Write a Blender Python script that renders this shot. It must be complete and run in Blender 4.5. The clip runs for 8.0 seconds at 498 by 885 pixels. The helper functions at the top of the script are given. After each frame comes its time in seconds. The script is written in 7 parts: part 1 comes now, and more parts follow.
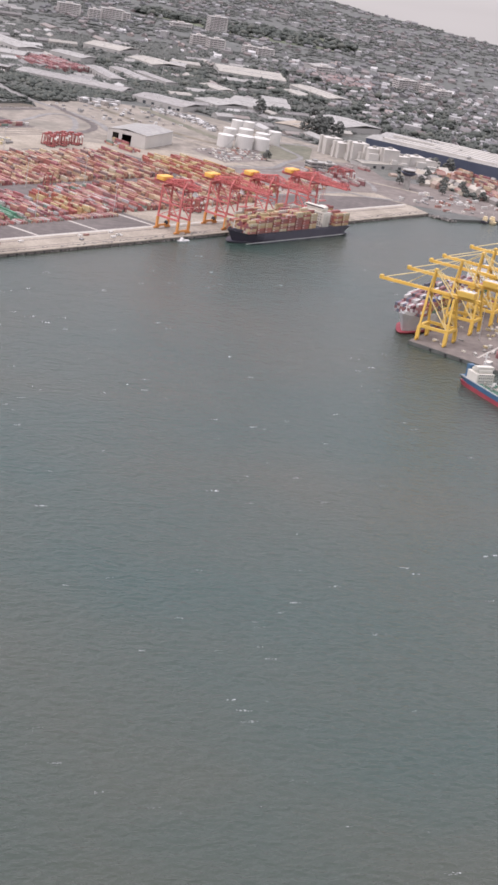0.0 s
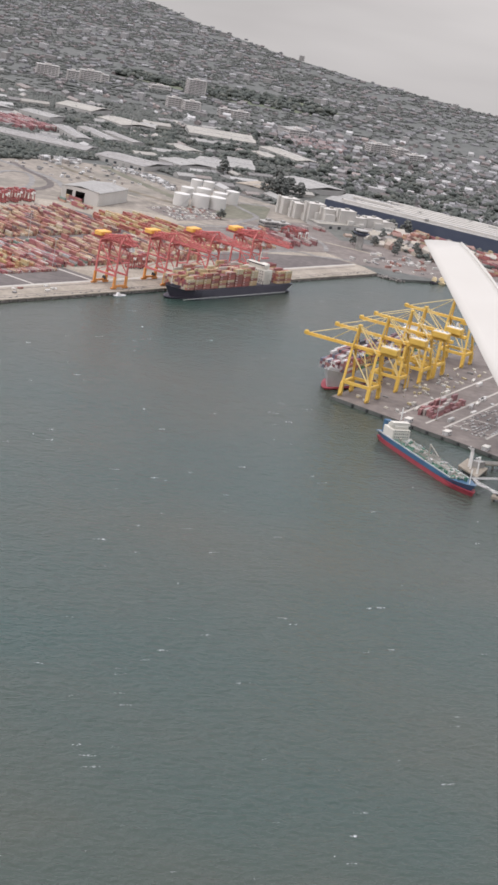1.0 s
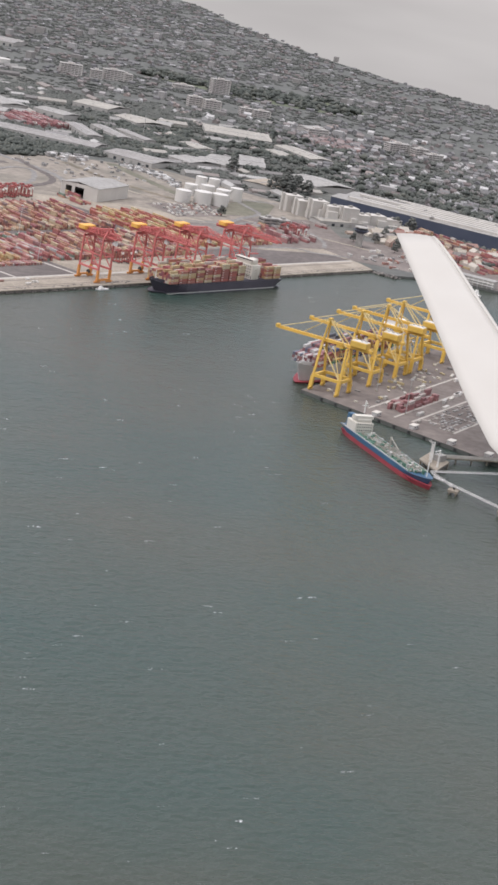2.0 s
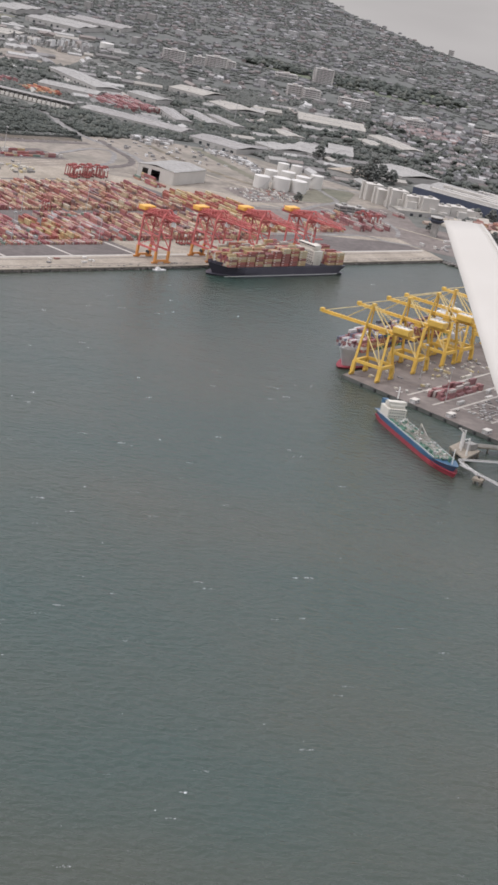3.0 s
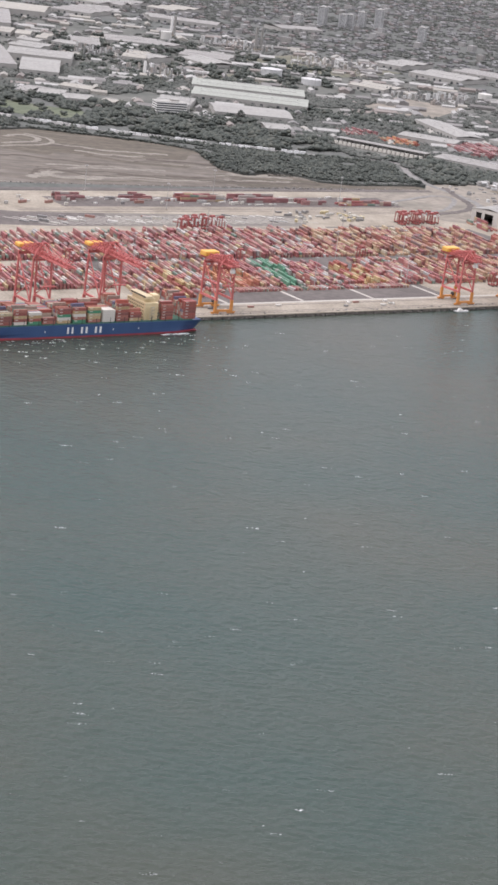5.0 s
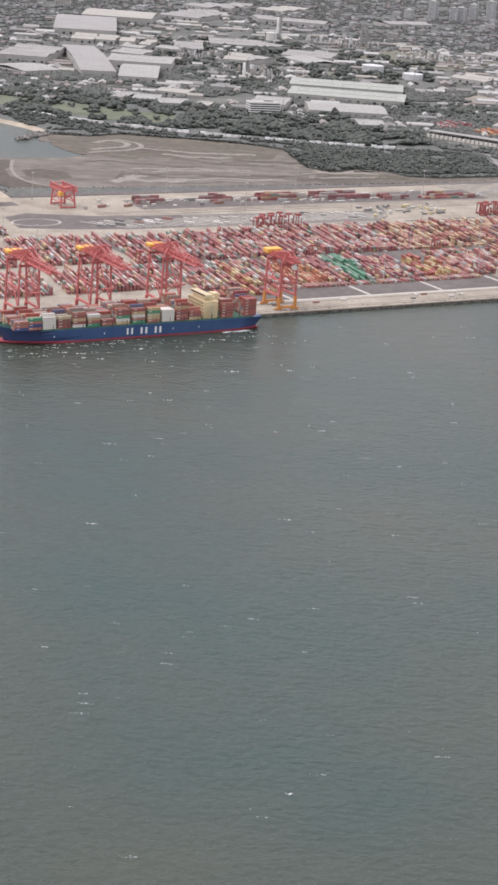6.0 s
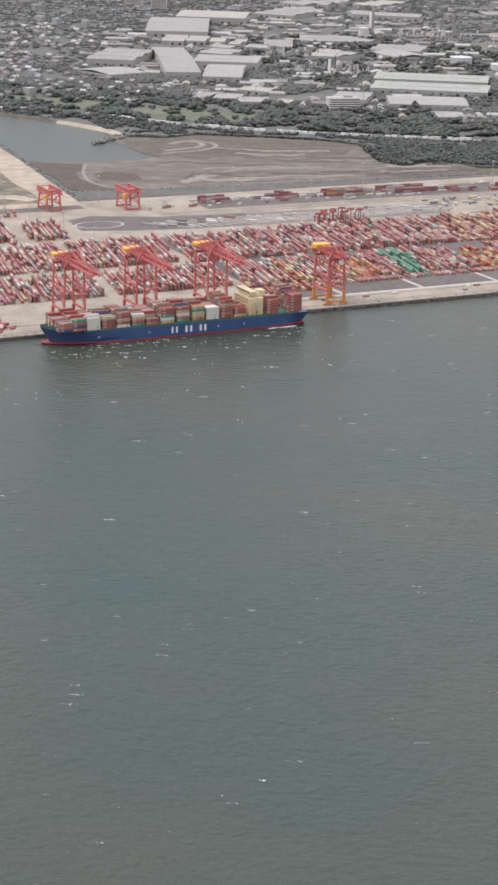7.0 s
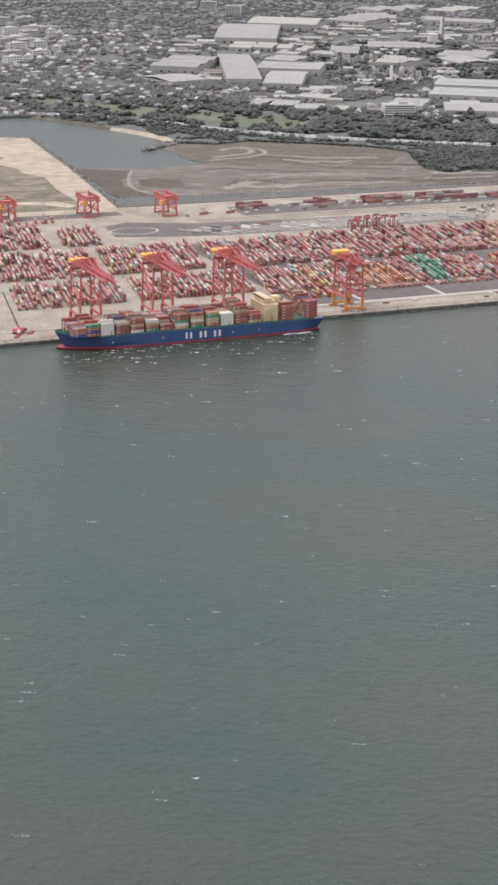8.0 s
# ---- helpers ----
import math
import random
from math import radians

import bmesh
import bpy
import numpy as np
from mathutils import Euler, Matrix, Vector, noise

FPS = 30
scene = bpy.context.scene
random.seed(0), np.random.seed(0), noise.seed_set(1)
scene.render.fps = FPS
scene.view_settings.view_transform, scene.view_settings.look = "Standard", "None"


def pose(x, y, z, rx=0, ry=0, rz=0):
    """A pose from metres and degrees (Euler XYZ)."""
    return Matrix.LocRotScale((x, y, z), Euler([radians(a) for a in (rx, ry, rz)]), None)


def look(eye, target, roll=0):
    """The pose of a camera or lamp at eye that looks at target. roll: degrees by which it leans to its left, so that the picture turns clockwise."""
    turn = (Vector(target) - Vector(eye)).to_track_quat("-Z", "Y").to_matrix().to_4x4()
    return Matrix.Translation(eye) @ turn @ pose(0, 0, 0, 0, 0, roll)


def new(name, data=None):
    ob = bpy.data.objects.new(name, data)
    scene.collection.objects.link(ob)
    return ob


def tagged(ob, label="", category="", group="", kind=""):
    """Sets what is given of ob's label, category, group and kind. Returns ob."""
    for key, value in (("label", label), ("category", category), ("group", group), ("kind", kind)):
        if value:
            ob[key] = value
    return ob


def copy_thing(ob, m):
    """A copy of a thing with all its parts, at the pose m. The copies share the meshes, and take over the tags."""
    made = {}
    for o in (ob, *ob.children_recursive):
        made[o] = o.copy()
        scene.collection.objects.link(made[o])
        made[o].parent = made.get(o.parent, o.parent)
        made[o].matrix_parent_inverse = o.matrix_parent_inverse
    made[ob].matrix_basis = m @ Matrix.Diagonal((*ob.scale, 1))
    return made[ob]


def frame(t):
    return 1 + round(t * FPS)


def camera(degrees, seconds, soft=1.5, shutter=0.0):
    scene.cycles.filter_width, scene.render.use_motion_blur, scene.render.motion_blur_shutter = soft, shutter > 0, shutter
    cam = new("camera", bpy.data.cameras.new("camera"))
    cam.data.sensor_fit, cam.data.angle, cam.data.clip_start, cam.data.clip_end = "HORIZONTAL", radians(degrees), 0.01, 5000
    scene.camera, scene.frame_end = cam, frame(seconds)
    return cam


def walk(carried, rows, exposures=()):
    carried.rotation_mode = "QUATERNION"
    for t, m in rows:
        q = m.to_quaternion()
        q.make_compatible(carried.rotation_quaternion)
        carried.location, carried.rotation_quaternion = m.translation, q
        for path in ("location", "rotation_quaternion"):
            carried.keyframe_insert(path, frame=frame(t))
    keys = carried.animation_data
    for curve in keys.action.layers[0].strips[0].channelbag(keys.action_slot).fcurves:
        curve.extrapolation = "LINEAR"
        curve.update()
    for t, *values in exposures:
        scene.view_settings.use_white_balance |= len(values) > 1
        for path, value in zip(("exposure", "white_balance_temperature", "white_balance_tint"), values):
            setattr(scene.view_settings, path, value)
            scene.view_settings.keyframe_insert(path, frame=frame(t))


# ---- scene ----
cam = camera(14.506, 8.0, soft=2.9)
PATH = [
    (0, look((-448.51, -547.24, 182.69), (-52.19, -279.55, 36.83), 9.894)),
    (0.5, look((-437.80, -561.95, 183.21), (-40.54, -295.21, 38.19), 10.186)),
    (1.0, look((-426.80, -576.44, 183.83), (-30.05, -301.47, 53.53), 10.463)),
    (2.3, look((-396.81, -613.15, 185.83), (-13.73, -321.16, 51.68), 10.653)),
    (2.5, look((-392.02, -618.67, 186.18), (-12.90, -322.16, 50.72), 10.975)),
    (3.0, look((-379.83, -632.32, 187.14), (-13.68, -321.56, 48.00), 11.325)),
    (3.5, look((-367.35, -645.76, 188.19), (-16.29, -319.11, 46.60), 11.600)),
    (4.0, look((-354.58, -659.00, 189.32), (-27.94, -307.05, 49.90), 10.711)),
    (4.5, look((-341.51, -672.02, 190.54), (-37.58, -300.44, 50.70), 9.219)),
    (5.0, look((-328.14, -684.83, 191.85), (-49.37, -295.05, 49.17), 6.883)),
    (5.2, look((-322.71, -689.90, 192.39), (-50.54, -295.70, 49.10), 5.937)),
    (6.3, look((-292.01, -717.16, 195.64), (-53.83, -302.78, 48.78), 3.282)),
    (6.5, look((-286.27, -722.00, 196.28), (-52.15, -305.49, 48.95), 2.659)),
    (7.0, look((-271.73, -733.97, 197.93), (-56.61, -307.67, 49.63), 1.469)),
    (7.5, look((-256.88, -745.73, 199.67), (-59.09, -311.25, 50.99), 0.625)),
    (8.0, look((-241.75, -757.28, 201.49), (-50.19, -319.71, 53.71), 0.962)),
]
# world, sun, exposure
walk(cam, PATH, [(0.0, 1.17, 6340, 22.5), (0.5, 1.08, 6340, 22.5), (1.0, 1.0, 6310, 16.5), (2.5, 0.89, 6310, 16.5), (4.0, 0.80, 6310, 16.5), (4.5, 0.82, 6310, 16.5), (5.0, 1.09, 6310, 18.0), (6.5, 1.05, 6310, 17.5), (8.0, 1.01, 6310, 16.5)])

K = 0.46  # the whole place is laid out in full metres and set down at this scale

world = bpy.data.worlds.new("overcast_sky")
scene.world = world
world.use_nodes = True
wt = world.node_tree
sky = wt.nodes.new("ShaderNodeTexSky")
sky.sky_type, sky.sun_disc = "NISHITA", False
sky.sun_elevation, sky.sun_rotation = radians(62), radians(300)
sky.air_density, sky.dust_density = 1.0, 7.0
grey = wt.nodes.new("ShaderNodeHueSaturation")
grey.inputs["Saturation"].default_value = 0.22
wt.links.new(sky.outputs["Color"], grey.inputs["Color"])
wco = wt.nodes.new("ShaderNodeTexCoord")
wmp = wt.nodes.new("ShaderNodeMapping")
wmp.inputs["Scale"].default_value = (1, 1, 5)
wnz = wt.nodes.new("ShaderNodeTexNoise")
wnz.inputs["Scale"].default_value, wnz.inputs["Detail"].default_value = 3.0, 4
wmr = wt.nodes.new("ShaderNodeMapRange")
wmr.inputs["From Min"].default_value, wmr.inputs["From Max"].default_value = 0.3, 0.7
wmr.inputs["To Min"].default_value, wmr.inputs["To Max"].default_value = 0.76, 1.14
wmx = wt.nodes.new("ShaderNodeVectorMath")
wmx.operation = "MULTIPLY"
wt.links.new(wco.outputs["Generated"], wmp.inputs["Vector"])
wt.links.new(wmp.outputs["Vector"], wnz.inputs["Vector"])
wt.links.new(wnz.outputs["Fac"], wmr.inputs["Value"])
wsp = wt.nodes.new("ShaderNodeSeparateXYZ")
wt.links.new(wco.outputs["Generated"], wsp.inputs["Vector"])
deck_ramp = wt.nodes.new("ShaderNodeValToRGB")
deck_ramp.color_ramp.elements[0].position, deck_ramp.color_ramp.elements[1].position = 0.0, 0.9
deck_ramp.color_ramp.elements[0].color, deck_ramp.color_ramp.elements[1].color = (0.47, 0.458, 0.428, 1), (0.93, 0.945, 0.97, 1)
for at, tone in ((0.045, (0.41, 0.405, 0.39, 1)), (0.16, (0.55, 0.575, 0.605, 1))):
    deck_ramp.color_ramp.elements.new(at).color = tone
wt.links.new(wsp.outputs["Z"], deck_ramp.inputs["Fac"])
deck_gain = wt.nodes.new("ShaderNodeVectorMath")
deck_gain.operation = "SCALE"
deck_gain.inputs["Scale"].default_value = 5.6
wt.links.new(deck_ramp.outputs["Color"], deck_gain.inputs[0])
cover = wt.nodes.new("ShaderNodeMix")
cover.data_type = "RGBA"
cover.inputs["Factor"].default_value = 0.88
wt.links.new(grey.outputs["Color"], cover.inputs[6])
wt.links.new(deck_gain.outputs["Vector"], cover.inputs[7])
wt.links.new(cover.outputs[2], wmx.inputs[0])
wt.links.new(wmr.outputs["Result"], wmx.inputs[1])
bg = wt.nodes["Background"]
bg.inputs["Strength"].default_value = 0.15
wt.links.new(wmx.outputs["Vector"], bg.inputs["Color"])

sun_data = bpy.data.lights.new("sun", "SUN")
sun_data.energy, sun_data.angle, sun_data.color = 0.8, radians(30), (1.0, 0.97, 0.93)
sun = new("sun", sun_data)
sun.matrix_basis = look((-205, 117, 440), (0, 0, 0))


# ---- materials ----
def mat(name, stops, scale=0.2, detail=4.0, rough=0.8, bump=0.0, metal=0.0, by="noise", fine=0.0, stretch=(1, 1, 1), turn=0.0):
    """A surface whose colour runs through stops: by noise at `scale` per metre, or by random per object or island."""
    m = bpy.data.materials.new(name)
    m.use_nodes = True
    t = m.node_tree
    b = t.nodes["Principled BSDF"]
    b.inputs["Roughness"].default_value, b.inputs["Metallic"].default_value = rough, metal
    co = t.nodes.new("ShaderNodeTexCoord")
    mp = t.nodes.new("ShaderNodeMapping")
    mp.vector_type = "TEXTURE"
    mp.inputs["Scale"].default_value = [1 / k for k in stretch]
    mp.inputs["Rotation"].default_value = (0, 0, radians(turn))
    t.links.new(co.outputs["Object"], mp.inputs["Vector"])
    nz = t.nodes.new("ShaderNodeTexNoise")
    nz.inputs["Scale"].default_value, nz.inputs["Detail"].default_value = scale, detail
    t.links.new(mp.outputs["Vector"], nz.inputs["Vector"])
    ramp = t.nodes.new("ShaderNodeValToRGB")
    r = ramp.color_ramp
    if by == "noise":
        r.elements[0].position, r.elements[1].position = 0.3, 0.7
        where = [0.3 + 0.4 * i / max(1, len(stops) - 1) for i in range(len(stops))]
        t.links.new(nz.outputs["Fac"], ramp.inputs["Fac"])
    else:
        r.interpolation = "CONSTANT"
        where = [i / len(stops) for i in range(len(stops))]
        if by == "island":
            t.links.new(t.nodes.new("ShaderNodeNewGeometry").outputs["Random Per Island"], ramp.inputs["Fac"])
        else:
            t.links.new(t.nodes.new("ShaderNodeObjectInfo").outputs["Random"], ramp.inputs["Fac"])
    while len(r.elements) < len(stops):
        r.elements.new(1.0)
    for e, w, c in zip(r.elements, where, stops):
        e.position, e.color = w, (*c, 1)
    colour = ramp.outputs["Color"]
    if by != "noise" or fine:
        n2 = t.nodes.new("ShaderNodeTexNoise")
        n2.inputs["Scale"].default_value, n2.inputs["Detail"].default_value = fine or 0.6, 3
        t.links.new(co.outputs["Object"], n2.inputs["Vector"])
        mr = t.nodes.new("ShaderNodeMapRange")
        mr.inputs["From Min"].default_value, mr.inputs["From Max"].default_value = 0.3, 0.7
        mr.inputs["To Min"].default_value, mr.inputs["To Max"].default_value = 0.78, 1.18
        t.links.new(n2.outputs["Fac"], mr.inputs["Value"])
        mx = t.nodes.new("ShaderNodeVectorMath")
        mx.operation = "MULTIPLY"
        t.links.new(colour, mx.inputs[0])
        t.links.new(mr.outputs["Result"], mx.inputs[1])
        colour = mx.outputs["Vector"]
    t.links.new(colour, b.inputs["Base Color"])
    if bump:
        bp = t.nodes.new("ShaderNodeBump")
        bp.inputs["Strength"].default_value, bp.inputs["Distance"].default_value = bump, 0.3
        t.links.new(nz.outputs["Fac"], bp.inputs["Height"])
        t.links.new(bp.outputs["Normal"], b.inputs["Normal"])
    return m


BOXES = [(0.32, 0.115, 0.10), (0.26, 0.095, 0.088), (0.36, 0.17, 0.145), (0.40, 0.31, 0.25), (0.23, 0.09, 0.095), (0.38, 0.21, 0.15),
         (0.33, 0.135, 0.115), (0.45, 0.40, 0.345), (0.24, 0.08, 0.085), (0.33, 0.315, 0.30), (0.34, 0.18, 0.155), (0.31, 0.14, 0.125),
         (0.40, 0.30, 0.17), (0.30, 0.115, 0.11), (0.35, 0.21, 0.165), (0.29, 0.10, 0.10), (0.28, 0.12, 0.11), (0.37, 0.25, 0.20),
         (0.15, 0.20, 0.16), (0.22, 0.125, 0.12), (0.34, 0.16, 0.13), (0.25, 0.145, 0.135), (0.31, 0.11, 0.105), (0.46, 0.43, 0.40)]
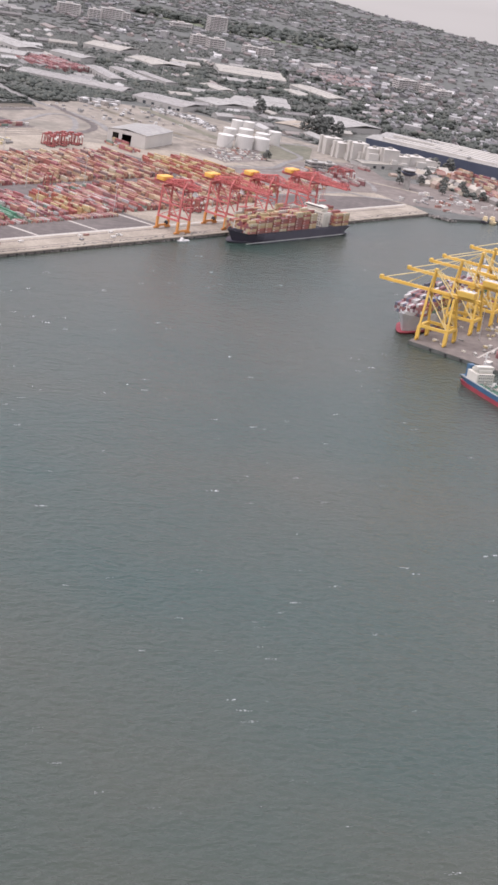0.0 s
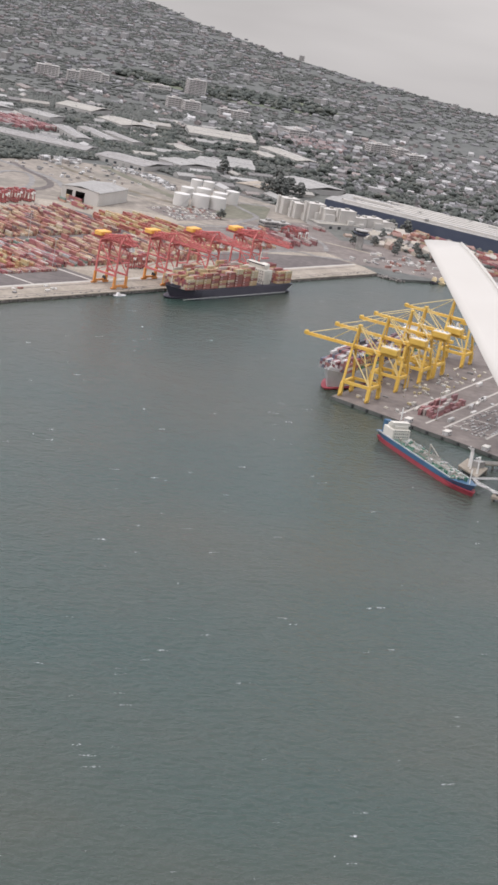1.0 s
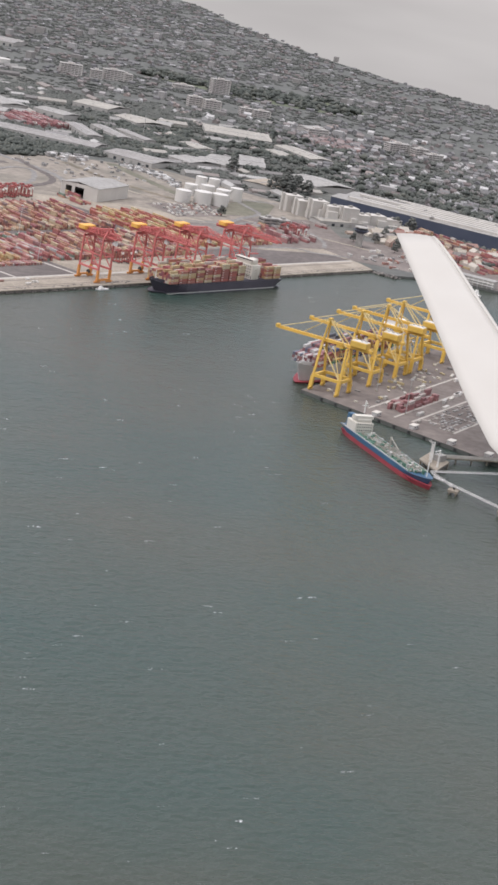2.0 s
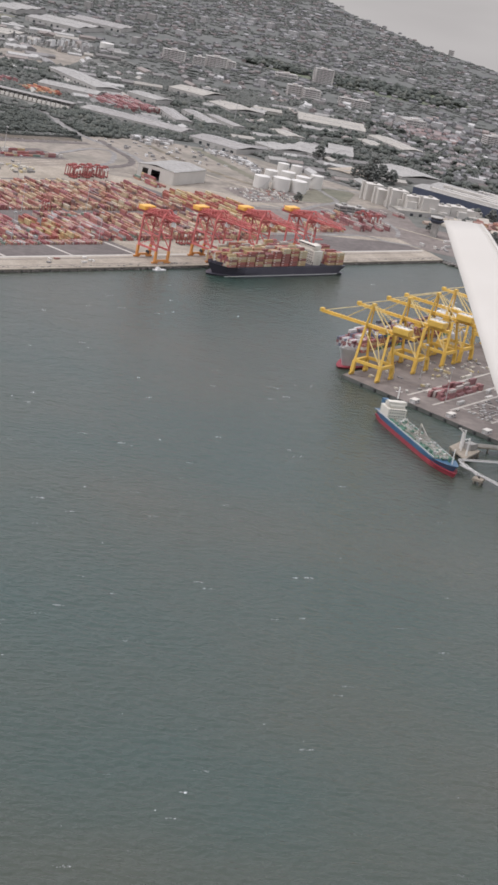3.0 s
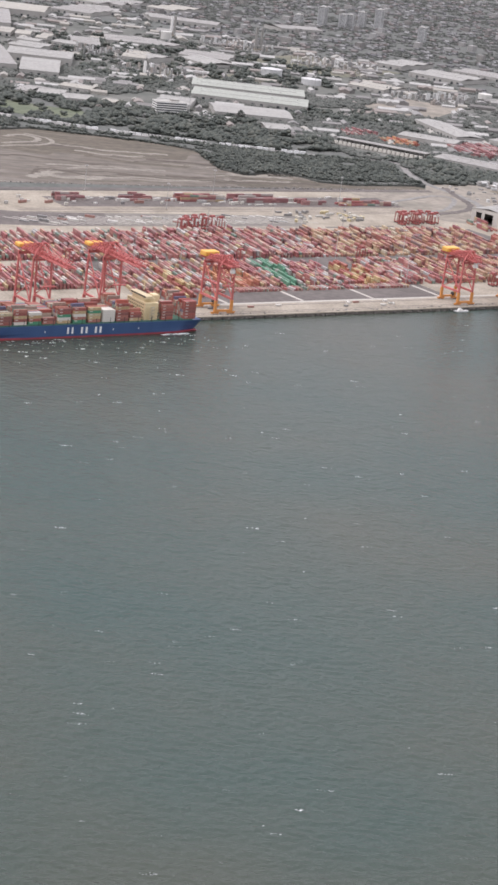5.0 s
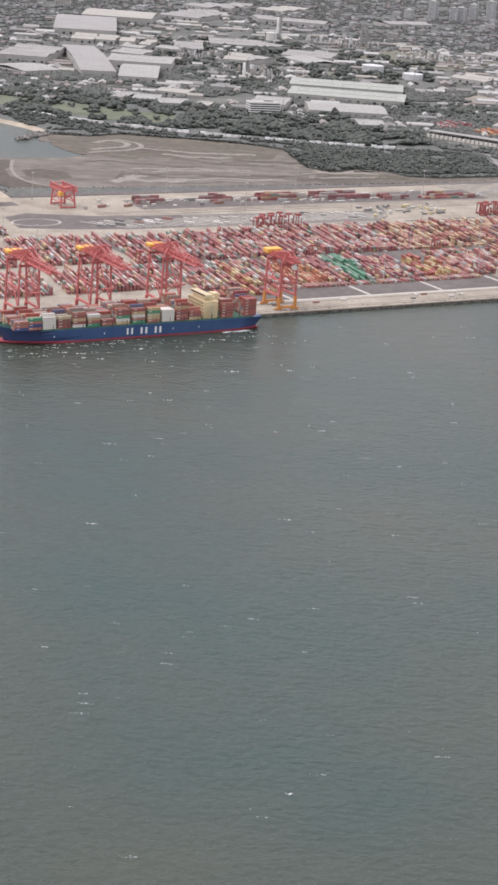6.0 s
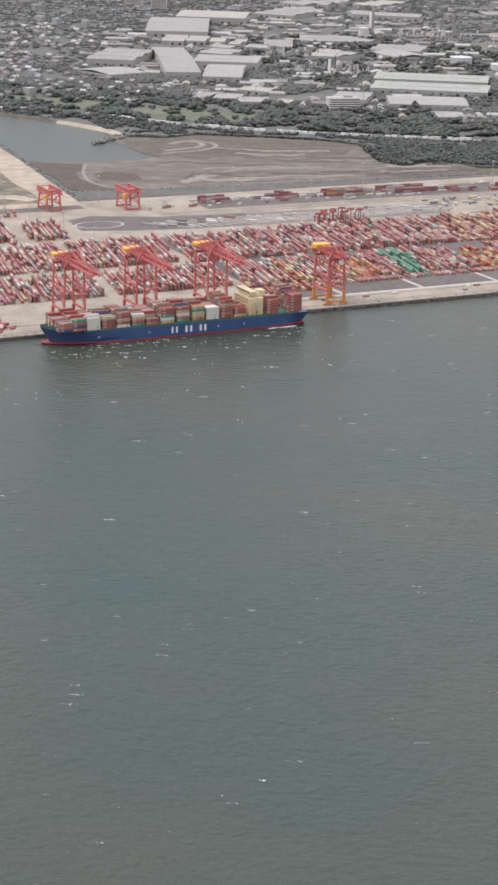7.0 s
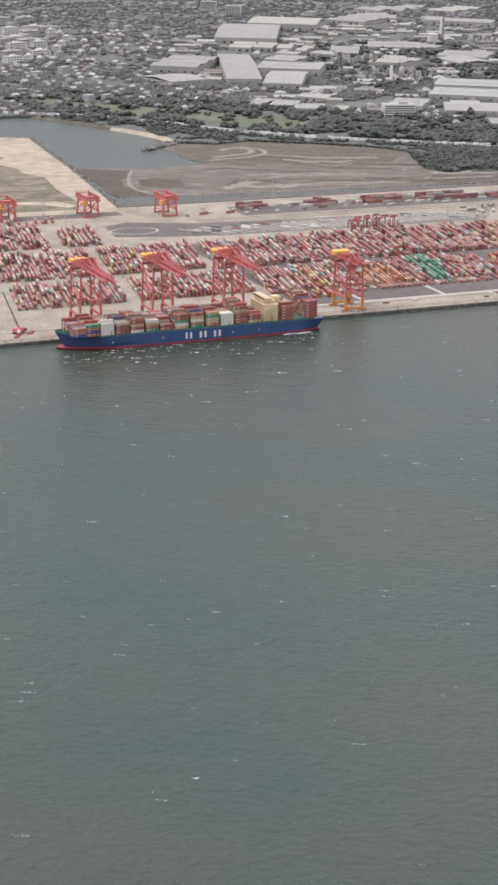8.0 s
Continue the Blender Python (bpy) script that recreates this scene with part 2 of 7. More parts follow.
M = {
    "boxes": mat("container_paint", BOXES, by="island", rough=0.6),
    "box": mat("container_paint_single", BOXES, by="object", rough=0.6),
    "tanboxes": mat("container_paint_ochre", [(0.40, 0.27, 0.12), (0.44, 0.33, 0.17), (0.31, 0.09, 0.065), (0.36, 0.20, 0.10), (0.26, 0.07, 0.055), (0.44, 0.37, 0.23), (0.32, 0.12, 0.085), (0.28, 0.09, 0.07)], by="island", rough=0.6),
    "mixedboxes": mat("container_paint_mixed", [(0.45, 0.43, 0.41), (0.16, 0.09, 0.10), (0.24, 0.10, 0.10), (0.50, 0.48, 0.46), (0.20, 0.085, 0.09), (0.08, 0.085, 0.10), (0.36, 0.34, 0.33), (0.12, 0.13, 0.17), (0.28, 0.13, 0.12)], by="island", rough=0.6),
    "warmboxes": mat("container_paint_warm", [(0.34, 0.19, 0.12), (0.28, 0.105, 0.085), (0.42, 0.31, 0.20), (0.36, 0.17, 0.12), (0.22, 0.10, 0.085), (0.43, 0.34, 0.22), (0.30, 0.14, 0.11), (0.38, 0.24, 0.16), (0.18, 0.12, 0.11), (0.40, 0.27, 0.17), (0.26, 0.095, 0.10), (0.44, 0.37, 0.28)], by="island", rough=0.6),
    "redstack": mat("container_paint_faded_red", [(0.28, 0.12, 0.115), (0.23, 0.10, 0.10), (0.32, 0.16, 0.15), (0.21, 0.10, 0.10), (0.36, 0.31, 0.28)], by="island", rough=0.6),
    "greenboxes": mat("container_paint_green", [(0.10, 0.235, 0.15), (0.085, 0.205, 0.13), (0.13, 0.27, 0.18), (0.34, 0.32, 0.29), (0.12, 0.22, 0.15)], by="island", rough=0.6),
    "orangeboxes": mat("container_paint_orange", [(0.42, 0.18, 0.09), (0.36, 0.14, 0.085), (0.45, 0.22, 0.11), (0.30, 0.10, 0.08), (0.40, 0.29, 0.19)], by="island", rough=0.6),
    # crane red paled towards pink, with distance haze put into the colour
    "reddec": mat("crane_hazed_red", [(0.44, 0.115, 0.105), (0.52, 0.15, 0.135)], scale=0.15, rough=0.6),
    "wagons": mat("pale_wagon_paint", [(0.72, 0.71, 0.69), (0.64, 0.62, 0.59), (0.76, 0.75, 0.73), (0.46, 0.44, 0.42)], by="island", rough=0.6),
    "plantpaint": mat("yard_machine_paint", [(0.46, 0.38, 0.22), (0.42, 0.40, 0.36), (0.20, 0.19, 0.18), (0.50, 0.46, 0.38)], by="island", rough=0.6),
    "tankwhite": mat("weathered_tank_white", [(0.54, 0.52, 0.48), (0.58, 0.56, 0.52)], scale=0.05, detail=2, rough=0.6),
    "carrier": mat("carrier_dark_red", [(0.27, 0.07, 0.065), (0.33, 0.09, 0.08)], scale=0.2, rough=0.6),
    "orange": mat("crane_orange_primer", [(0.54, 0.22, 0.055), (0.62, 0.27, 0.075)], scale=0.2, rough=0.6),
    "amber": mat("machinery_house_yellow", [(0.66, 0.34, 0.06), (0.72, 0.40, 0.09)], scale=0.1, rough=0.6),
    "yellow": mat("crane_yellow_paint", [(0.60, 0.38, 0.065), (0.68, 0.44, 0.09)], scale=0.12, rough=0.5),
    "paleyellow": mat("crane_faded_yellow", [(0.62, 0.48, 0.20), (0.68, 0.54, 0.26)], scale=0.12, rough=0.6),
    "white": mat("white_paint", [(0.72, 0.70, 0.66), (0.80, 0.78, 0.74)], scale=0.15, rough=0.5),
    "cream_white": mat("cream_white_paint", [(0.56, 0.53, 0.46), (0.62, 0.59, 0.52)], scale=0.15, rough=0.55),
    "cream": mat("cream_paint", [(0.62, 0.50, 0.30), (0.70, 0.58, 0.36)], scale=0.15, rough=0.5),
    "blue": mat("hull_blue_paint", [(0.034, 0.07, 0.165), (0.045, 0.09, 0.20)], scale=0.06, rough=0.4, stretch=(1, 1, 0.2)),
    "tankblue": mat("hull_mid_blue", [(0.035, 0.095, 0.17), (0.05, 0.125, 0.21)], scale=0.06, rough=0.45),
    # hull black lifted towards grey to stand in for haze
    "navy": mat("hull_hazed_black", [(0.055, 0.05, 0.066), (0.074, 0.068, 0.084)], scale=0.06, rough=0.45),
    "boot": mat("boot_top_red", [(0.26, 0.035, 0.05), (0.33, 0.05, 0.06)], scale=0.1, rough=0.6),
    "lightgrey": mat("hull_light_grey", [(0.47, 0.465, 0.455), (0.55, 0.545, 0.53)], scale=0.1, rough=0.5),
    "deckgreen": mat("deck_green_paint", [(0.05, 0.13, 0.09), (0.08, 0.17, 0.12)], scale=0.15, rough=0.7),
    "steel": mat("galvanised_steel", [(0.35, 0.34, 0.33), (0.48, 0.47, 0.45)], scale=0.3, rough=0.5, metal=0.2),
    "dark": mat("dark_rubber", [(0.03, 0.03, 0.03), (0.05, 0.05, 0.05)], scale=0.4, rough=0.9),
    "concrete": mat("quay_concrete", [(0.222, 0.189, 0.146), (0.29, 0.251, 0.199), (0.342, 0.30, 0.24)], scale=0.03, detail=8, rough=0.9, fine=0.4),
    "asphalt": mat("terminal_asphalt", [(0.098, 0.083, 0.076), (0.134, 0.115, 0.105)], scale=0.02, detail=8, rough=0.95, fine=0.15),
    "brownasphalt": mat("dock_asphalt", [(0.135, 0.112, 0.098), (0.19, 0.162, 0.143)], scale=0.02, detail=8, rough=0.95, fine=0.15),
    "paleroad": mat("worn_pale_road", [(0.17, 0.16, 0.15), (0.23, 0.22, 0.205)], scale=0.05, detail=6, rough=0.95, fine=0.2),
    "line": mat("road_line", [(0.36, 0.33, 0.29), (0.45, 0.42, 0.37)], scale=0.2, rough=0.9),
    "sand": mat("reclaimed_sand", [(0.31, 0.262, 0.197), (0.345, 0.292, 0.224), (0.37, 0.315, 0.243)], scale=0.012, detail=7, rough=1.0, fine=0.05),
    "mud": mat("tidal_mud", [(0.095, 0.078, 0.061), (0.148, 0.127, 0.105), (0.112, 0.093, 0.074), (0.162, 0.14, 0.118), (0.118, 0.098, 0.078)], scale=0.02, detail=6, rough=0.9, fine=0.05, stretch=(0.22, 1.3, 1), turn=-20),
    # ground toned close to the leaves; the low contrast stands in for haze
    "soil": mat("suburban_ground", [(0.088, 0.093, 0.082), (0.102, 0.105, 0.095), (0.118, 0.118, 0.108)], scale=0.01, detail=8, rough=1.0, fine=0.1),
    "grass": mat("dry_grass", [(0.105, 0.106, 0.075), (0.14, 0.134, 0.097), (0.17, 0.156, 0.116)], scale=0.02, detail=8, rough=1.0, fine=0.15),
    "scrub": mat("dry_scrub", [(0.14, 0.118, 0.082), (0.215, 0.18, 0.132), (0.115, 0.101, 0.072), (0.19, 0.16, 0.115)], scale=0.03, detail=9, rough=1.0, fine=0.12, stretch=(0.6, 1.5, 1)),
    "lawn": mat("park_lawn", [(0.088, 0.105, 0.063), (0.112, 0.126, 0.08), (0.135, 0.138, 0.097)], scale=0.015, detail=8, rough=1.0, fine=0.12),
    # leaf colour lightened to imitate haze over the suburbs
    "leaf": mat("hazed_tree_leaves", [(0.084, 0.089, 0.079), (0.093, 0.098, 0.087), (0.103, 0.106, 0.094), (0.088, 0.093, 0.083), (0.11, 0.111, 0.099)], by="island", rough=0.95, fine=0.3),
    "quayface": mat("dark_brown_quay_wall", [(0.07, 0.062, 0.054), (0.12, 0.106, 0.09), (0.09, 0.08, 0.07)], scale=0.1, detail=6, rough=0.9, fine=0.4),
    "marsh": mat("saltmarsh_scrub", [(0.075, 0.061, 0.045), (0.118, 0.097, 0.074), (0.085, 0.073, 0.054), (0.132, 0.11, 0.086), (0.092, 0.077, 0.058)], scale=0.035, detail=8, rough=1.0, fine=0.1, stretch=(0.2, 1.2, 1), turn=-25),
    "woodleaf": mat("woodland_leaves", [(0.061, 0.069, 0.060), (0.071, 0.079, 0.067), (0.081, 0.088, 0.075), (0.065, 0.073, 0.063), (0.098, 0.102, 0.085)], by="island", rough=0.95, fine=0.3),
    # far roofs: dull low-contrast tones put distance haze into the colour
    "roofs": mat("hazed_roof_tones", [(0.148, 0.125, 0.118), (0.14, 0.138, 0.138), (0.155, 0.138, 0.132), (0.175, 0.172, 0.17), (0.122, 0.121, 0.122), (0.168, 0.15, 0.143), (0.142, 0.138, 0.135), (0.19, 0.186, 0.183), (0.158, 0.152, 0.148), (0.27, 0.266, 0.262)], by="island", rough=0.85),
    # roofs near the camera, without the haze in their colour
    "nearroofs": mat("near_roof_tones", [(0.30, 0.285, 0.275), (0.18, 0.155, 0.145), (0.23, 0.225, 0.22), (0.38, 0.37, 0.355), (0.15, 0.145, 0.145), (0.27, 0.225, 0.205), (0.21, 0.185, 0.175), (0.45, 0.44, 0.425), (0.25, 0.235, 0.225)], by="island", rough=0.8),
    "pipework": mat("process_plant_paint", [(0.46, 0.45, 0.43), (0.20, 0.20, 0.19), (0.34, 0.32, 0.30), (0.58, 0.57, 0.55), (0.25, 0.24, 0.23), (0.30, 0.27, 0.24)], by="island", rough=0.7),
    "huts": mat("hut_render", [(0.40, 0.35, 0.28), (0.32, 0.25, 0.20), (0.45, 0.41, 0.35), (0.28, 0.17, 0.14), (0.37, 0.33, 0.27), (0.24, 0.22, 0.20)], by="island", rough=0.8),
    "palewall": mat("pale_rendered_wall", [(0.44, 0.415, 0.375), (0.52, 0.495, 0.45)], scale=0.04, detail=4, rough=0.85),
    "terracotta": mat("red_tiled_roofs", [(0.19, 0.135, 0.125), (0.225, 0.16, 0.148), (0.165, 0.13, 0.125), (0.25, 0.21, 0.20)], by="island", rough=0.85),
    "shed": mat("metal_shed_roof", [(0.42, 0.40, 0.37), (0.52, 0.50, 0.46), (0.36, 0.34, 0.32)], scale=0.02, detail=6, rough=0.55, fine=0.2, stretch=(1, 6, 1)),
    "shedwall": mat("shed_wall", [(0.32, 0.305, 0.28), (0.39, 0.373, 0.345)], scale=0.05, rough=0.8),
    "units": mat("factory_roofs", [(0.21, 0.20, 0.19), (0.28, 0.27, 0.25), (0.17, 0.16, 0.15), (0.31, 0.29, 0.255), (0.22, 0.19, 0.17), (0.36, 0.35, 0.33)], by="island", rough=0.7),
    "hardstand": mat("worn_hardstand", [(0.125, 0.113, 0.099), (0.175, 0.158, 0.137), (0.15, 0.136, 0.118)], scale=0.03, detail=8, rough=0.95, fine=0.2, stretch=(0.3, 1.5, 1)),
    "mudbank": mat("pale_mud_bank", [(0.19, 0.168, 0.138), (0.25, 0.225, 0.19)], scale=0.05, detail=6, rough=0.9, fine=0.2),
    "muddark": mat("dark_wet_mud", [(0.056, 0.043, 0.032), (0.088, 0.07, 0.053), (0.066, 0.051, 0.039)], scale=0.04, detail=6, rough=0.9, fine=0.1, stretch=(0.4, 1.2, 1), turn=-20),
    "foam": mat("sea_foam", [(0.50, 0.51, 0.51), (0.70, 0.71, 0.71)], scale=0.5, rough=0.9),
    "grey": mat("steel_roof_grey", [(0.215, 0.20, 0.185), (0.28, 0.265, 0.245)], scale=0.03, detail=6, rough=0.6, fine=0.2, stretch=(1, 5, 1)),
    "whiteroof": mat("steel_roof_white", [(0.245, 0.234, 0.214), (0.31, 0.297, 0.273)], scale=0.03, detail=6, rough=0.6, fine=0.2, stretch=(1, 5, 1)),
    "creamroof": mat("steel_roof_cream", [(0.28, 0.26, 0.222), (0.345, 0.322, 0.278)], scale=0.03, detail=6, rough=0.6, fine=0.2, stretch=(1, 5, 1)),
    "sage": mat("steel_roof_pale_green", [(0.26, 0.268, 0.232), (0.32, 0.328, 0.286)], scale=0.03, detail=6, rough=0.6, fine=0.2, stretch=(1, 5, 1)),
    "sandroof": mat("flat_roof_sandy", [(0.27, 0.23, 0.18), (0.34, 0.29, 0.23)], scale=0.03, detail=6, rough=0.9, fine=0.2),
    "navywall": mat("dark_blue_cladding", [(0.045, 0.055, 0.085), (0.06, 0.07, 0.10)], scale=0.05, rough=0.7),
    "brick": mat("apartment_render", [(0.44, 0.40, 0.37), (0.55, 0.52, 0.48)], scale=0.05, rough=0.85),
    "dirt": mat("bare_earth", [(0.18, 0.159, 0.13), (0.25, 0.219, 0.182), (0.15, 0.138, 0.113)], scale=0.015, detail=9, rough=1.0, fine=0.12),
    "industrial": mat("industrial_hardstand", [(0.078, 0.082, 0.070), (0.112, 0.113, 0.099), (0.155, 0.15, 0.134)], scale=0.012, detail=9, rough=1.0, fine=0.1),
    "rock": mat("armour_rock", [(0.14, 0.13, 0.12), (0.24, 0.22, 0.20), (0.18, 0.165, 0.15)], by="island", rough=0.95),
    "vehicles": mat("vehicle_paint", [(0.56, 0.53, 0.485), (0.50, 0.475, 0.43), (0.22, 0.21, 0.20), (0.40, 0.385, 0.36), (0.52, 0.49, 0.43), (0.30, 0.16, 0.13), (0.60, 0.57, 0.53)], by="island", rough=0.4),
    "facades": mat("town_facades", [(0.25, 0.238, 0.222), (0.30, 0.288, 0.275), (0.21, 0.197, 0.185), (0.33, 0.322, 0.31)], by="island", rough=0.85),
    "whitebox": mat("white_container_paint", [(0.56, 0.525, 0.465), (0.62, 0.585, 0.525)], scale=0.3, rough=0.6),
    "greenbox": mat("green_container_paint", [(0.06, 0.22, 0.12), (0.08, 0.27, 0.16)], scale=0.3, rough=0.6),
    "bluebox": mat("blue_container_paint", [(0.04, 0.06, 0.17), (0.06, 0.08, 0.2)], scale=0.3, rough=0.6),
    "redbox": mat("red_container_paint", [(0.33, 0.10, 0.08), (0.28, 0.09, 0.075), (0.24, 0.095, 0.08), (0.35, 0.15, 0.115)], by="object", rough=0.6),
    "glass": mat("window_glass", [(0.03, 0.035, 0.04), (0.06, 0.065, 0.07)], scale=0.5, rough=0.15),
    # white held darker than such paint, to offset the winglet's upward tilt
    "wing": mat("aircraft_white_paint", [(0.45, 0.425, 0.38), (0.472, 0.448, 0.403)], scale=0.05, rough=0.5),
}


def water_mat():
    m = bpy.data.materials.new("sea_water")
    m.use_nodes = True
    t = m.node_tree
    b = t.nodes["Principled BSDF"]
    b.inputs["Roughness"].default_value = 0.25
    b.inputs["IOR"].default_value = 1.33
    b.inputs["Specular IOR Level"].default_value = 0.46
    co = t.nodes.new("ShaderNodeTexCoord")
    n0 = t.nodes.new("ShaderNodeTexNoise")
    n0.inputs["Scale"].default_value, n0.inputs["Detail"].default_value = 0.0036, 4
    t.links.new(co.outputs["Object"], n0.inputs["Vector"])
    ramp = t.nodes.new("ShaderNodeValToRGB")
    ramp.color_ramp.elements[0].position, ramp.color_ramp.elements[1].position = 0.3, 0.7
    ramp.color_ramp.elements[0].color, ramp.color_ramp.elements[1].color = (0.026, 0.051, 0.043, 1), (0.052, 0.056, 0.041, 1)
    t.links.new(n0.outputs["Fac"], ramp.inputs["Fac"])
    t.links.new(ramp.outputs["Color"], b.inputs["Base Color"])
    mp = t.nodes.new("ShaderNodeMapping")
    mp.vector_type = "TEXTURE"
    mp.inputs["Rotation"].default_value, mp.inputs["Scale"].default_value = (0, 0, radians(-32)), (1.3, 1.0, 1.0)
    t.links.new(co.outputs["Object"], mp.inputs["Vector"])
    n1 = t.nodes.new("ShaderNodeTexNoise")
    n1.inputs["Scale"].default_value, n1.inputs["Detail"].default_value = 0.21, 4
    t.links.new(mp.outputs["Vector"], n1.inputs["Vector"])
    bp = t.nodes.new("ShaderNodeBump")
    bp.inputs["Strength"].default_value, bp.inputs["Distance"].default_value = 0.85, 1.0
    n2 = t.nodes.new("ShaderNodeTexNoise")
    n2.inputs["Scale"].default_value, n2.inputs["Detail"].default_value = 0.055, 3
    t.links.new(mp.outputs["Vector"], n2.inputs["Vector"])
    swell = t.nodes.new("ShaderNodeMath")
    swell.operation = "MULTIPLY_ADD"
    swell.inputs[1].default_value = 1.0
    t.links.new(n2.outputs["Fac"], swell.inputs[0])
    t.links.new(n1.outputs["Fac"], swell.inputs[2])
    t.links.new(swell.outputs["Value"], bp.inputs["Height"])
    t.links.new(bp.outputs["Normal"], b.inputs["Normal"])
    return m


M["water"] = water_mat()


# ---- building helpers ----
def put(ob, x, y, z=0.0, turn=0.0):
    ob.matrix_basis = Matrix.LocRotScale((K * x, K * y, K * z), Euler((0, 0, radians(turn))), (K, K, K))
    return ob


def thing(name, x, y, z, turn, label, category, group="", kind=""):
    return tagged(put(new(name), x, y, z, turn), label, category, group, kind)


def to_mesh(name, bm, m):
    me = bpy.data.meshes.new(name)
    bmesh.ops.recalc_face_normals(bm, faces=bm.faces)
    bm.to_mesh(me)
    bm.free()
    me.materials.append(m)
    return me


def part(name, bm, m, parent, label=""):
    ob = new(name, to_mesh(name, bm, m))
    ob.parent = parent
    return tagged(ob, label)


def solo(name, bm, m, x, y, z, turn, label, category, group="", kind=""):
    return tagged(put(new(name, to_mesh(name, bm, m)), x, y, z, turn), label, category, group, kind)


def box(bm, x, y, z, sx, sy, sz, turn=0.0):
    """A box with its base centre at x, y, z."""
    mt = Matrix.Translation((x, y, z + sz / 2)) @ Matrix.Rotation(radians(turn), 4, "Z") @ Matrix.Diagonal((sx, sy, sz, 1))
    bmesh.ops.create_cube(bm, size=1.0, matrix=mt)
    return bm


def beam(bm, p, q, w, h=None):
    """A rectangular member from p to q."""
    p, q = Vector(p), Vector(q)
    d = q - p
    mt = Matrix.Translation((p + q) / 2) @ d.to_track_quat("Y", "Z").to_matrix().to_4x4() @ Matrix.Diagonal((w, d.length, h or w, 1))
    bmesh.ops.create_cube(bm, size=1.0, matrix=mt)
    return bm


def rod(bm, p, q, r, n=8, r2=None):
    p, q = Vector(p), Vector(q)
    d = q - p
    mt = Matrix.Translation((p + q) / 2) @ d.to_track_quat("Z", "Y").to_matrix().to_4x4()
    bmesh.ops.create_cone(bm, cap_ends=True, segments=n, radius1=r, radius2=r if r2 is None else r2, depth=d.length, matrix=mt)
    return bm


def prism(bm, pts, z0, z1):
    lo = [bm.verts.new((x, y, z0)) for x, y in pts]
    hi = [bm.verts.new((x, y, z1)) for x, y in pts]
    bm.faces.new(lo[::-1]), bm.faces.new(hi)
    for i in range(len(pts)):
        j = (i + 1) % len(pts)
        bm.faces.new((lo[i], lo[j], hi[j], hi[i]))
    return bm


def sheet(name, pts, z0, z1, m, label, category="ground"):
    return solo(name, prism(bmesh.new(), pts, z0, z1), m, 0, 0, 0, 0, label, category, kind="structure")


def rect(x0, y0, x1, y1):
    return [(x0, y0), (x1, y0), (x1, y1), (x0, y1)]


CUBE = np.array([(-.5, -.5, 0), (.5, -.5, 0), (.5, .5, 0), (-.5, .5, 0), (-.5, -.5, 1), (.5, -.5, 1), (.5, .5, 1), (-.5, .5, 1)])
CUBE_F = [(0, 3, 2, 1), (4, 5, 6, 7), (0, 1, 5, 4), (1, 2, 6, 5), (2, 3, 7, 6), (3, 0, 4, 7)]
GABLE = np.array([(-.5, -.5, 0), (.5, -.5, 0), (.5, .5, 0), (-.5, .5, 0), (-.5, -.5, .6), (.5, -.5, .6), (.5, .5, .6), (-.5, .5, .6), (0, -.5, 1), (0, .5, 1)])
GABLE_F = [(0, 1, 5, 8, 4), (2, 3, 7, 9, 6), (1, 2, 6, 5), (3, 0, 4, 7), (4, 8, 9, 7), (5, 6, 9, 8)]
T5 = (1 + 5 ** 0.5) / 2
ICO = np.array([(-1, T5, 0), (1, T5, 0), (-1, -T5, 0), (1, -T5, 0), (0, -1, T5), (0, 1, T5), (0, -1, -T5), (0, 1, -T5), (T5, 0, -1), (T5, 0, 1), (-T5, 0, -1), (-T5, 0, 1)]) / 1.9
ICO_F = [(0, 11, 5), (0, 5, 1), (0, 1, 7), (0, 7, 10), (0, 10, 11), (1, 5, 9), (5, 11, 4), (11, 10, 2), (10, 7, 6), (7, 1, 8),
         (3, 9, 4), (3, 4, 2), (3, 2, 6), (3, 6, 8), (3, 8, 9), (4, 9, 5), (2, 4, 11), (6, 2, 10), (8, 6, 7), (9, 8, 1)]

RING = [(math.cos(k * 1.2566), math.sin(k * 1.2566), 0.05) for k in range(5)]
CLUMP = np.array([(0.1, 0, 0.9)] + RING + [(0, 0, -0.8)])
CLUMP_F = [(0, 1 + k, 1 + (k + 1) % 5) for k in range(5)] + [(6, 1 + (k + 1) % 5, 1 + k) for k in range(5)]


def many(name, shape, faces, rows, m, label, category, jitter=0.0, parent=None, rounded=False):
    """One object of many like pieces; rows of x, y, z, sx, sy, sz, turn (degrees)."""
    rows = np.array(rows, float)
    n, c = len(shape), len(rows)
    v = shape[None] * rows[:, None, 3:6]
    if jitter:
        v = v * (1 + np.random.default_rng(7).uniform(-jitter, jitter, (c, n, 1)))
    a = np.radians(rows[:, 6:7])
    v = np.stack([v[..., 0] * np.cos(a) - v[..., 1] * np.sin(a), v[..., 0] * np.sin(a) + v[..., 1] * np.cos(a), v[..., 2]], 2) + rows[:, None, :3]
    fs = []
    for f in faces:
        fs += (np.array(f)[None] + n * np.arange(c)[:, None]).tolist()
    me = bpy.data.meshes.new(name)
    me.from_pydata(v.reshape(-1, 3).tolist(), [], fs)
    me.materials.append(m)
    if rounded:
        me.shade_smooth()
    ob = new(name, me)
    if parent:
        ob.parent = parent
        return tagged(ob, label, kind="stuff")
    return tagged(put(ob, 0, 0, 0), label, category, kind="stuff")



# ---- water and land ----
rr0 = random.Random(21)
sea = bmesh.new()
bmesh.ops.create_circle(sea, cap_ends=True, segments=96, radius=3700)
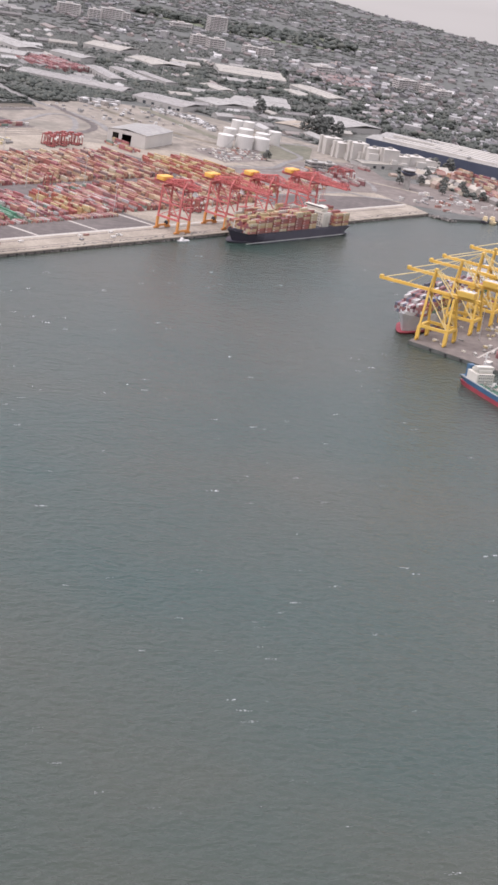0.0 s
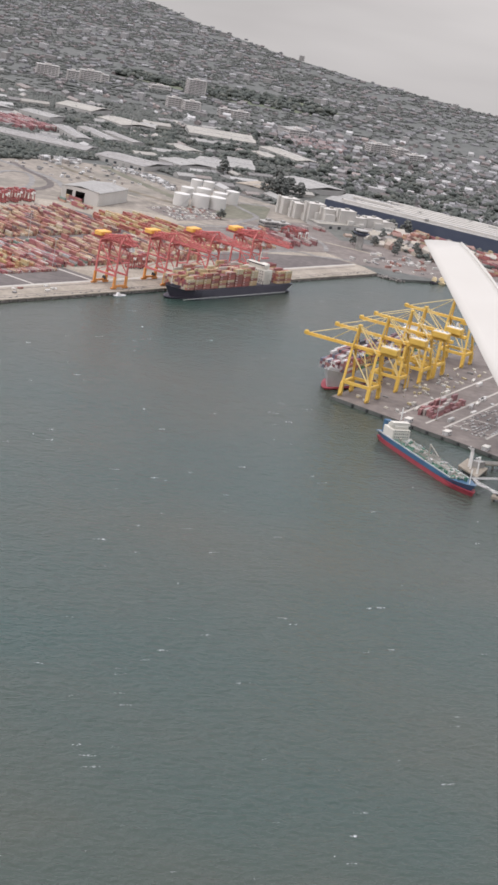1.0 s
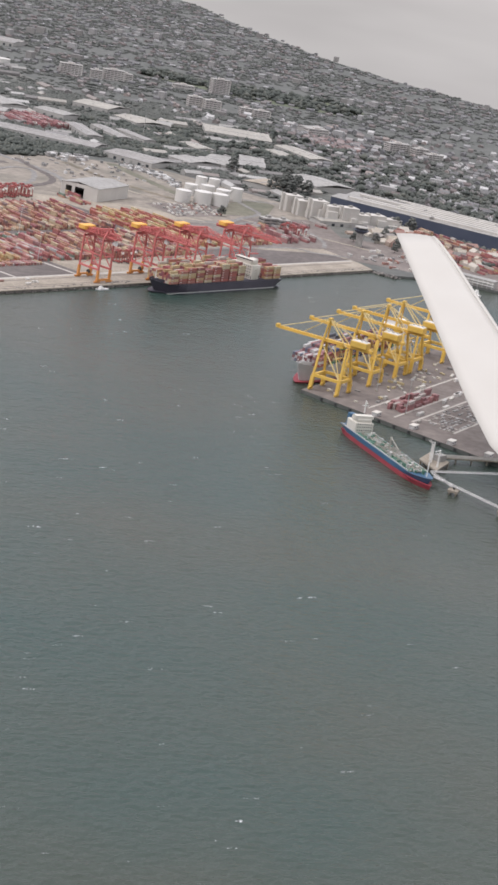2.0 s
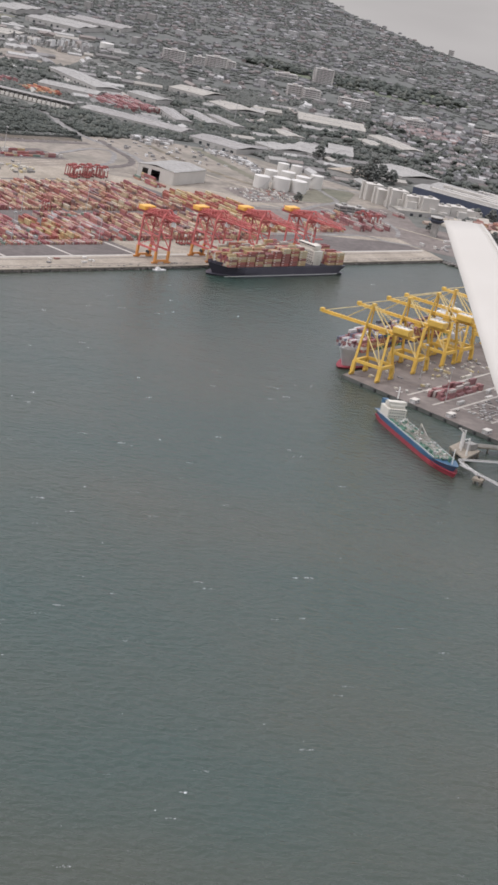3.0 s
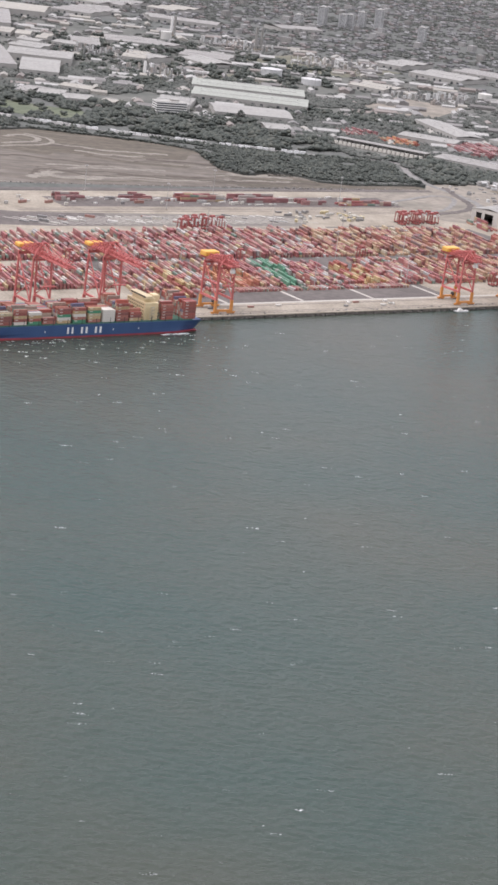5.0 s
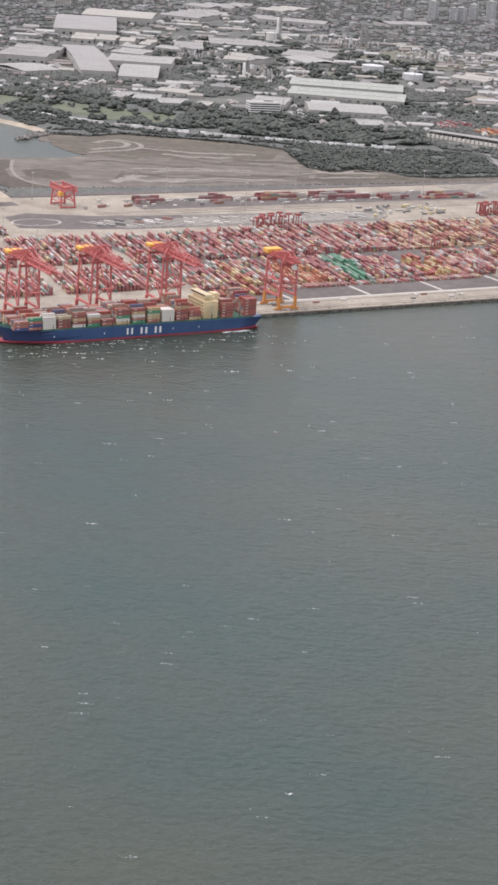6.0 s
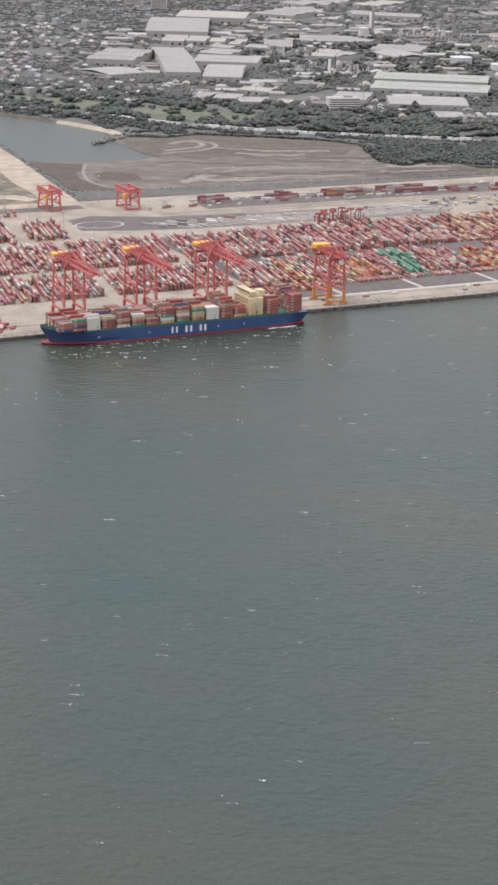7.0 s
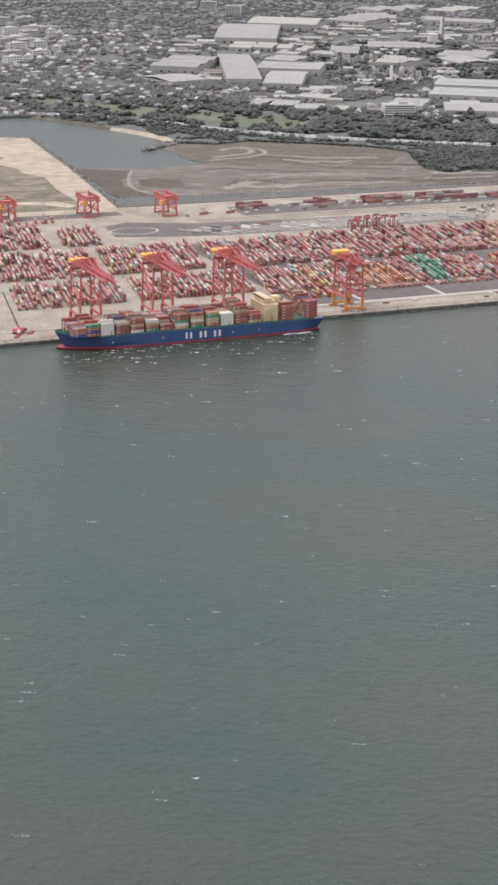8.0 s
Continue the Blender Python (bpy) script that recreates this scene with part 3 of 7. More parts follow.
solo("water", sea, M["water"], 0, 0, 0, 0, "grey-green rippled harbour water under an overcast sky", "water", kind="structure")

LAND = [(-420, -8), (1072, -8), (1075, -36), (1145, -63), (1172, -123), (1215, -185), (1160, -221), (484, -352), (474, -640), (560, -900),
        (1500, -1500), (3000, -900), (3300, 500), (3480, 1350), (3570, 1710), (3745, 2090), (4200, 2790), (4650, 3350), (4950, 3900), (5200, 6500),
        (2000, 8500), (-2000, 8000), (-1500, 1700), (200, 1420), (420, 1402), (444, 1348), (484, 1264), (514, 1208), (532, 1160), (541, 1110), (537, 1074), (587, 1041), (649, 1057), (693, 1031), (735, 1001), (779, 975), (815, 935), (835, 890), (808, 812), (785, 742),
        (800, 712), (846, 724), (870, 715), (885, 695), (889, 664), (935, 642), (1060, 640), (1027, 600), (811, 602), (618, 617), (433, 632), (290, 650)]
LAND += [(272, 573), (312, 878), (342, 1168), (300, 1195), (-420, 1260)]
GOLF = [(2329, 1513), (2452, 1600), (2560, 1380), (2690, 1290), (2650, 1143), (2500, 1100), (2372, 1251)]
LAWN = [(462, 1545), (494, 1656), (535, 1541), (639, 1461), (754, 1300), (827, 1217), (791, 1141), (698, 1169), (624, 1308), (541, 1394)]
OPEN = [GOLF, LAWN, [(1400, 380), (1440, 330), (1530, 350), (1520, 400)], [(1180, 1690), (1300, 1790), (1520, 1740), (1470, 1620), (1300, 1590)], [(1480, 1380), (1700, 1500), (1760, 1400), (1560, 1250)], [(1600, 2000), (1900, 2150), (2000, 1900), (1750, 1780)]]
sheet("ground", LAND, -6, 3, M["soil"], "flat suburban land with grass, trees and streets")
sheet("pavement", [(-420, -8.3), (1071, -8.3), (1085, 20), (1110, 120), (1010, 330), (900, 400), (880, 585), (250, 585), (150, 600), (-420, 640)], -1.5, 3.2, M["concrete"], "weathered tan concrete container terminal paving")
sheet("sand_ground", [(-420, 600), (255, 560), (270, 580), (308, 878), (338, 1166), (300, 1190), (-420, 1255)], 2.0, 3.35, M["sand"], "bare pale reclaimed sand beside the estuary")
sheet("scrub_patch", [(-300, 1010), (227, 938), (240, 905), (238, 864), (254, 824), (241, 731), (238, 641), (223, 590), (-300, 620)], 3.0, 3.5, M["scrub"], "dry brown scrub on the sand fill")
sheet("sand_track", [(-300, 700), (120, 668), (215, 650), (232, 612), (214, 606), (190, 632), (110, 650), (-300, 676)], 3.2, 3.6, M["sand"], "worn sandy track through the scrub", "track")
sheet("sand_track", [(-300, 1100), (180, 1020), (250, 1000), (246, 990), (170, 1004), (-300, 1080)], 3.2, 3.55, M["scrub"], "dark wheel track on the sand fill", "track")
sheet("mud_ground", [(330, 640), (300, 700), (318, 800), (322, 862), (345, 886), (410, 874), (470, 868), (520, 890), (522, 960), (498, 1018), (535, 1090), (649, 1075), (735, 1015), (815, 950), (845, 890), (800, 712), (890, 700), (895, 660), (1050, 650), (1020, 604), (618, 620), (433, 635)], -2, 0.4, M["mud"], "wet grey tidal mudflat with winding channels")


def shelving(name, line, dx, dy, m, label):
    """A sloping strip from the land's edge along line down into the water."""
    bm = bmesh.new()
    n = len(line)
    up = [bm.verts.new((x, y, 3.2)) for x, y in line]
    low = [bm.verts.new((x + dx * (0.3 + 0.7 * math.sin(math.pi * (i + 1) / (n + 1))), y + dy, -0.5)) for i, (x, y) in enumerate(line)]
    for i in range(n - 1):
        bm.faces.new((up[i], low[i], low[i + 1], up[i + 1]))
    solo(name, bm, m, 0, 0, 0, 0, label, name, kind="structure")


sheet("dirt_ground", [(880, 350), (1010, 330), (1110, 120), (1200, 150), (1330, 330), (1310, 560), (1190, 640), (1062, 640), (1030, 603), (880, 600)], 2.5, 3.15, M["dirt"], "tan bare earth and storage land beside the terminal")
sheet("industrial_ground", [(1200, 150), (1560, 100), (1600, 480), (1850, 880), (1800, 1250), (1900, 1500), (1980, 1950), (1500, 2800), (1000, 2300), (760, 1800), (850, 1300), (1100, 900), (1330, 640), (1330, 330)], 2.5, 3.1, M["industrial"], "grey industrial hardstand between the warehouses")
sheet("park_grass", LAWN, 2.5, 3.2, M["lawn"], "green parkland lawn behind the estuary shore")
sheet("park_grass", GOLF, 2.5, 3.2, M["lawn"], "dull green golf course among the suburbs")
sheet("field_grass", [(1180, 1690), (1300, 1790), (1520, 1740), (1470, 1620), (1300, 1590)], 2.5, 3.2, M["grass"], "dry open field between warehouses")
sheet("field_grass", [(1480, 1380), (1700, 1500), (1760, 1400), (1560, 1250)], 2.5, 3.2, M["dirt"], "bare brown field by the refinery")
sheet("field_grass", [(1600, 2000), (1900, 2150), (2000, 1900), (1750, 1780)], 2.5, 3.2, M["grass"], "dry grass field by the refinery")
sheet("ring_grass", [(1120, 275), (1200, 262), (1290, 320), (1300, 352), (1240, 350), (1150, 310)], 2.5, 3.3, M["grass"], "curved grassy bund beside white storage tanks")
sheet("asphalt_apron", rect(262, 36, 610, 205), 3.0, 3.3, M["asphalt"], "dark asphalt container yard behind the quay")
sheet("asphalt_apron", rect(262, 205.2, 900, 352), 3.0, 3.3, M["asphalt"], "dark asphalt container yard between block rows")
sheet("asphalt_apron", [(860, 36), (1085, 36), (1080, 70), (960, 110), (860, 110)], 3.0, 3.3, M["asphalt"], "empty dark asphalt apron by the dock end")
sheet("car_park", [(1022, 268), (1150, 268), (1172, 345), (1046, 345)], 3.0, 3.28, M["brownasphalt"], "dark asphalt storage yard with rows of vehicles")
sheet("dock_ground", [(1088, 36), (1147, -60), (1174, -121), (1214, -182), (1330, -60), (1300, 60), (1205, 150), (1112, 118)], 2.5, 3.12, M["brownasphalt"], "worn brown paving at the dock end")
sheet("dock_ground", [(962, 112), (1056, 104), (1132, 85), (1182, 112), (1262, 205), (1256, 238), (1150, 256), (1064, 226), (1004, 246), (964, 200)], 2.5, 3.26, M["brownasphalt"], "worn brown paving between stacked goods and roads")
sheet("dock_apron", [(474.3, -640), (484.3, -352.3), (1158, -221.6), (1300, -300), (1300, -900), (560, -900)], -1.5, 3.25, M["brownasphalt"], "brown asphalt wharf apron of the far dock")
sheet("truck_park", [(207, 415), (216, 478), (250, 495), (330, 462), (705, 432), (664, 374), (330, 386), (262, 398)], 3.0, 3.3, M["hardstand"], "grey truck park behind the container stacks")
for x in range(290, 660, 12):
    sheet("bay_line", [(x, 436), (x + 44, 392), (x + 47.2, 392), (x + 3.2, 436)], 3.1, 3.36, M["line"], "thin pale angled parking bay line in the truck park", "line")
sheet("asphalt_apron", [(210, 416), (218, 476), (250, 492), (330, 460), (430, 452), (405, 387), (330, 388), (262, 400)], 3.1, 3.34, M["asphalt"], "dark asphalt end of the truck park")
sheet("access_lane", [(-420, 540), (262, 540), (262, 562), (-420, 575)], 3.0, 3.42, M["asphalt"], "dark access lane behind the container yard", "road")
sheet("access_lane", [(400, 492), (900, 484), (900, 546), (400, 550)], 3.0, 3.3, M["asphalt"], "grey rail siding hardstand", "road")
sheet("shore_road", [(285, 588), (1030, 586), (1032, 598), (285, 606)], 2.0, 3.4, M["asphalt"], "dark road along the estuary shore", "road")
for y in (444, 452, 462, 472, 480):
    sheet("rail_track", rect(330 if y > 455 else 715, y, 890, y + 2.0), 3.1, 3.38, M["brownasphalt"], "rusty brown rail track on tan ballast", "track")
for y0, y1 in ((-2.5, -1.3), (3.0, 4.2), (23.6, 25.4)):
    sheet("crane_rail", rect(-60, y0, 1070, y1), 3.1, 3.29, M["brownasphalt"], "dark crane rail strip set in the quay", "rail")
sheet("quay_line", rect(262, 30.5, 860, 35.8), 3.1, 3.4, M["line"], "pale concrete strip along the crane rail", "line")
sheet("quay_line", rect(862, 31, 1084, 35.8), 3.1, 3.4, M["line"], "pale concrete strip along the crane rail", "line")
for x in (330, 420, 508, 596):
    sheet("road_line", [(x, 36.5), (x + 4, 36.5), (x + 4, 84), (x, 84)], 3.2, 3.36, M["line"], "pale painted lane line on asphalt", "line")


def dock(u, v):
    """A place on the far dock: u along its berth from the corner, v inland (negative) or over the water."""
    c, k = math.cos(radians(DOCK_TURN)), math.sin(radians(DOCK_TURN))
    return 484 + u * c - v * k, -352 + u * k + v * c


DOCK_TURN = 11.0
for v, u0, u1 in ((-65, 4, 330), (-92, 0, 330), (-108, 2, 300), (-146, 4, 300)):
    sheet("road_line", [dock(u0, v), dock(u1, v), dock(u1, v + 2.2), dock(u0, v + 2.2)], 3.1, 3.33, M["line"], "pale lane line on the wharf", "line")
for u in range(20, 300, 40):
    sheet("road_line", [dock(u, -145), dock(u + 1.6, -145), dock(u + 1.6, -108.5), dock(u, -108.5)], 3.1, 3.325, M["line"], "pale bay line on the wharf", "line")
loop = bmesh.new()
ring = []
for i in range(33):
    a = 2 * math.pi * i / 32
    ring.append([(240 + r * math.cos(a) * 1.5, 442 + r * math.sin(a)) for r in (18, 19.6)])
for p, n in zip(ring, ring[1:]):
    vs = [loop.verts.new((x, y, 3.38)) for x, y in (p[0], p[1], n[1], n[0])]
    loop.faces.new(vs)
solo("road_loop", loop, M["line"], 0, 0, 0, 0, "pale kerb of an oval truck turning loop", "kerb", kind="structure")


def ribbon(name, pts, width, z, m, label):
    """A flat winding strip along pts."""
    bm = bmesh.new()
    prev = None
    n = len(pts)
    for i, (x, y) in enumerate(pts):
        (xa, ya), (xb, yb) = pts[max(0, i - 1)], pts[min(n - 1, i + 1)]
        d = math.hypot(xb - xa, yb - ya) or 1
        w = width / 2 * (0.6 + 0.4 * math.sin(i * 1.7) ** 2)
        nx, ny = -(yb - ya) / d * w, (xb - xa) / d * w
        cur = [bm.verts.new((x + nx, y + ny, z)), bm.verts.new((x - nx, y - ny, z))]
        if prev:
            bm.faces.new((prev[0], prev[1], cur[1], cur[0]))
        prev = cur
    solo(name, bm, m, 0, 0, 0, 0, label, name.split("_")[0], kind="structure")


def smooth(pts, n=6):
    """A rounded line through pts."""
    out = []
    for i in range(len(pts) - 1):
        a, b, c, d = (Vector(pts[max(0, min(len(pts) - 1, i + k))]) for k in (-1, 0, 1, 2))
        for k in range(n):
            u = k / n
            v = 0.5 * (2 * b + (c - a) * u + (2 * a - 5 * b + 4 * c - d) * u * u + (3 * b - a - 3 * c + d) * u ** 3)
            out.append((v.x, v.y))
    return out + [tuple(pts[-1])]


shelving("beach", smooth([(496, 1240), (514, 1208), (532, 1160), (541, 1110), (537, 1074)], 5), -17, -6, M["sand"], "narrow curving pale beach along the estuary")
shelving("bank", smooth([(406, 1420), (420, 1402), (444, 1348), (484, 1264), (496, 1240)], 5), -7, -3, M["marsh"], "low weedy bank of the estuary")
ribbon("road", smooth([(511, 1357), (595, 1244), (677, 1120), (774, 1024), (852, 965), (939, 908), (1058, 849), (1136, 812), (1089, 712), (1063, 628), (1057, 563), (1040, 500), (990, 427)]), 13, 3.45, M["paleroad"], "pale grey road curving past the mudflat woodland")
ribbon("road", smooth([(1136, 812), (1205, 846), (1250, 740), (1330, 660), (1380, 520), (1330, 400)]), 10, 3.45, M["paleroad"], "pale grey road between trees and warehouses")
ribbon("road", smooth([(830, 491), (917, 523), (1008, 558), (1026, 535), (956, 468), (893, 451)]), 9, 3.5, M["paleroad"], "pale looping access road beside the terminal")
ribbon("road", smooth([(1310, 330), (1275, 350), (1254, 367), (1225, 319), (1197, 274), (1130, 252), (1073, 232), (1020, 250)]), 9, 3.5, M["paleroad"], "curved access road round the storage tanks")
ribbon("road", smooth([(1355, 120), (1345, 300), (1340, 420)]), 10, 3.45, M["paleroad"], "straight road beside the large warehouse")


ribbon("road", smooth([(1111, 543), (1091, 442), (1097, 349), (1118, 272), (1150, 200), (1185, 60)]), 8, 3.42, M["concrete"], "pale concrete road across the bare earth")
ribbon("road", smooth([(1076, 616), (1050, 560), (1026, 501), (990, 465), (929, 444), (880, 440)]), 12, 3.47, M["asphalt"], "dark asphalt road beside the open shed")
ribbon("road", smooth([(890, 114), (970, 110), (1050, 102), (1064, 74), (1100, 48)]), 9, 3.5, M["paleroad"], "pale worn road round the empty apron")
ribbon("road", smooth([(1000, 250), (1060, 216), (1130, 232), (1180, 190), (1150, 130), (1110, 96)]), 7, 3.52, M["paleroad"], "pale grey road between stacked goods")
ribbon("verge", smooth([(1150, 600), (1128, 500), (1122, 400), (1135, 330)]), 16, 3.3, M["scrub"], "strip of dry grass beside the concrete road")
ribbon("verge", smooth([(1240, 590), (1205, 500), (1180, 430), (1165, 390)]), 22, 3.3, M["grass"], "strip of dry grass on the storage land")


def oval(cx, cy, rx, ry, a0=0, a1=360):
    return [(cx + rx * math.cos(radians(a)) + 3 * math.sin(radians(5 * a)), cy + ry * math.sin(radians(a))) for a in range(a0, a1 + 1, 12)]


ribbon("sand_bank", smooth([(782, 728), (796, 702), (822, 706), (848, 726), (872, 714), (888, 690), (892, 662)]), 14, 0.55, M["mudbank"], "pale sandy bank at the edge of the woodland")
sheet("marsh_ground", smooth([(529, 1064), (577, 1030), (647, 1066), (700, 1036), (740, 1006), (790, 974), (822, 930), (838, 885), (800, 858), (763, 815), (720, 830), (684, 819), (650, 850), (628, 848), (590, 866), (564, 845), (530, 880), (506, 900), (500, 960), (512, 1010), (529, 1064)], 4)[:-1], -1, 0.44, M["marsh"], "brown saltmarsh scrub along the mudflat edge", "marsh")
sheet("marsh_ground", smooth([(790, 700), (830, 690), (870, 695), (888, 662), (935, 640), (1045, 636), (1022, 606), (930, 608), (840, 612), (760, 620), (742, 648), (770, 676), (790, 700)], 4)[:-1], -1, 0.45, M["marsh"], "olive brown marsh beside the shore road", "marsh")
ribbon("sand_bank", smooth([(524, 906), (548, 914), (590, 920), (622, 940), (634, 975), (618, 1016)]), 9, 0.53, M["mudbank"], "pale sandy curve on the mudflat")
ribbon("sand_bank", smooth([(540, 930), (566, 940), (598, 948), (618, 975), (606, 1004), (572, 988)]), 12, 0.54, M["mudbank"], "pale sandy bank on the mudflat")
sheet("weed_mud", smooth([(306, 930), (330, 896), (365, 868), (388, 855), (362, 800), (346, 742), (345, 690), (380, 660), (450, 640), (330, 648), (300, 690), (312, 780), (306, 930)], 3)[:-1], -1, 0.43, M["muddark"], "dark brown weedy mud beside the rock wall", "mud")
ribbon("mud_channel", smooth([(390, 858), (366, 807), (346, 744), (347, 691), (372, 664), (430, 652)]), 6, 0.5, M["mudbank"], "pale drainage channel curving over dark mud")
sheet("weed_mud", oval(392, 752, 30, 38)[:-1], -1, 0.46, M["muddark"], "dark weedy oval on the mudflat", "mud")
ribbon("mud_channel", oval(392, 752, 50, 58), 7, 0.48, M["mud"], "ring of wet mud round a weedy oval")


def drift(u, v):
    """A place on the flat by its share along the shore (u) and inland (v)."""
    a, b = Vector((420 + 470 * u, 660 - 40 * u)), Vector((510 + 320 * u, 1000 - 130 * u - 60 * u * u))
    p = a.lerp(b, v)
    return p.x, p.y


for k in range(46):
    v0, u0 = rr0.uniform(0.06, 0.98), rr0.uniform(0.0, 0.75)
    length, bend, ph = rr0.uniform(0.10, 0.42), rr0.uniform(-0.10, 0.10), rr0.uniform(0, 6)
    pts = [drift(min(0.99, u0 + length * i / 16), min(0.99, max(0.03, v0 + bend * math.sin(i * 0.2 + ph) + 0.012 * math.sin(i * 0.9 + ph)))) for i in range(17)]
    ribbon("mud_channel", pts, rr0.choice((6, 9, 13, 20)), 0.47 + 0.001 * k, M[("muddark", "mudbank", "mud", "marsh")[k % 4]], "winding drainage channel in the mudflat")
ribbon("mud_channel", [(440 + i * 38, 640 - i * 1.8) for i in range(15)], 12, 0.47, M["muddark"], "dark wet shore edge of the mudflat")

# quay faces with rubber fenders
sheet("quay_wall", rect(-420, -8.8, 1071, -8.32), -2.5, 2.3, M["quayface"], "dark brown quay wall above the waterline", "quay wall")
for x in range(262, 636, 12):
    f = solo("fender", box(bmesh.new(), 0, -0.4, -1.0, 1.1, 0.8, 2.2), M["dark"], x, -8.82, 1.0, 0, "black rubber fender on the quay wall", "fender", "quay fenders")
for y in range(-600, -360, 16):
    solo("fender", box(bmesh.new(), -0.7, 0, -1.2, 1.4, 1.8, 3.0), M["dark"], 484 + (y + 352) * 0.0347, y, 1.0, 0, "black rubber fender on the quay wall", "fender", "dock fenders")

# rock edges
rocks = []
rr = random.Random(12)


def rock_line(p, q, n, spread):
    for _ in range(n):
        u = rr.random()
        r = rr.uniform(0.8, 2.2)
        rocks.append((p[0] + (q[0] - p[0]) * u + rr.uniform(-spread, spread), p[1] + (q[1] - p[1]) * u + rr.uniform(-spread, spread), rr.uniform(0.2, 2.6), r, r, r, rr.uniform(0, 360)))


for p, q in zip([(272, 573), (312, 878), (342, 1168)], [(312, 878), (342, 1168), (300, 1195)]):
    rock_line(p, q, 420, 5)
rock_line((290, 648), (618, 617), 320, 3)
rock_line((618, 617), (1027, 602), 320, 3)
rock_line((1072, -10), (1078, -40), 90, 6)
rock_line((537, 1080), (505, 1052), 260, 11)
rock_line((512, 1058), (470, 1020), 150, 6)
for _ in range(500):
    r = rr.uniform(0.3, 0.8)
    rocks.append((rr.uniform(255, 1070), -9.2 + rr.uniform(-0.8, 0.4), rr.uniform(0.1, 1.4), r, r, r, rr.uniform(0, 360)))
for _ in range(260):
    r = rr.uniform(0.4, 1.0)
    rocks.append((rr.uniform(-60, 1060), -3 + rr.uniform(-3, 3), 3.4, r * 1.6, r, 0.5, rr.uniform(0, 360)))
many("rock_armour", ICO, ICO_F, rocks, M["rock"], "grey rock armour along the shore", "rocks", 0.3)

# ---- container yards ----
rng = random.Random(4)


def yard(name, x0, y0, x1, y1, m, label, fill=0.86, tiers=(1, 1, 2, 2, 2, 3), pitch=4.1):
    rows = []
    x, mid = x0, (y0 + y1) / 2
    while x < x1:
        y = y0 + rng.uniform(0, 1.5)
        level = rng.choice(tiers)
        while y < y1 - 6:
            size = rng.choice((12.1, 12.1, 6.0))
            if rng.random() < 0.3:
                level = rng.choice(tiers)
            if rng.random() < fill:
                yy = y + size / 2
                for k in range(level):
                    rows.append((x + (yy - mid) * 0.194, yy, 3.3 + 2.7 * k, 2.44, size, 2.6, -11 + rng.uniform(-0.4, 0.4)))
            y += size * 0.982 + 0.7
        x += pitch
    return many(name, CUBE, CUBE_F, rows, m, label, "containers")



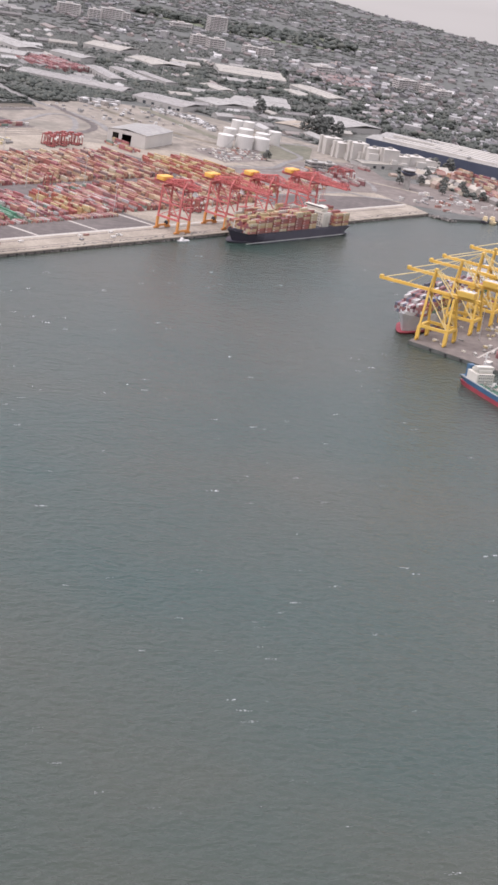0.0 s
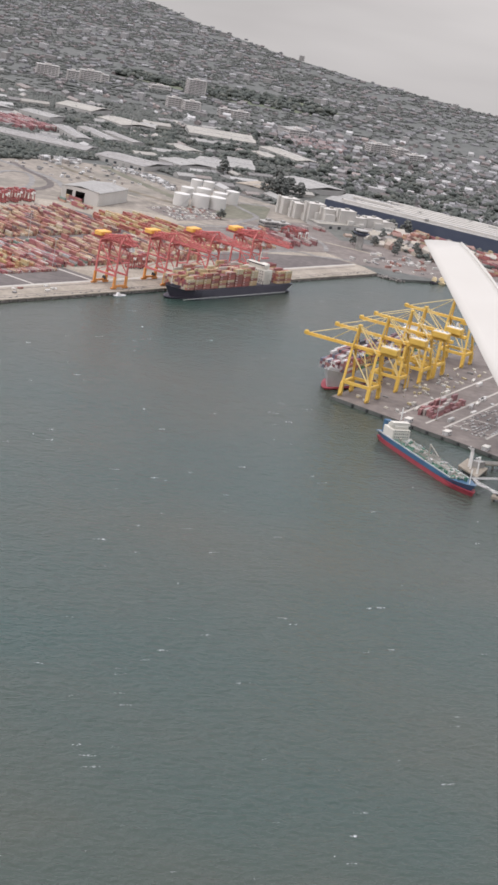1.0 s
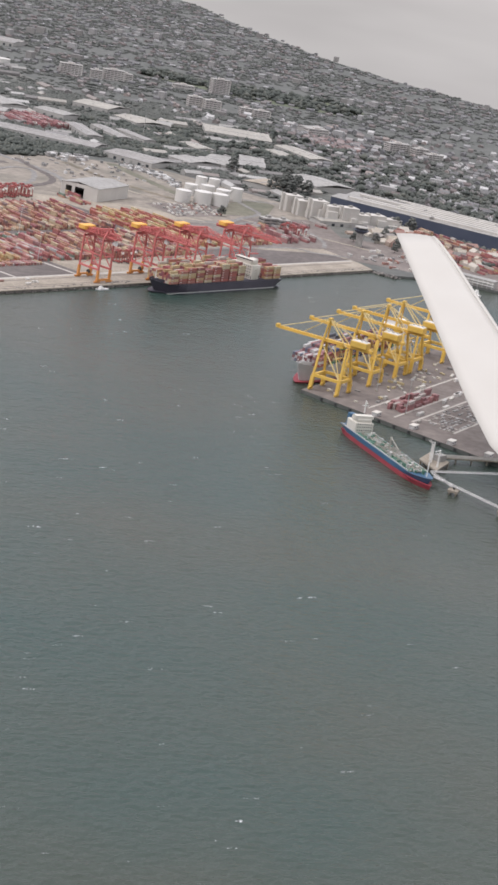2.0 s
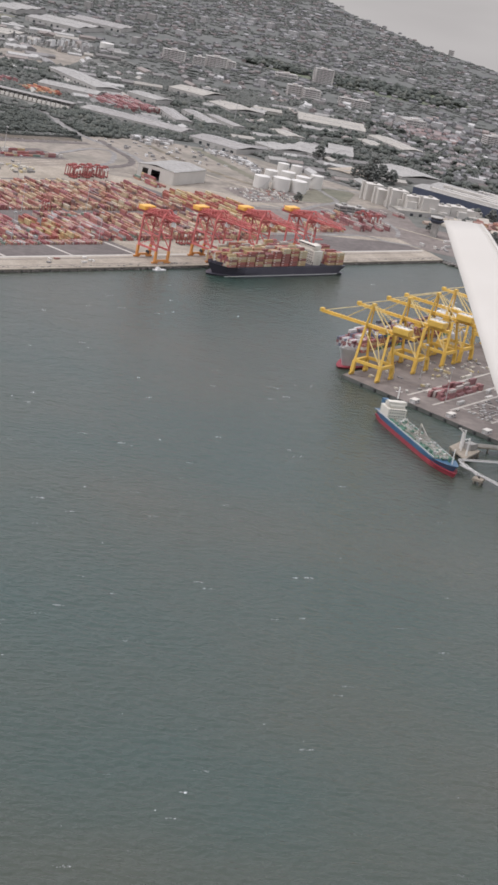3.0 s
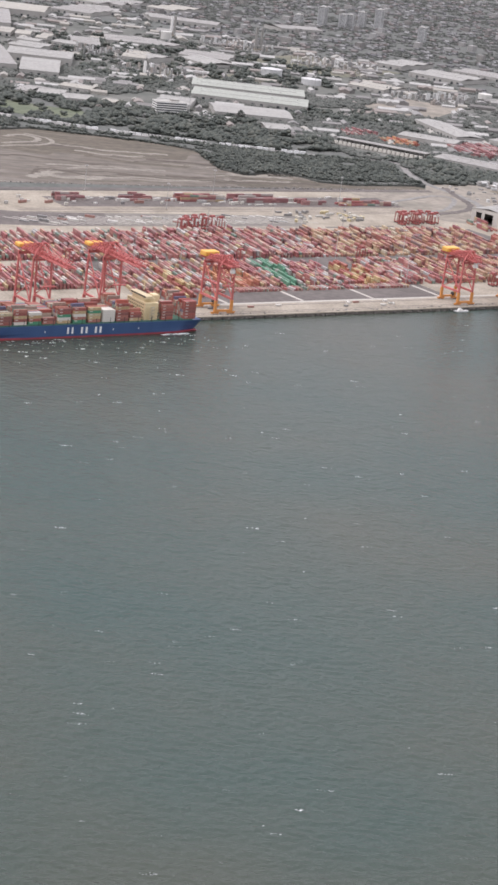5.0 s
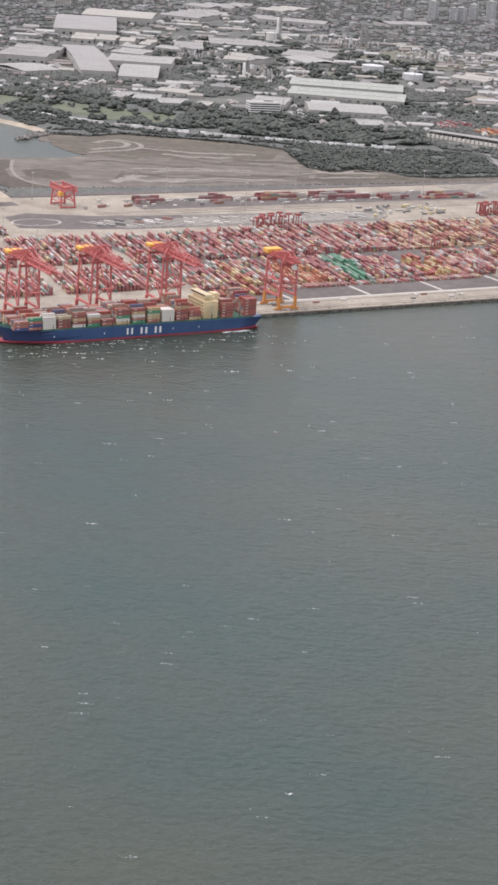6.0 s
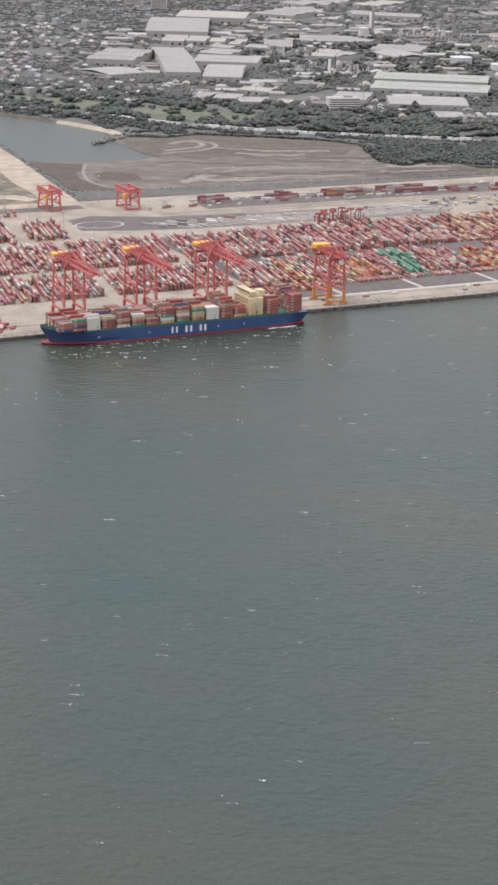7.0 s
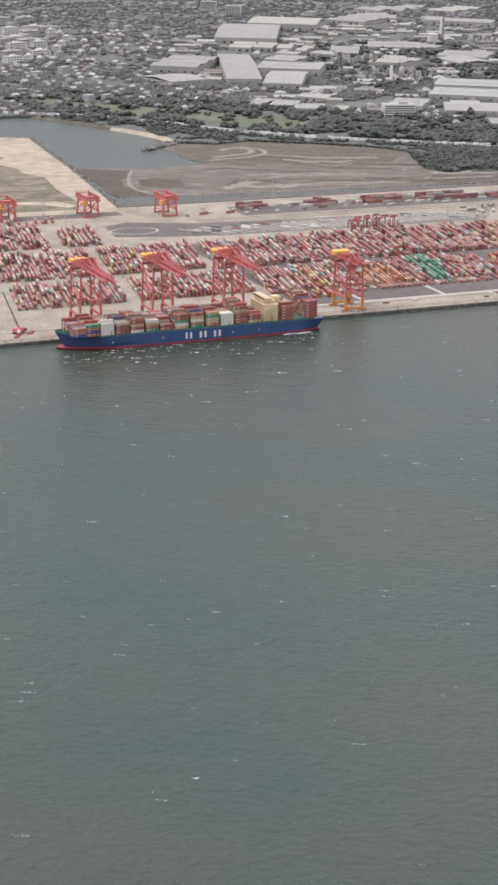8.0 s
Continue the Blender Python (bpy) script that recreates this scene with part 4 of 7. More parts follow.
# ---- cranes ----
def quay_crane(x, y, name, leg, low, house, height, gauge, width, outreach, back, label, group):
    """A ship-to-shore crane; rails along x, boom along -y; waterside legs at y = 0."""
    c = thing(name, x, y, 3.3, 0, label, "crane", group)
    w = width / 2
    out, g = -1, gauge
    for sx in (-w, w):
        for yy in (0, g):
            b = beam(bmesh.new(), (sx, yy, 2), (sx, yy, height * 0.28), 2.6, 2.0)
            part("leg_base", b, low, c)
            b = beam(bmesh.new(), (sx, yy, height * 0.28), (sx * 0.9, yy, height), 1.6, 1.4)
            part("leg", b, leg, c)
            b = bmesh.new()
            for k in (-3.2, -1.1, 1.1, 3.2):
                rod(b, (sx + k, yy - 0.5, 0.7), (sx + k, yy + 0.5, 0.7), 0.7)
            box(b, sx, yy, 0.9, 9, 1.2, 1.2)
            part("bogie", b, low, c)
    for yy in (0, g):
        part("sill_beam", beam(bmesh.new(), (-w, yy, 3), (w, yy, 3), 1.6, 2.0), low, c)
        part("portal_beam", beam(bmesh.new(), (-w, yy, height - 2), (w, yy, height - 2), 1.6, 2.2), leg, c)
    for sx in (-w, w):
        part("side_beam", beam(bmesh.new(), (sx, 0, height * 0.3), (sx, g, height * 0.3), 1.6, 2.0), leg, c)
        part("brace", beam(bmesh.new(), (sx, 0, height * 0.32), (sx * 0.92, g, height * 0.95), 0.9), leg, c)
    zg = height + 1.5
    for sx in (-3.2, 3.2):
        part("girder", beam(bmesh.new(), (sx, g - out * back, zg), (sx, 0, zg), 1.7, 3.0), leg, c)
        part("boom", beam(bmesh.new(), (sx, 0, zg), (sx, out * outreach, zg), 1.1, 1.7), leg, c)
    n = 9
    for i in range(n):
        yy = out * outreach * (i + 0.5) / n
        part("boom_tie", beam(bmesh.new(), (-3.2, yy, zg), (3.2, yy, zg), 0.7), leg, c)
    za = height * 1.22
    b = bmesh.new()
    for sx in (-1, 1):
        beam(b, (sx * w * 0.9, 0, height), (sx * 2.0, 0, za), 1.1)
        beam(b, (sx * 2.0, 0, za), (sx * w * 0.9, g, height), 0.8)
    beam(b, (-2.2, 0, za), (2.2, 0, za), 1.4)
    part("apex_frame", b, leg, c)
    b = bmesh.new()
    for i in range(6):
        ya, yb = g * i / 6, g * (i + 1) / 6
        for sx in (-w * 0.8, w * 0.8):
            za0, za1 = zg + (za - zg) * (1 - ya / g * 0.7), zg + (za - zg) * (1 - yb / g * 0.7)
            beam(b, (sx * 0.6, ya, za0), (sx * 0.6, yb, za1), 0.55)
            beam(b, (sx, ya, zg + 1), (sx * 0.6, yb, za1), 0.45)
            beam(b, (sx * 0.6, ya, za0), (sx, yb, zg + 1), 0.45)
        beam(b, (-w * 0.48, ya, zg + (za - zg) * (1 - ya / g * 0.7)), (w * 0.48, yb, zg + 1), 0.4)
    part("apex_lattice", b, leg, c)
    b = bmesh.new()
    for i in range(n):
        ya, yb = out * outreach * i / n, out * outreach * (i + 1) / n
        beam(b, (-3.2, ya, zg + 0.6), (3.2, yb, zg + 0.6), 0.4)
        beam(b, (3.2, ya, zg + 4.4), (-3.2, yb, zg + 4.4), 0.4)
    part("boom_lacing", b, leg, c)
    for sx in (-2.6, 2.6):
        for yy in (out * outreach * 0.55, out * outreach * 0.94, g - out * back * 0.8):
            part("stay", rod(bmesh.new(), (sx, 0, za), (sx, yy, zg + 1), 0.3, 5), leg, c)
    b = bmesh.new()
    box(b, 0, g - out * (back * 0.35), zg + (0.6 if height > 50 else 1.3), 16, 10, 3.4 if height > 50 else 4.6)
    bmesh.ops.bevel(b, geom=b.edges[:], offset=0.6, segments=1, affect="EDGES")
    part("machinery_house", b, house, c)
    # lattice along boom and girder, walkways, trolley and hanging spreader
    for sx in (-3.2, 3.2):
        b = bmesh.new()
        m = 14
        y0, y1 = g - out * back, out * outreach * 0.97
        for i in range(m):
            ya, yb = y0 + (y1 - y0) * i / m, y0 + (y1 - y0) * (i + 1) / m
            beam(b, (sx, ya, zg + 1.2), (sx, (ya + yb) / 2, zg + 4.6), 0.4)
            beam(b, (sx, (ya + yb) / 2, zg + 4.6), (sx, yb, zg + 1.2), 0.4)
        beam(b, (sx, y0, zg + 4.6), (sx, y1, zg + 4.6), 0.5)
        part("truss", b, leg, c)
        part("walkway", box(bmesh.new(), sx * 1.55, (y0 + y1) / 2, zg + 0.4, 1.2, abs(y1 - y0), 0.25), leg, c)
        part("handrail", beam(bmesh.new(), (sx * 1.72, y0, zg + 1.7), (sx * 1.72, y1, zg + 1.7), 0.2), leg, c)
    for sgn in (-1, 1):
        b = bmesh.new()
        beam(b, (sgn * w, 0, height * 0.62), (sgn * w * 0.9, g, height * 0.62), 1.2)
        beam(b, (sgn * w, g, height * 0.3), (sgn * w * 0.92, 0, height * 0.62), 0.6)
        part("side_frame", b, leg, c)
    for yy in (0, g) if height < 50 else ():
        b = bmesh.new()
        beam(b, (-w, yy, height * 0.66), (0, yy, height - 3), 0.8)
        beam(b, (w, yy, height * 0.66), (0, yy, height - 3), 0.8)
        part("knee_brace", b, leg, c)
    ty = out * outreach * 0.3
    b = box(bmesh.new(), 0, ty, zg - 2.4, 6.5, 6, 2.2)
    for sx in (-2, 2):
        for sy in (-1, 1):
            rod(b, (sx, ty + sy, zg - 2), (sx, ty + sy, height * 0.62), 0.12, 4)
    part("trolley", b, leg, c)
    part("spreader", box(bmesh.new(), 0, ty, height * 0.6, 12, 2.4, 1.0), leg, c)
    b = box(bmesh.new(), 0, g - out * back * 0.1, zg + 0.8, 14, back * 0.9, 0.4)
    part("equipment_platform", b, leg, c)
    part("cable_reel", rod(bmesh.new(), (w * 0.6, g, 5.0), (w * 0.6 + 1.2, g, 5.0), 2.2, 14), M["dark"], c)
    b = bmesh.new()
    box(b, 0, out * 9, zg - 6.5, 3.4, 4.2, 3.2)
    beam(b, (0, out * 9, zg - 3.5), (0, out * 9, zg - 1), 2.6)
    part("operator_cab", b, M["white"], c)
    b = bmesh.new()
    for k in range(9):
        z0, z1 = 3 + k * height / 9, 3 + (k + 1) * height / 9 - 2
        beam(b, (w * 0.95 + 1.6, g - (2 if k % 2 else -2), z0), (w * 0.95 + 1.6, g - (-2 if k % 2 else 2), z1), 0.7, 0.4)
    part("stair", b, leg, c)
    return c



def dock_crane(u, v):
    """A yellow crane of the far dock: thick portal legs, leaning upper legs, one box boom and a high apex frame; the boom along +y."""
    x, y = dock(u, v)
    c = thing("dock_crane", x, y, 3.3, DOCK_TURN, "yellow container crane with a pale-roofed machinery house on the dock", "crane", "yellow dock cranes")
    m, gz, h = M["yellow"], -26, 42
    for yy in (0, gz):
        for sx in (-1, 1):
            b = beam(bmesh.new(), (sx * 12.6, yy, 2.2), (sx * 11.4, yy, 12.5), 3.2, 3.4)
            bmesh.ops.bevel(b, geom=b.edges[:], offset=0.25, segments=1, affect="EDGES")
            part("leg_base", b, m, c)
            top = yy if yy == 0 else yy + 2
            part("leg", beam(bmesh.new(), (sx * 11.4, yy, 12), (sx * 4.4, top, h), 1.9, 1.7), m, c)
            b = bmesh.new()
            for k in (-3, -1, 1, 3):
                rod(b, (sx * 12.6 + k, yy - 0.6, 0.7), (sx * 12.6 + k, yy + 0.6, 0.7), 0.7)
            box(b, sx * 12.6, yy, 1.0, 8, 1.6, 1.4)
            part("bogie", b, m, c)
        part("sill_beam", beam(bmesh.new(), (-12, yy, 12.6), (12, yy, 12.6), 2.6, 2.6), m, c)
        part("portal_tie", beam(bmesh.new(), (-4.4, yy, h), (4.4, yy, h), 1.5, 1.8), m, c)
    for sx in (-1, 1):
        part("side_beam", beam(bmesh.new(), (sx * 11.4, 0, 13), (sx * 11.4, gz, 13), 2.0, 2.6), m, c)
        part("brace", beam(bmesh.new(), (sx * 4.8, -0.5, h - 2), (sx * 11.2, gz + 1, 14), 0.8), M["paleyellow"], c)
        part("brace", beam(bmesh.new(), (sx * 4.6, -12, h - 1), (sx * 11.2, gz + 1, 14), 0.7), M["paleyellow"], c)
        part("apex_leg", beam(bmesh.new(), (sx * 4.4, 0, h), (sx * 1.4, -2, 63), 1.3), m, c)
        part("apex_back_leg", beam(bmesh.new(), (sx * 1.4, -2, 63), (sx * 4.2, -23, h + 1), 0.9), M["paleyellow"], c)
        for yy in (22, 44, -42):
            part("stay", rod(bmesh.new(), (sx * 1.4, -2, 63), (sx * 1.5, yy, h + 3.2), 0.26, 5), M["paleyellow"], c)
        part("walkway", box(bmesh.new(), sx * 2.6, 0, h + 1.0, 1.1, 92, 0.25), m, c)
        part("handrail", beam(bmesh.new(), (sx * 3.1, -46, h + 2.2), (sx * 3.1, 46, h + 2.2), 0.18), m, c)
    part("apex_head", beam(bmesh.new(), (-2.4, -2, 63), (2.4, -2, 63), 2.6, 1.4), m, c)
    b = beam(bmesh.new(), (0, -47, h + 1.8), (0, 0, h + 1.8), 3.6, 3.0)
    bmesh.ops.bevel(b, geom=b.edges[:], offset=0.2, segments=1, affect="EDGES")
    part("girder", b, m, c)
    b = beam(bmesh.new(), (0, 0, h + 1.9), (0, 48, h + 1.9), 3.0, 2.4)
    for k in range(12):
        box(b, 0, 2 + 4 * k, h + 3.0, 3.4, 0.5, 0.5)
    part("boom", b, m, c)
    part("boom_tip", box(bmesh.new(), 0, 47.4, h + 1.2, 4.8, 2.6, 3.0), m, c)
    b = box(bmesh.new(), 0, -34, h + 3.2, 9.5, 16, 5.6)
    bmesh.ops.bevel(b, geom=b.edges[:], offset=0.5, segments=1, affect="EDGES")
    mh = part("machinery_house", b, m, c)
    part("house_roof", box(bmesh.new(), 0, -34, h + 8.75, 8.4, 14.6, 0.35), M["cream_white"], mh, "pale cream roof")
    for k in (-4.5, 0, 4.5):
        part("roof_vent", box(bmesh.new(), 1.6, -34 + k, h + 9.1, 1.8, 1.8, 0.9), M["steel"], mh)
    part("trolley", box(bmesh.new(), 0, -16, h - 1.6, 6, 7, 2.0), m, c)
    part("operator_cab", box(bmesh.new(), 0, -10, h - 4.4, 2.8, 3.2, 2.8), M["white"], c)
    b = box(bmesh.new(), 0, -16, 30, 12, 2.2, 0.9)
    for sx in (-2, 2):
        rod(b, (sx, -16, 30.8), (sx, -16, h - 1.6), 0.12, 4)
    part("spreader", b, m, c)
    b = bmesh.new()
    for k in range(8):
        sy = 2 if k % 2 else -2
        beam(b, (13.6, gz - sy, 3 + 4.6 * k), (13.6 - k, gz + sy, 7 + 4.6 * k), 0.8, 0.3)
    part("stair", b, m, c)
    return c


def hull_bm(length, beam_w, z0, z1, bow_rake, full=0.62, sheer=2.0):
    """A ship's side and deck between heights z0 and z1; bow at x = 0, stern at x = length."""
    bm = bmesh.new()
    st = [0, 0.02, 0.05, 0.09, 0.14, 0.2, 0.3, 0.5, 0.75, 0.9, 0.97, 1.0]
    rings = []
    for s in st:
        ring = []
        for lv in range(4):
            u = lv / 3
            z = z0 + (z1 - z0) * u + (sheer * max(0, 1 - s / 0.15) ** 2 * u)
            w = beam_w / 2 * min(1, (s / (0.24 - 0.10 * u)) ** full if s > 0 else 0.02)
            if s > 0.88:
                w *= 1 - (s - 0.88) / 0.12 * (0.45 - 0.33 * u)
            x = length * s + bow_rake * (1 - u) * max(0, 1 - s / 0.2) - (3.5 * (1 - u) if s == 1.0 else 0)
            ring.append((x, w, z))
        rings.append(ring)
    left = [[bm.verts.new((x, -w, z)) for x, w, z in r] for r in rings]
    right = [[bm.verts.new((x, w, z)) for x, w, z in r] for r in rings]
    for i in range(len(st) - 1):
        for j in range(3):
            bm.faces.new((left[i][j], left[i + 1][j], left[i + 1][j + 1], left[i][j + 1]))
            bm.faces.new((right[i][j], right[i][j + 1], right[i + 1][j + 1], right[i + 1][j]))
        bm.faces.new((left[i][3], left[i + 1][3], right[i + 1][3], right[i][3]))
    for j in range(3):
        bm.faces.new((left[-1][j], right[-1][j], right[-1][j + 1], left[-1][j + 1]))
        bm.faces.new((left[0][j], left[0][j + 1], right[0][j + 1], right[0][j]))
    return bm



RED = "rows of stacked mostly red and brown shipping containers"
yard("container_stacks", 268, 90, 318, 194, M["boxes"], RED)
yard("container_stacks", 320, 90, 334, 194, M["tanboxes"], "rows of ochre shipping containers on asphalt")
yard("container_stacks", 337, 90, 372, 194, M["boxes"], RED)
yard("container_stacks", 374, 88, 415, 165, M["orangeboxes"], "rows of orange shipping containers on asphalt")
yard("container_stacks", 376, 166, 412, 193, M["boxes"], RED)
yard("container_stacks", 418, 88, 449, 193, M["boxes"], RED)
yard("container_stacks", 452, 90, 474, 194, M["greenboxes"], "rows of green shipping containers on asphalt")
yard("container_stacks", 477, 90, 486, 193, M["boxes"], RED)
yard("container_stacks", 488, 88, 536, 193, M["boxes"], RED)
yard("container_stacks", 540, 88, 580, 170, M["tanboxes"], "rows of ochre shipping containers on asphalt")
yard("container_stacks", 584, 88, 660, 194, M["boxes"], RED)
yard("container_stacks", 664, 88, 860, 194, M["warmboxes"], "rows of stacked tan, orange and brown shipping containers")
yard("container_stacks", 268, 217, 600, 345, M["boxes"], RED)
yard("container_stacks", 604, 217, 870, 345, M["warmboxes"], "rows of stacked tan, orange and brown shipping containers")
yard("container_stacks", 10, 106, 118, 200, M["boxes"], RED)
yard("container_stacks", 135, 106, 255, 200, M["boxes"], RED)
yard("container_stacks", 20, 226, 135, 352, M["boxes"], RED)
yard("container_stacks", 150, 226, 255, 352, M["boxes"], RED)
yard("container_stacks", 60, 378, 130, 500, M["boxes"], RED)
yard("container_stacks", 145, 375, 190, 470, M["boxes"], RED)
yard("container_stacks", 268, 60, 330, 84, M["tanboxes"], "short rows of ochre containers at the yard edge", 0.5)
yard("container_stacks", 870, 120, 960, 300, M["tanboxes"], "rows of ochre and red shipping containers")
yard("container_stacks", 90, 515, 170, 532, M["boxes"], "short row of containers by the lane", 0.6)
for x0, x1, y in ((405, 450, 524), (495, 540, 522), (572, 640, 518), (650, 730, 512), (742, 790, 498), (800, 880, 492)):
    rows = []
    for r in range(4):
        x, level = x0 + rng.uniform(0, 6), rng.choice((1, 2, 3))
        while x < x1 - 6:
            size = rng.choice((12.1, 12.1, 6.0))
            if rng.random() < 0.35:
                level = rng.choice((0, 1, 2, 3))
            for k in range(level):
                rows.append((x + size / 2, y + 2 + 5.2 * r, 3.3 + 2.7 * k, size, 2.44, 2.6, -5 + rng.uniform(-0.5, 0.5)))
            x += size + 0.6
    many("container_stacks", CUBE, CUBE_F, rows, M["redstack"] if x0 % 4 else M["boxes"], "containers in line beside the rail sidings", "containers")
rows = []
for v in (-73, -76, -79, -82, -85.5, -88.5):
    u = 20 + rng.uniform(0, 10)
    while u < 98:
        size = rng.choice((12.1, 6.0, 6.0))
        for k in range(rng.choice((0, 1, 2, 2, 3))):
            rows.append((*dock(u + size / 2, v), 3.3 + 2.7 * k, size, 2.44, 2.6, DOCK_TURN + rng.uniform(-1, 1)))
        u += size + rng.choice((0.5, 0.8, 6.0))
many("container_stacks", CUBE, CUBE_F, rows, M["redstack"], "red and white containers on the far wharf", "containers")
rows = []
for v in range(-143, -110, 4):
    for u in range(8, 130, 7):
        if rng.random() < 0.6:
            rows.append((*dock(u + rng.uniform(-1, 1), v), 3.3, rng.uniform(3, 6), rng.uniform(1.2, 2.4), rng.uniform(0.3, 1.2), DOCK_TURN))
many("stored_pallets", CUBE, CUBE_F, rows, M["units"], "rows of pale pallets and frames stored on the wharf", "pallets")
for x, y in ((489, -470), (484, -512), (487, -432), (486, -548)):
    cab = thing("wharf_cabin", x, y, 3.25, DOCK_TURN, "small white site cabin at the wharf edge", "cabin", "wharf cabins")
    part("wall", box(bmesh.new(), 0, 0, 0, 9, 5, 3.2), M["wagons"], cab)
    part("roof", box(bmesh.new(), 0, 0, 3.2, 9.6, 5.6, 0.3), M["whitebox"], cab)
    for k in (-2.4, 2.4):
        part("window", box(bmesh.new(), k, -2.53, 1.2, 1.6, 0.12, 1.1), M["glass"], cab)
yard("container_stacks", 1072, 122, 1130, 168, M["redstack"], "red containers stacked behind the empty apron", 0.55, (1, 2, 3))
yard("container_stacks", 1082, 176, 1150, 214, M["boxes"], "mixed containers stacked behind the empty apron", 0.4, (1, 2))
yard("container_stacks", 1160, 186, 1240, 214, M["redstack"], "red containers stacked beside pale buildings", 0.35, (1, 2))
yard("container_stacks", 975, 120, 1040, 160, M["warmboxes"], "short rows of tan containers by the apron", 0.6, (1, 2))
yard("container_stacks", 1310, 40, 1390, 150, M["warmboxes"], "old tan, red and brown containers piled by the dock end", 0.55, (1, 2, 3, 4), 6.5)
yard("container_stacks", 1255, -60, 1400, 34, M["boxes"], "old red and brown containers piled behind the harbour building", 0.6, (1, 2, 3, 4), 6.5)
yard("container_stacks", 1250, 950, 1300, 1010, M["orangeboxes"], "orange containers in an inland depot", 0.7)
yard("container_stacks", 1340, 850, 1430, 960, M["redstack"], "red containers stacked in an inland depot", 0.85, (2, 3, 3), 4.0)
yard("container_stacks", 1225, 1040, 1290, 1090, M["redstack"], "red containers beside a long shed", 0.7)


# single boxes along the quay-side ends of the rows
def shipping_container(m):
    """A forty-foot box with posts, corrugated sides and doors; its long side along y."""
    c = thing("shipping_container", 0, 0, 0, 0, "", "")
    b = bmesh.new()
    box(b, 0, 0, 0.1, 2.36, 12.0, 2.45)
    part("body", b, m, c)
    b = bmesh.new()
    for sx in (-1.17, 1.17):
        for sy in (-6.02, 6.02):
            box(b, sx, sy, 0, 0.16, 0.16, 2.6)
        for z in (0.0, 2.44):
            box(b, sx, 0, z, 0.14, 12.1, 0.16)
    part("corner_frame", b, m, c)
    for sx in (-0.58, 0.58):
        b = bmesh.new()
        box(b, sx, -6.06, 0.2, 1.05, 0.06, 2.2)
        part("door", b, m, c)
    for sx in (-1.26, 1.26):
        b = bmesh.new()
        box(b, sx, 3.6, 1.5, 0.03, 2.8, 0.6)
        part("marking_panel", b, M["whitebox"], c, "pale marking panel")
    return c


def sit(ob, x, y, z, turn, label, group):
    tagged(ob, label, "container", group)
    put(ob, x, y, z, turn)


proto = shipping_container(M["box"])
sit(proto, 300, 82, 3.3, 0, "painted steel shipping container at the quay-side row end", "row end containers")
for i in range(70):
    x = 304 + i * 4.1
    if rng.random() < 0.8:
        put(copy_thing(proto, Matrix()), x, 81.5 + rng.uniform(-0.6, 0.6), 3.3, rng.uniform(-0.4, 0.4))


def straddle_carrier(x, y, turn, name="straddle_carrier"):
    s = thing(name, x, y, 3.3, turn, "red straddle carrier parked among the containers", "straddle carrier", "straddle carriers")
    for sx in (-2.3, 2.3):
        part("side_frame", beam(bmesh.new(), (sx, -5, 1.6), (sx, 5, 1.6), 0.9, 1.0), M["carrier"], s)
        for sy in (-4.5, 4.5):
            part("leg", beam(bmesh.new(), (sx, sy, 1.6), (sx, sy * 0.8, 13), 0.8), M["carrier"], s)
        for sy in (-4, -1.5, 1.5, 4):
            part("wheel", rod(bmesh.new(), (sx - 0.35, sy, 0.8), (sx + 0.35, sy, 0.8), 0.8, 10), M["dark"], s)
        part("top_beam", beam(bmesh.new(), (sx, -4.2, 13), (sx, 4.2, 13), 0.8, 1.0), M["carrier"], s)
    part("engine_deck", box(bmesh.new(), 0, 0, 13.2, 5.0, 4.0, 1.6), M["carrier"], s)
    part("cab", box(bmesh.new(), 1.6, -4.2, 10, 1.8, 2.0, 2.3), M["white"], s)
    return s


sc = straddle_carrier(476, 356, 8)
for x, y, a in ((486, 362, 20), (500, 365, -5), (512, 360, 10), (527, 371, 0), (536, 366, 15), (813, 378, 5), (824, 384, -12), (836, 380, 8),
                (850, 388, 0), (818, 392, 3), (829, 396, -6), (842, 395, 10), (856, 398, 0), (866, 394, -10), (492, 372, 4), (506, 376, -8), (520, 380, 6), (483, 352, 0), (862, 382, 14), (872, 386, -8), (456, 203, 0), (620, 206, 90), (1116, 150, 0), (1124, 160, 20), (1133, 150, -15), (1110, 165, 40), (1128, 172, 10), (700, 72, 0), (712, 70, 10), (725, 75, -6), (255, 215, 0)):
    put(copy_thing(sc, Matrix()), x, y, 3.3, a)


